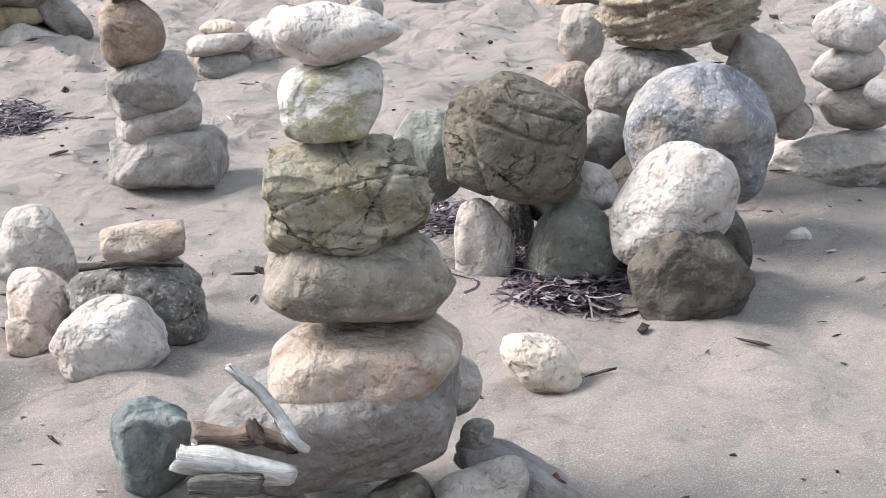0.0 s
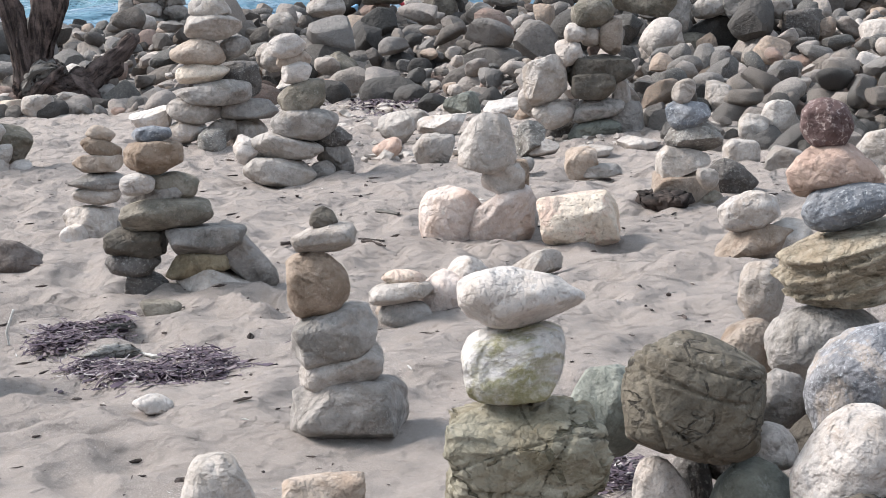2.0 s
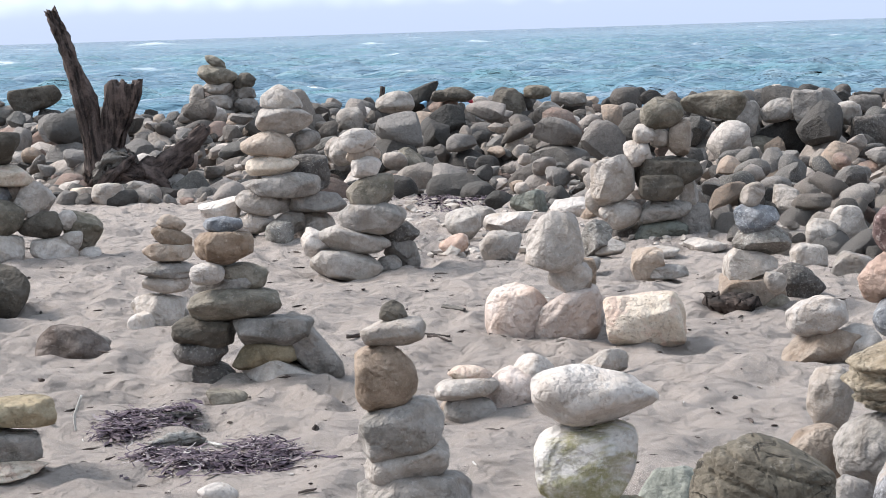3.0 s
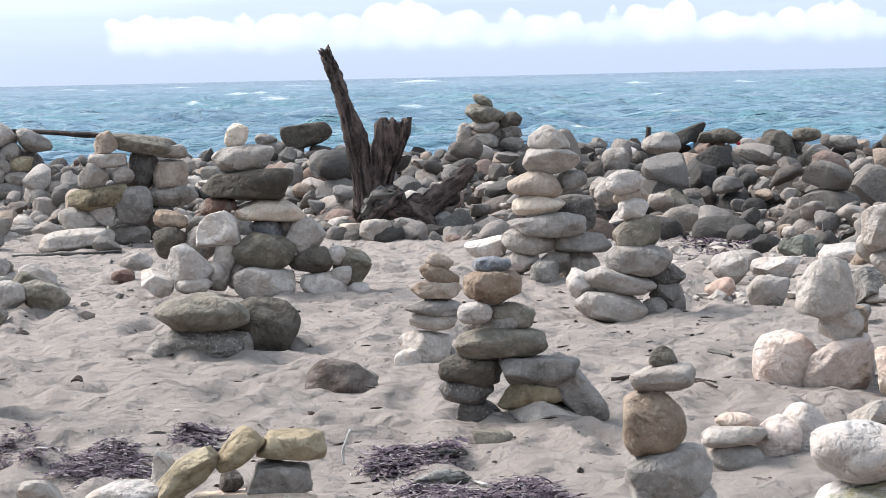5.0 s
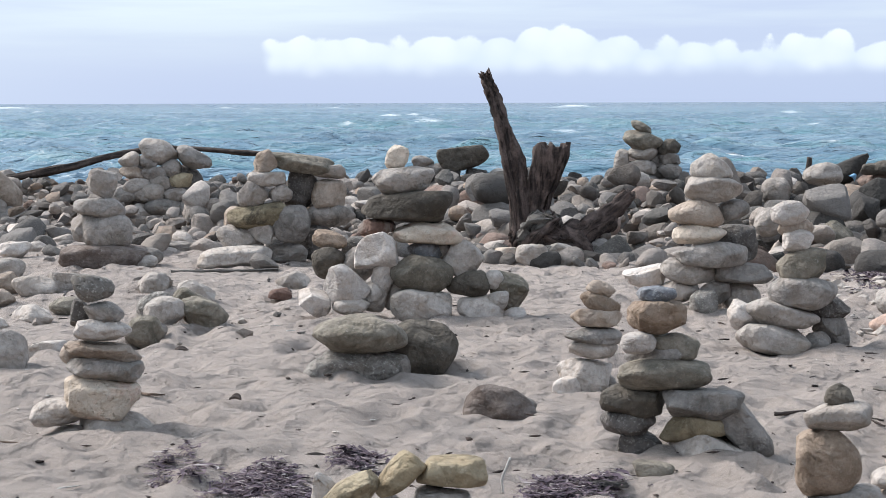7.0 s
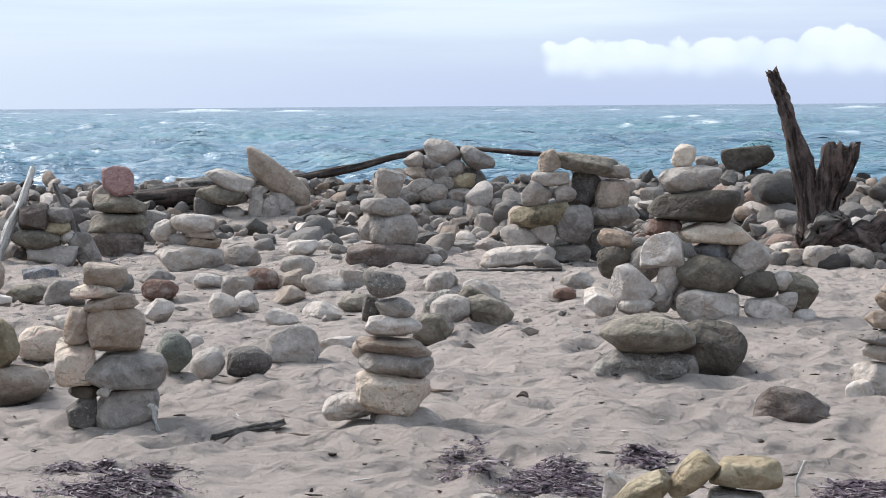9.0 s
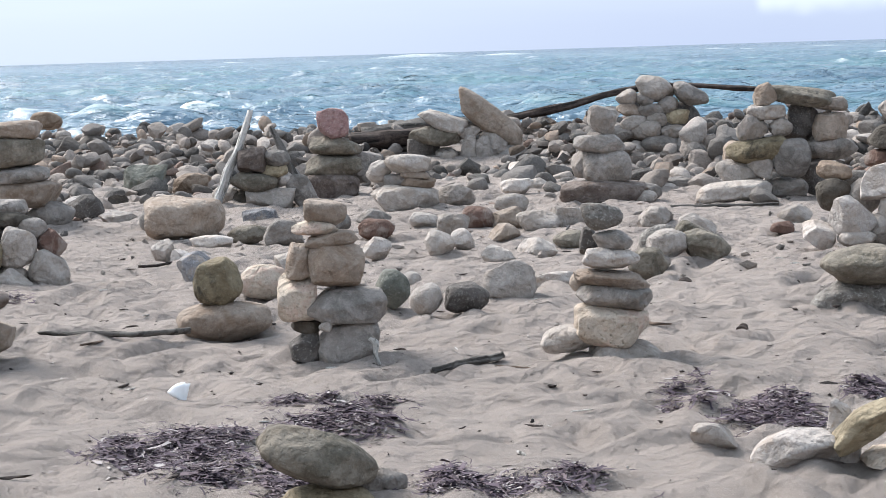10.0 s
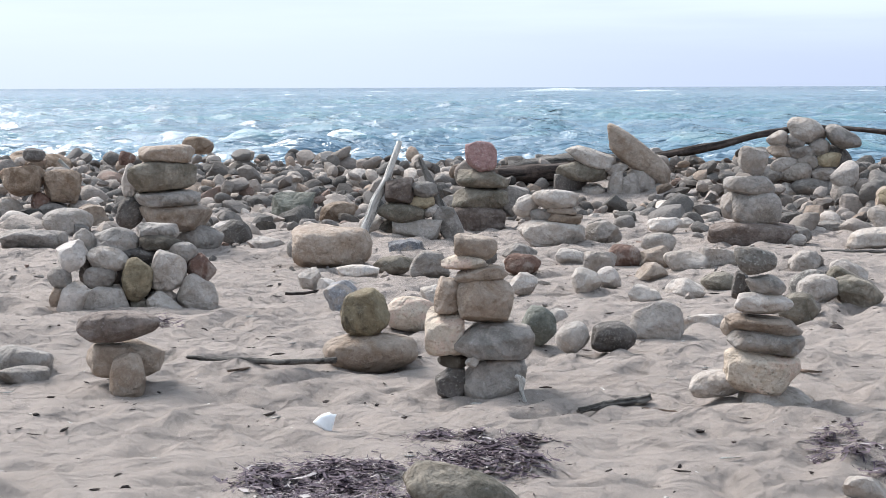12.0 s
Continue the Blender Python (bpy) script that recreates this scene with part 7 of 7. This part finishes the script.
beach_stone('rounded mid-grey stone on the stone bank', (-0.517, 24.129, 0.528), 1.3, (0.441, 0.331, 0.272), 0, 'grey', 'round', False)
beach_stone('blocky near-black stone or dark filler for gap shade on the stone bank', (-0.120, 24.134, 0.567), 0.3, (0.313, 0.256, 0.256), 0, 'dark', 'block', False)
beach_stone('large rounded mid-grey stone on the stone bank', (-0.320, 24.132, 0.427), 0.8, (0.541, 0.406, 0.302), 0, 'grey', 'round', False)
beach_stone('rounded light grey stone on the stone bank', (0.048, 24.135, 0.367), -0.1, (0.427, 0.320, 0.302), 0, 'light', 'round', False)
beach_stone('rounded dark olive stone on the stone bank', (5.005, 21.260, 0.574), -13.2, (0.412, 0.412, 0.519), 0, 'olive_dark', 'round', False)
beach_stone('angular white limestone stone on the stone bank', (4.591, 21.353, 0.561), -12.1, (0.193, 0.193, 0.205), 0, 'white', 'chip', False)
beach_stone('rounded dark olive stone on the stone bank', (4.455, 21.382, 0.777), -11.7, (0.386, 0.290, 0.177), 0, 'olive_dark', 'round', False)
beach_stone('large rounded light grey stone on the stone bank', (3.744, 21.516, 0.702), -9.8, (0.451, 0.338, 0.273), -5, 'light', 'round', False)
beach_stone('rounded light grey stone on the stone bank', (3.243, 21.597, 0.492), -8.5, (0.335, 0.335, 0.355), 0, 'light', 'round', False)
beach_stone('rounded mid-grey stone on the stone bank', (4.489, 21.374, 0.332), -11.8, (0.322, 0.314, 0.314), 0, 'grey', 'round', False)
beach_stone('rounded blue-grey stone on the stone bank', (4.613, 21.348, 0.078), -12.1, (0.387, 0.342, 0.342), 0, 'blue', 'round', False)
beach_stone('rounded light grey stone on the stone bank', (4.182, 21.436, 0.045), -11.0, (0.322, 0.314, 0.314), 0, 'light', 'round', False)
beach_stone('blocky mid-grey stone on the stone bank', (5.188, 21.217, 0.334), -13.7, (0.322, 0.301, 0.301), 0, 'grey', 'block', False)
beach_stone('blocky light grey stone on the stone bank', (5.457, 21.149, 0.462), -14.4, (0.361, 0.361, 0.410), 0, 'light', 'block', False)
beach_stone('large blocky near-black stone or dark filler for gap shade on the stone bank', (5.639, 21.102, 0.179), -14.9, (0.451, 0.338, 0.273), 0, 'dark', 'block', False)
beach_stone('angular mid-grey stone on the stone bank', (4.793, 21.309, 0.460), -12.6, (0.322, 0.300, 0.300), 0, 'grey', 'chip', False)
beach_stone('angular light grey stone on the stone bank', (4.334, 21.406, 0.459), -11.4, (0.296, 0.273, 0.273), 0, 'light', 'chip', False)
beach_stone('flat dark olive stone on the stone bank', (4.301, 21.413, 0.764), -11.3, (0.322, 0.241, 0.137), 0, 'olive_dark', 'slab', False)
beach_stone('rounded olive-grey stone on the stone bank', (5.334, 21.181, 0.776), -14.1, (0.322, 0.241, 0.164), 0, 'olive', 'round', False)
beach_stone('flat mid-grey stone on the stone bank', (5.722, 21.080, 0.683), -15.1, (0.322, 0.241, 0.164), 0, 'grey', 'slab', False)
beach_stone('rounded near-black stone or dark filler for gap shade on the stone bank', (4.088, 21.454, 0.268), -10.7, (0.284, 0.273, 0.273), 0, 'dark', 'round', False)
beach_stone('rounded light grey stone on the stone bank', (5.096, 21.239, 0.524), -13.4, (0.258, 0.258, 0.273), 0, 'light', 'round', False)
beach_stone('blocky olive-grey stone on the stone bank', (3.368, 18.517, 0.153), -10.2, (0.345, 0.345, 0.448), 0, 'olive', 'block', False)
beach_stone('rounded dark olive stone on the stone bank', (4.478, 18.282, 0.252), -13.7, (0.356, 0.267, 0.236), 0, 'olive_dark', 'round', False)
beach_stone('rounded light grey stone on the stone bank', (4.866, 18.183, 0.201), -14.9, (0.423, 0.317, 0.307), 0, 'light', 'round', False)
beach_stone('rounded brown sandstone stone on the stone bank', (4.610, 18.249, 0.007), -14.1, (0.445, 0.334, 0.307), 10, 'brown', 'round', False)
beach_stone('rounded grey-green stone on the stone bank', (4.404, 18.300, -0.203), -13.4, (0.390, 0.292, 0.260), 0, 'greenish', 'round', False)
beach_stone('rounded light grey stone on the stone bank', (3.610, 18.472, -0.000), -11.0, (0.223, 0.201, 0.201), 0, 'light', 'round', False)
beach_stone('large angular light grey stone on the stone bank', (3.929, 18.407, 0.002), -12.0, (0.501, 0.376, 0.177), 8, 'light', 'chip', False)
beach_stone('rounded light grey stone on the stone bank', (2.745, 18.619, 0.357), -8.3, (0.333, 0.295, 0.295), 0, 'light', 'round', False)
beach_stone('large blocky olive-grey stone on the stone bank', (5.931, 16.831, 0.752), -19.1, (0.632, 0.474, 0.279), 4, 'olive', 'block', False)
beach_stone('blocky mid-grey stone on the stone bank', (6.720, 16.537, 0.706), -21.8, (0.316, 0.316, 0.335), 0, 'grey', 'block', False)
beach_stone('blocky mid-grey stone on the stone bank', (6.195, 16.737, 0.616), -20.0, (0.263, 0.263, 0.335), 0, 'grey', 'block', False)
beach_stone('rounded mid-grey stone on the stone bank', (6.483, 16.629, 0.686), -21.0, (0.368, 0.276, 0.223), -8, 'grey', 'round', False)
beach_stone('rounded light grey stone on the stone bank', (7.046, 16.402, 0.647), -22.9, (0.263, 0.223, 0.223), 0, 'light', 'round', False)
beach_stone('blocky near-black stone or dark filler for gap shade on the stone bank', (7.230, 16.323, 0.464), -23.6, (0.369, 0.335, 0.335), 0, 'dark', 'block', False)
beach_stone('large rounded olive-grey stone on the stone bank', (6.240, 16.721, 0.303), -20.2, (0.580, 0.435, 0.313), 0, 'olive', 'round', False)
beach_stone('large blocky brown sandstone stone on the stone bank', (-11.747, 19.144, 0.356), 31.3, (0.460, 0.390, 0.390), 0, 'brown', 'block', False)
beach_stone('large blocky brown sandstone stone on the stone bank', (-12.120, 18.912, 0.427), 32.4, (0.526, 0.394, 0.348), 0, 'brown', 'block', False)
beach_stone('large blocky mid-grey stone on the stone bank', (-11.860, 19.075, 0.035), 31.6, (0.460, 0.345, 0.307), 0, 'grey', 'block', False)
beach_stone('rounded light grey stone on the stone bank', (-12.232, 18.841, 0.075), 32.7, (0.329, 0.329, 0.349), 0, 'light', 'round', False)
beach_stone('rounded red-brown stone on the stone bank', (-11.938, 19.027, 0.166), 31.8, (0.263, 0.263, 0.279), 0, 'rusty', 'round', False)
beach_stone('rounded light grey stone on the stone bank', (-11.535, 19.271, 0.042), 30.6, (0.395, 0.307, 0.307), 0, 'light', 'round', False)
beach_stone('rounded brown sandstone stone on the stone bank', (-10.402, 19.898, 0.807), 27.3, (0.368, 0.276, 0.209), 0, 'brown', 'round', False)
beach_stone('blocky red-brown stone on the stone bank', (-11.111, 19.516, 0.671), 29.4, (0.197, 0.167, 0.167), 0, 'rusty', 'block', False)
beach_stone('rounded near-black stone or dark filler for gap shade on the stone bank', (-12.009, 18.983, 0.714), 32.1, (0.263, 0.197, 0.167), 0, 'dark', 'round', False)
beach_stone('blocky near-black stone or dark filler for gap shade on the stone bank', (-11.176, 19.479, 0.036), 29.6, (0.263, 0.263, 0.307), 0, 'dark', 'block', False)
seagrass('heap of dry dark seagrass strands on sand', (0.33, 7.51), -1.9, 0.21, 0.32, 1680, 0.0052, 0.030)
seagrass('heap of dry dark seagrass strands on sand', (0.54, 6.70), -3.9, 0.34, 0.30, 2730, 0.0052, 0.030)
stick('driftwood_stick', 'dark flat stick lying in dry seagrass', 'driftwood', [(0.372, 7.545, 0.017), (0.461, 7.537, 0.017), (0.542, 7.544, 0.017)], [0.0092, 0.0138, 0.0103], 'grey', 'driftwood sticks', 0.25)
stick('driftwood_piece', 'pale weathered driftwood chunk lying in seagrass', 'driftwood', [(0.322, 7.013, 0.024), (0.402, 7.068, 0.024), (0.5, 7.118, 0.024)], [0.0171, 0.0278, 0.0214], 'weathered', 'driftwood sticks', 0.3)
stick('twig', 'pale dry twig lying in seagrass', 'driftwood', [(0.526, 7.13, 0.013), (0.569, 7.052, 0.013), (0.608, 7.017, 0.013)], [0.0054, 0.0065, 0.0044], 'bleached', 'driftwood sticks', 0.15)
beach_stone('flat olive-grey stone lying on the sand', (0.670, 7.825, 0.019), -4.3, (0.174, 0.131, 0.061), 0, 'olive', 'slab', False)
beach_stone('small rounded white limestone stone lying on the sand', (0.499, 6.133, 0.022), -3.9, (0.135, 0.101, 0.069), 0, 'white', 'round', False)
seagrass('heap of dry dark seagrass strands on sand', (1.68, 4.36), -19.6, 0.06, 0.17, 1102, 0.0052, 0.030)
seagrass('heap of dry dark seagrass strands on sand', (1.74, 4.08), -21.6, 0.12, 0.15, 2047, 0.0052, 0.030)
seagrass('heap of dry dark seagrass strands on sand', (1.66, 4.77), -17.8, 0.04, 0.17, 472, 0.0052, 0.030)
seagrass('heap of dry dark seagrass strands on sand', (-0.88, 7.53), 6.8, 0.20, 0.34, 1890, 0.0052, 0.030)
seagrass('heap of dry dark seagrass strands on sand', (-0.55, 7.93), 4.1, 0.10, 0.15, 472, 0.0052, 0.030)
seagrass('heap of dry dark seagrass strands on sand', (-2.99, 6.41), 24.3, 0.35, 0.59, 5040, 0.0052, 0.030)
seagrass('heap of dry dark seagrass strands on sand', (-2.63, 7.28), 19.2, 0.27, 0.36, 2047, 0.0052, 0.030)
seagrass('heap of dry dark seagrass strands on sand', (-1.67, 6.22), 14.1, 0.32, 0.25, 2835, 0.0052, 0.030)
seagrass('heap of dry dark seagrass strands on sand', (-2.41, 6.15), 20.6, 0.14, 0.39, 787, 0.0052, 0.030)
seagrass('strip of dry grey seagrass before the bank', (3.45, 16.61), -11.6, 0.54, 1.27, 1890, 0.014, 0.045)
seagrass('heap of dry dark seagrass strands on sand', (-5.81, 10.53), 28.4, 0.12, 0.34, 236, 0.0052, 0.030)
seagrass('heap of dry dark seagrass strands on sand', (0.70, 6.64), -4.9, 0.09, 0.23, 472, 0.0052, 0.030)
seagrass('heap of dry dark seagrass strands on sand', (-0.95, 7.53), 6.5, 0.15, 0.23, 551, 0.0052, 0.030)
seagrass('heap of dry dark seagrass strands on sand', (-1.26, 7.83), 8.0, 0.18, 0.43, 409, 0.0052, 0.030)
shard('plastic_shard', 'broken white plastic piece lying on sand', 'litter', (-3.418, 7.522, 0.05), (0.09, 0.08, 0.02), WHITE_PLASTIC, 3, 15, 58, 'litter')
shard('plastic_scrap', 'red plastic scrap caught among stones', 'litter', (4.664, 21.717, 0.680), (0.087, 0.055, 0.04), RED_PLASTIC, 5, 0, 70, 'litter')
shard('plastic_scrap', 'pale blue plastic scrap caught among stones', 'litter', (4.076, 21.445, 0.688), (0.078, 0.062, 0.04), BLUE_PLASTIC, 5, 0, 70, 'litter')
shard('bark_piece', 'dark curled bark piece lying on sand', 'driftwood', (-0.731, 7.983, 0.03), (0.17, 0.08, 0.022), WOOD['dark'], 8, 0, 6, 'driftwood sticks')
shard('bark_piece', 'dark curled bark piece lying on sand', 'driftwood', (-1.859, 11.549, 0.03), (0.11, 0.06, 0.02), WOOD['dark'], 9, 30, 10, 'driftwood sticks')
shard('seaweed_scrap', 'small red-brown seaweed scrap on sand', 'seaweed', (1.289, 3.038, 0.012), (0.030, 0.022, 0.012), RED_WEED, 12, 20, 14, 'litter')
shard('bark_piece', 'dark bark chip lying on sand', 'driftwood', (-1.293, 9.748, 0.02), (0.06, 0.05, 0.015), WOOD['dark'], 10, 0, 8, 'driftwood sticks')
stump = tagged(new('driftwood_stump'), 'tall dark split driftwood stump standing among stones', 'driftwood')
limb(stump, 'pole', [(0.312, 18.732, 0.001), (0.305, 18.732, 0.401), (0.222, 18.734, 0.953), (0.132, 18.736, 1.339), (0.052, 18.738, 1.613), (-0.023, 18.74, 1.788)], [0.105, 0.083, 0.075, 0.066, 0.066, 0.05], 'stump', 26, 0.2)
limb(stump, 'splinter', [(0.368, 18.731, 0.067), (0.345, 18.731, 0.621), (0.31, 18.732, 0.953), (0.225, 18.734, 1.272)], [0.1, 0.078, 0.061, 0.014], 'stump', 26, 0.16)
limb(stump, 'branch', [(0.559, 18.626, 0.101), (0.863, 18.619, 0.237), (1.142, 18.663, 0.397), (1.39, 18.707, 0.636)], [0.144, 0.144, 0.1, 0.05], 'stump', 26, 0.25)
limb(stump, 'root', [(0.639, 18.524, 0.163), (0.856, 18.469, 0.165), (0.973, 18.417, 0.058), (1.016, 18.416, -0.052)], [0.127, 0.111, 0.061, 0.028], 'stump', 26, 0.3)
limb(stump, 'root', [(0.363, 18.481, 0.021), (0.445, 18.429, 0.199), (0.611, 18.475, 0.347), (0.695, 18.523, 0.382)], [0.044, 0.072, 0.083, 0.033], 'stump', 26, 0.3)
limb(stump, 'root', [(0.585, 18.576, 0.077), (0.63, 18.575, 0.297), (0.589, 18.626, 0.459)], [0.111, 0.083, 0.039], 'stump', 26, 0.3)
limb(stump, 'root', [(0.311, 18.632, 0.076), (0.144, 18.536, -0.014), (0.034, 18.488, -0.086)], [0.111, 0.061, 0.028], 'stump', 26, 0.3)
limb(stump, 'root', [(0.366, 18.581, 0.189), (0.476, 18.528, 0.356), (0.64, 18.524, 0.382)], [0.083, 0.111, 0.072], 'grey', 26, 0.3)
hollow_trunk(stump, 'trunk', (0.413, 18.78, -0.015), (0.621, 18.775, 1.103), 0.166, 0.183, (20, 285), 4, 'stump', 'hollow dark trunk with splintered top')
beach_stone('blocky cream limestone stone beside the driftwood stump', (0.186, 18.237, 0.064), -0.5, (0.301, 0.226, 0.163), 0, 'cream', 'block', False)
beach_stone('blocky light grey stone beside the driftwood stump', (0.415, 17.859, 0.092), -1.3, (0.305, 0.229, 0.227), 0, 'light', 'block', False)
beach_stone('blocky mid-grey stone beside the driftwood stump', (0.705, 18.133, 0.083), -2.2, (0.321, 0.241, 0.208), 20, 'grey', 'block', False)
beach_stone('rounded mid-grey stone beside the driftwood stump', (1.083, 18.628, 0.096), -3.3, (0.330, 0.247, 0.237), 0, 'grey', 'round', False)
litter('beach_debris', 'dark scattered crumbs of bark and dry seagrass', 'debris', 2600, 0.005, 0.024, WOOD['dark'], 71, (-9, 6, 2.6, 18))
litter('shell_grit', 'pale scattered shell fragments on the sand', 'shells', 700, 0.004, 0.014, ROCK['white'], 72, (-7, 5, 2.6, 14))
litter('pebbles', 'scattered small grey pebbles on the sand', 'pebbles', 260, 0.02, 0.06, BANK, 73, (-12, -1, 12, 19), 0.8)
litter('shingle', 'pale broken shingle strewn before the stone bank', 'pebbles', 420, 0.025, 0.075, ROCK['light'], 76, (2.3, 6.2, 12.2, 17.6), 0.7, (0.5, 0.9))
litter('twig_bits', 'thin dark scattered bits of twig and straw', 'debris', 1200, 0.012, 0.045, WOOD['dark'], 74, (-8, 5, 3.5, 15), 0.16, (0.08, 0.2))
litter('straw_bits', 'thin pale scattered bits of dry straw', 'debris', 260, 0.012, 0.05, WOOD['bleached'], 75, (-7, 4, 4, 13), 0.14, (0.07, 0.16))
print("bank", build_bank())
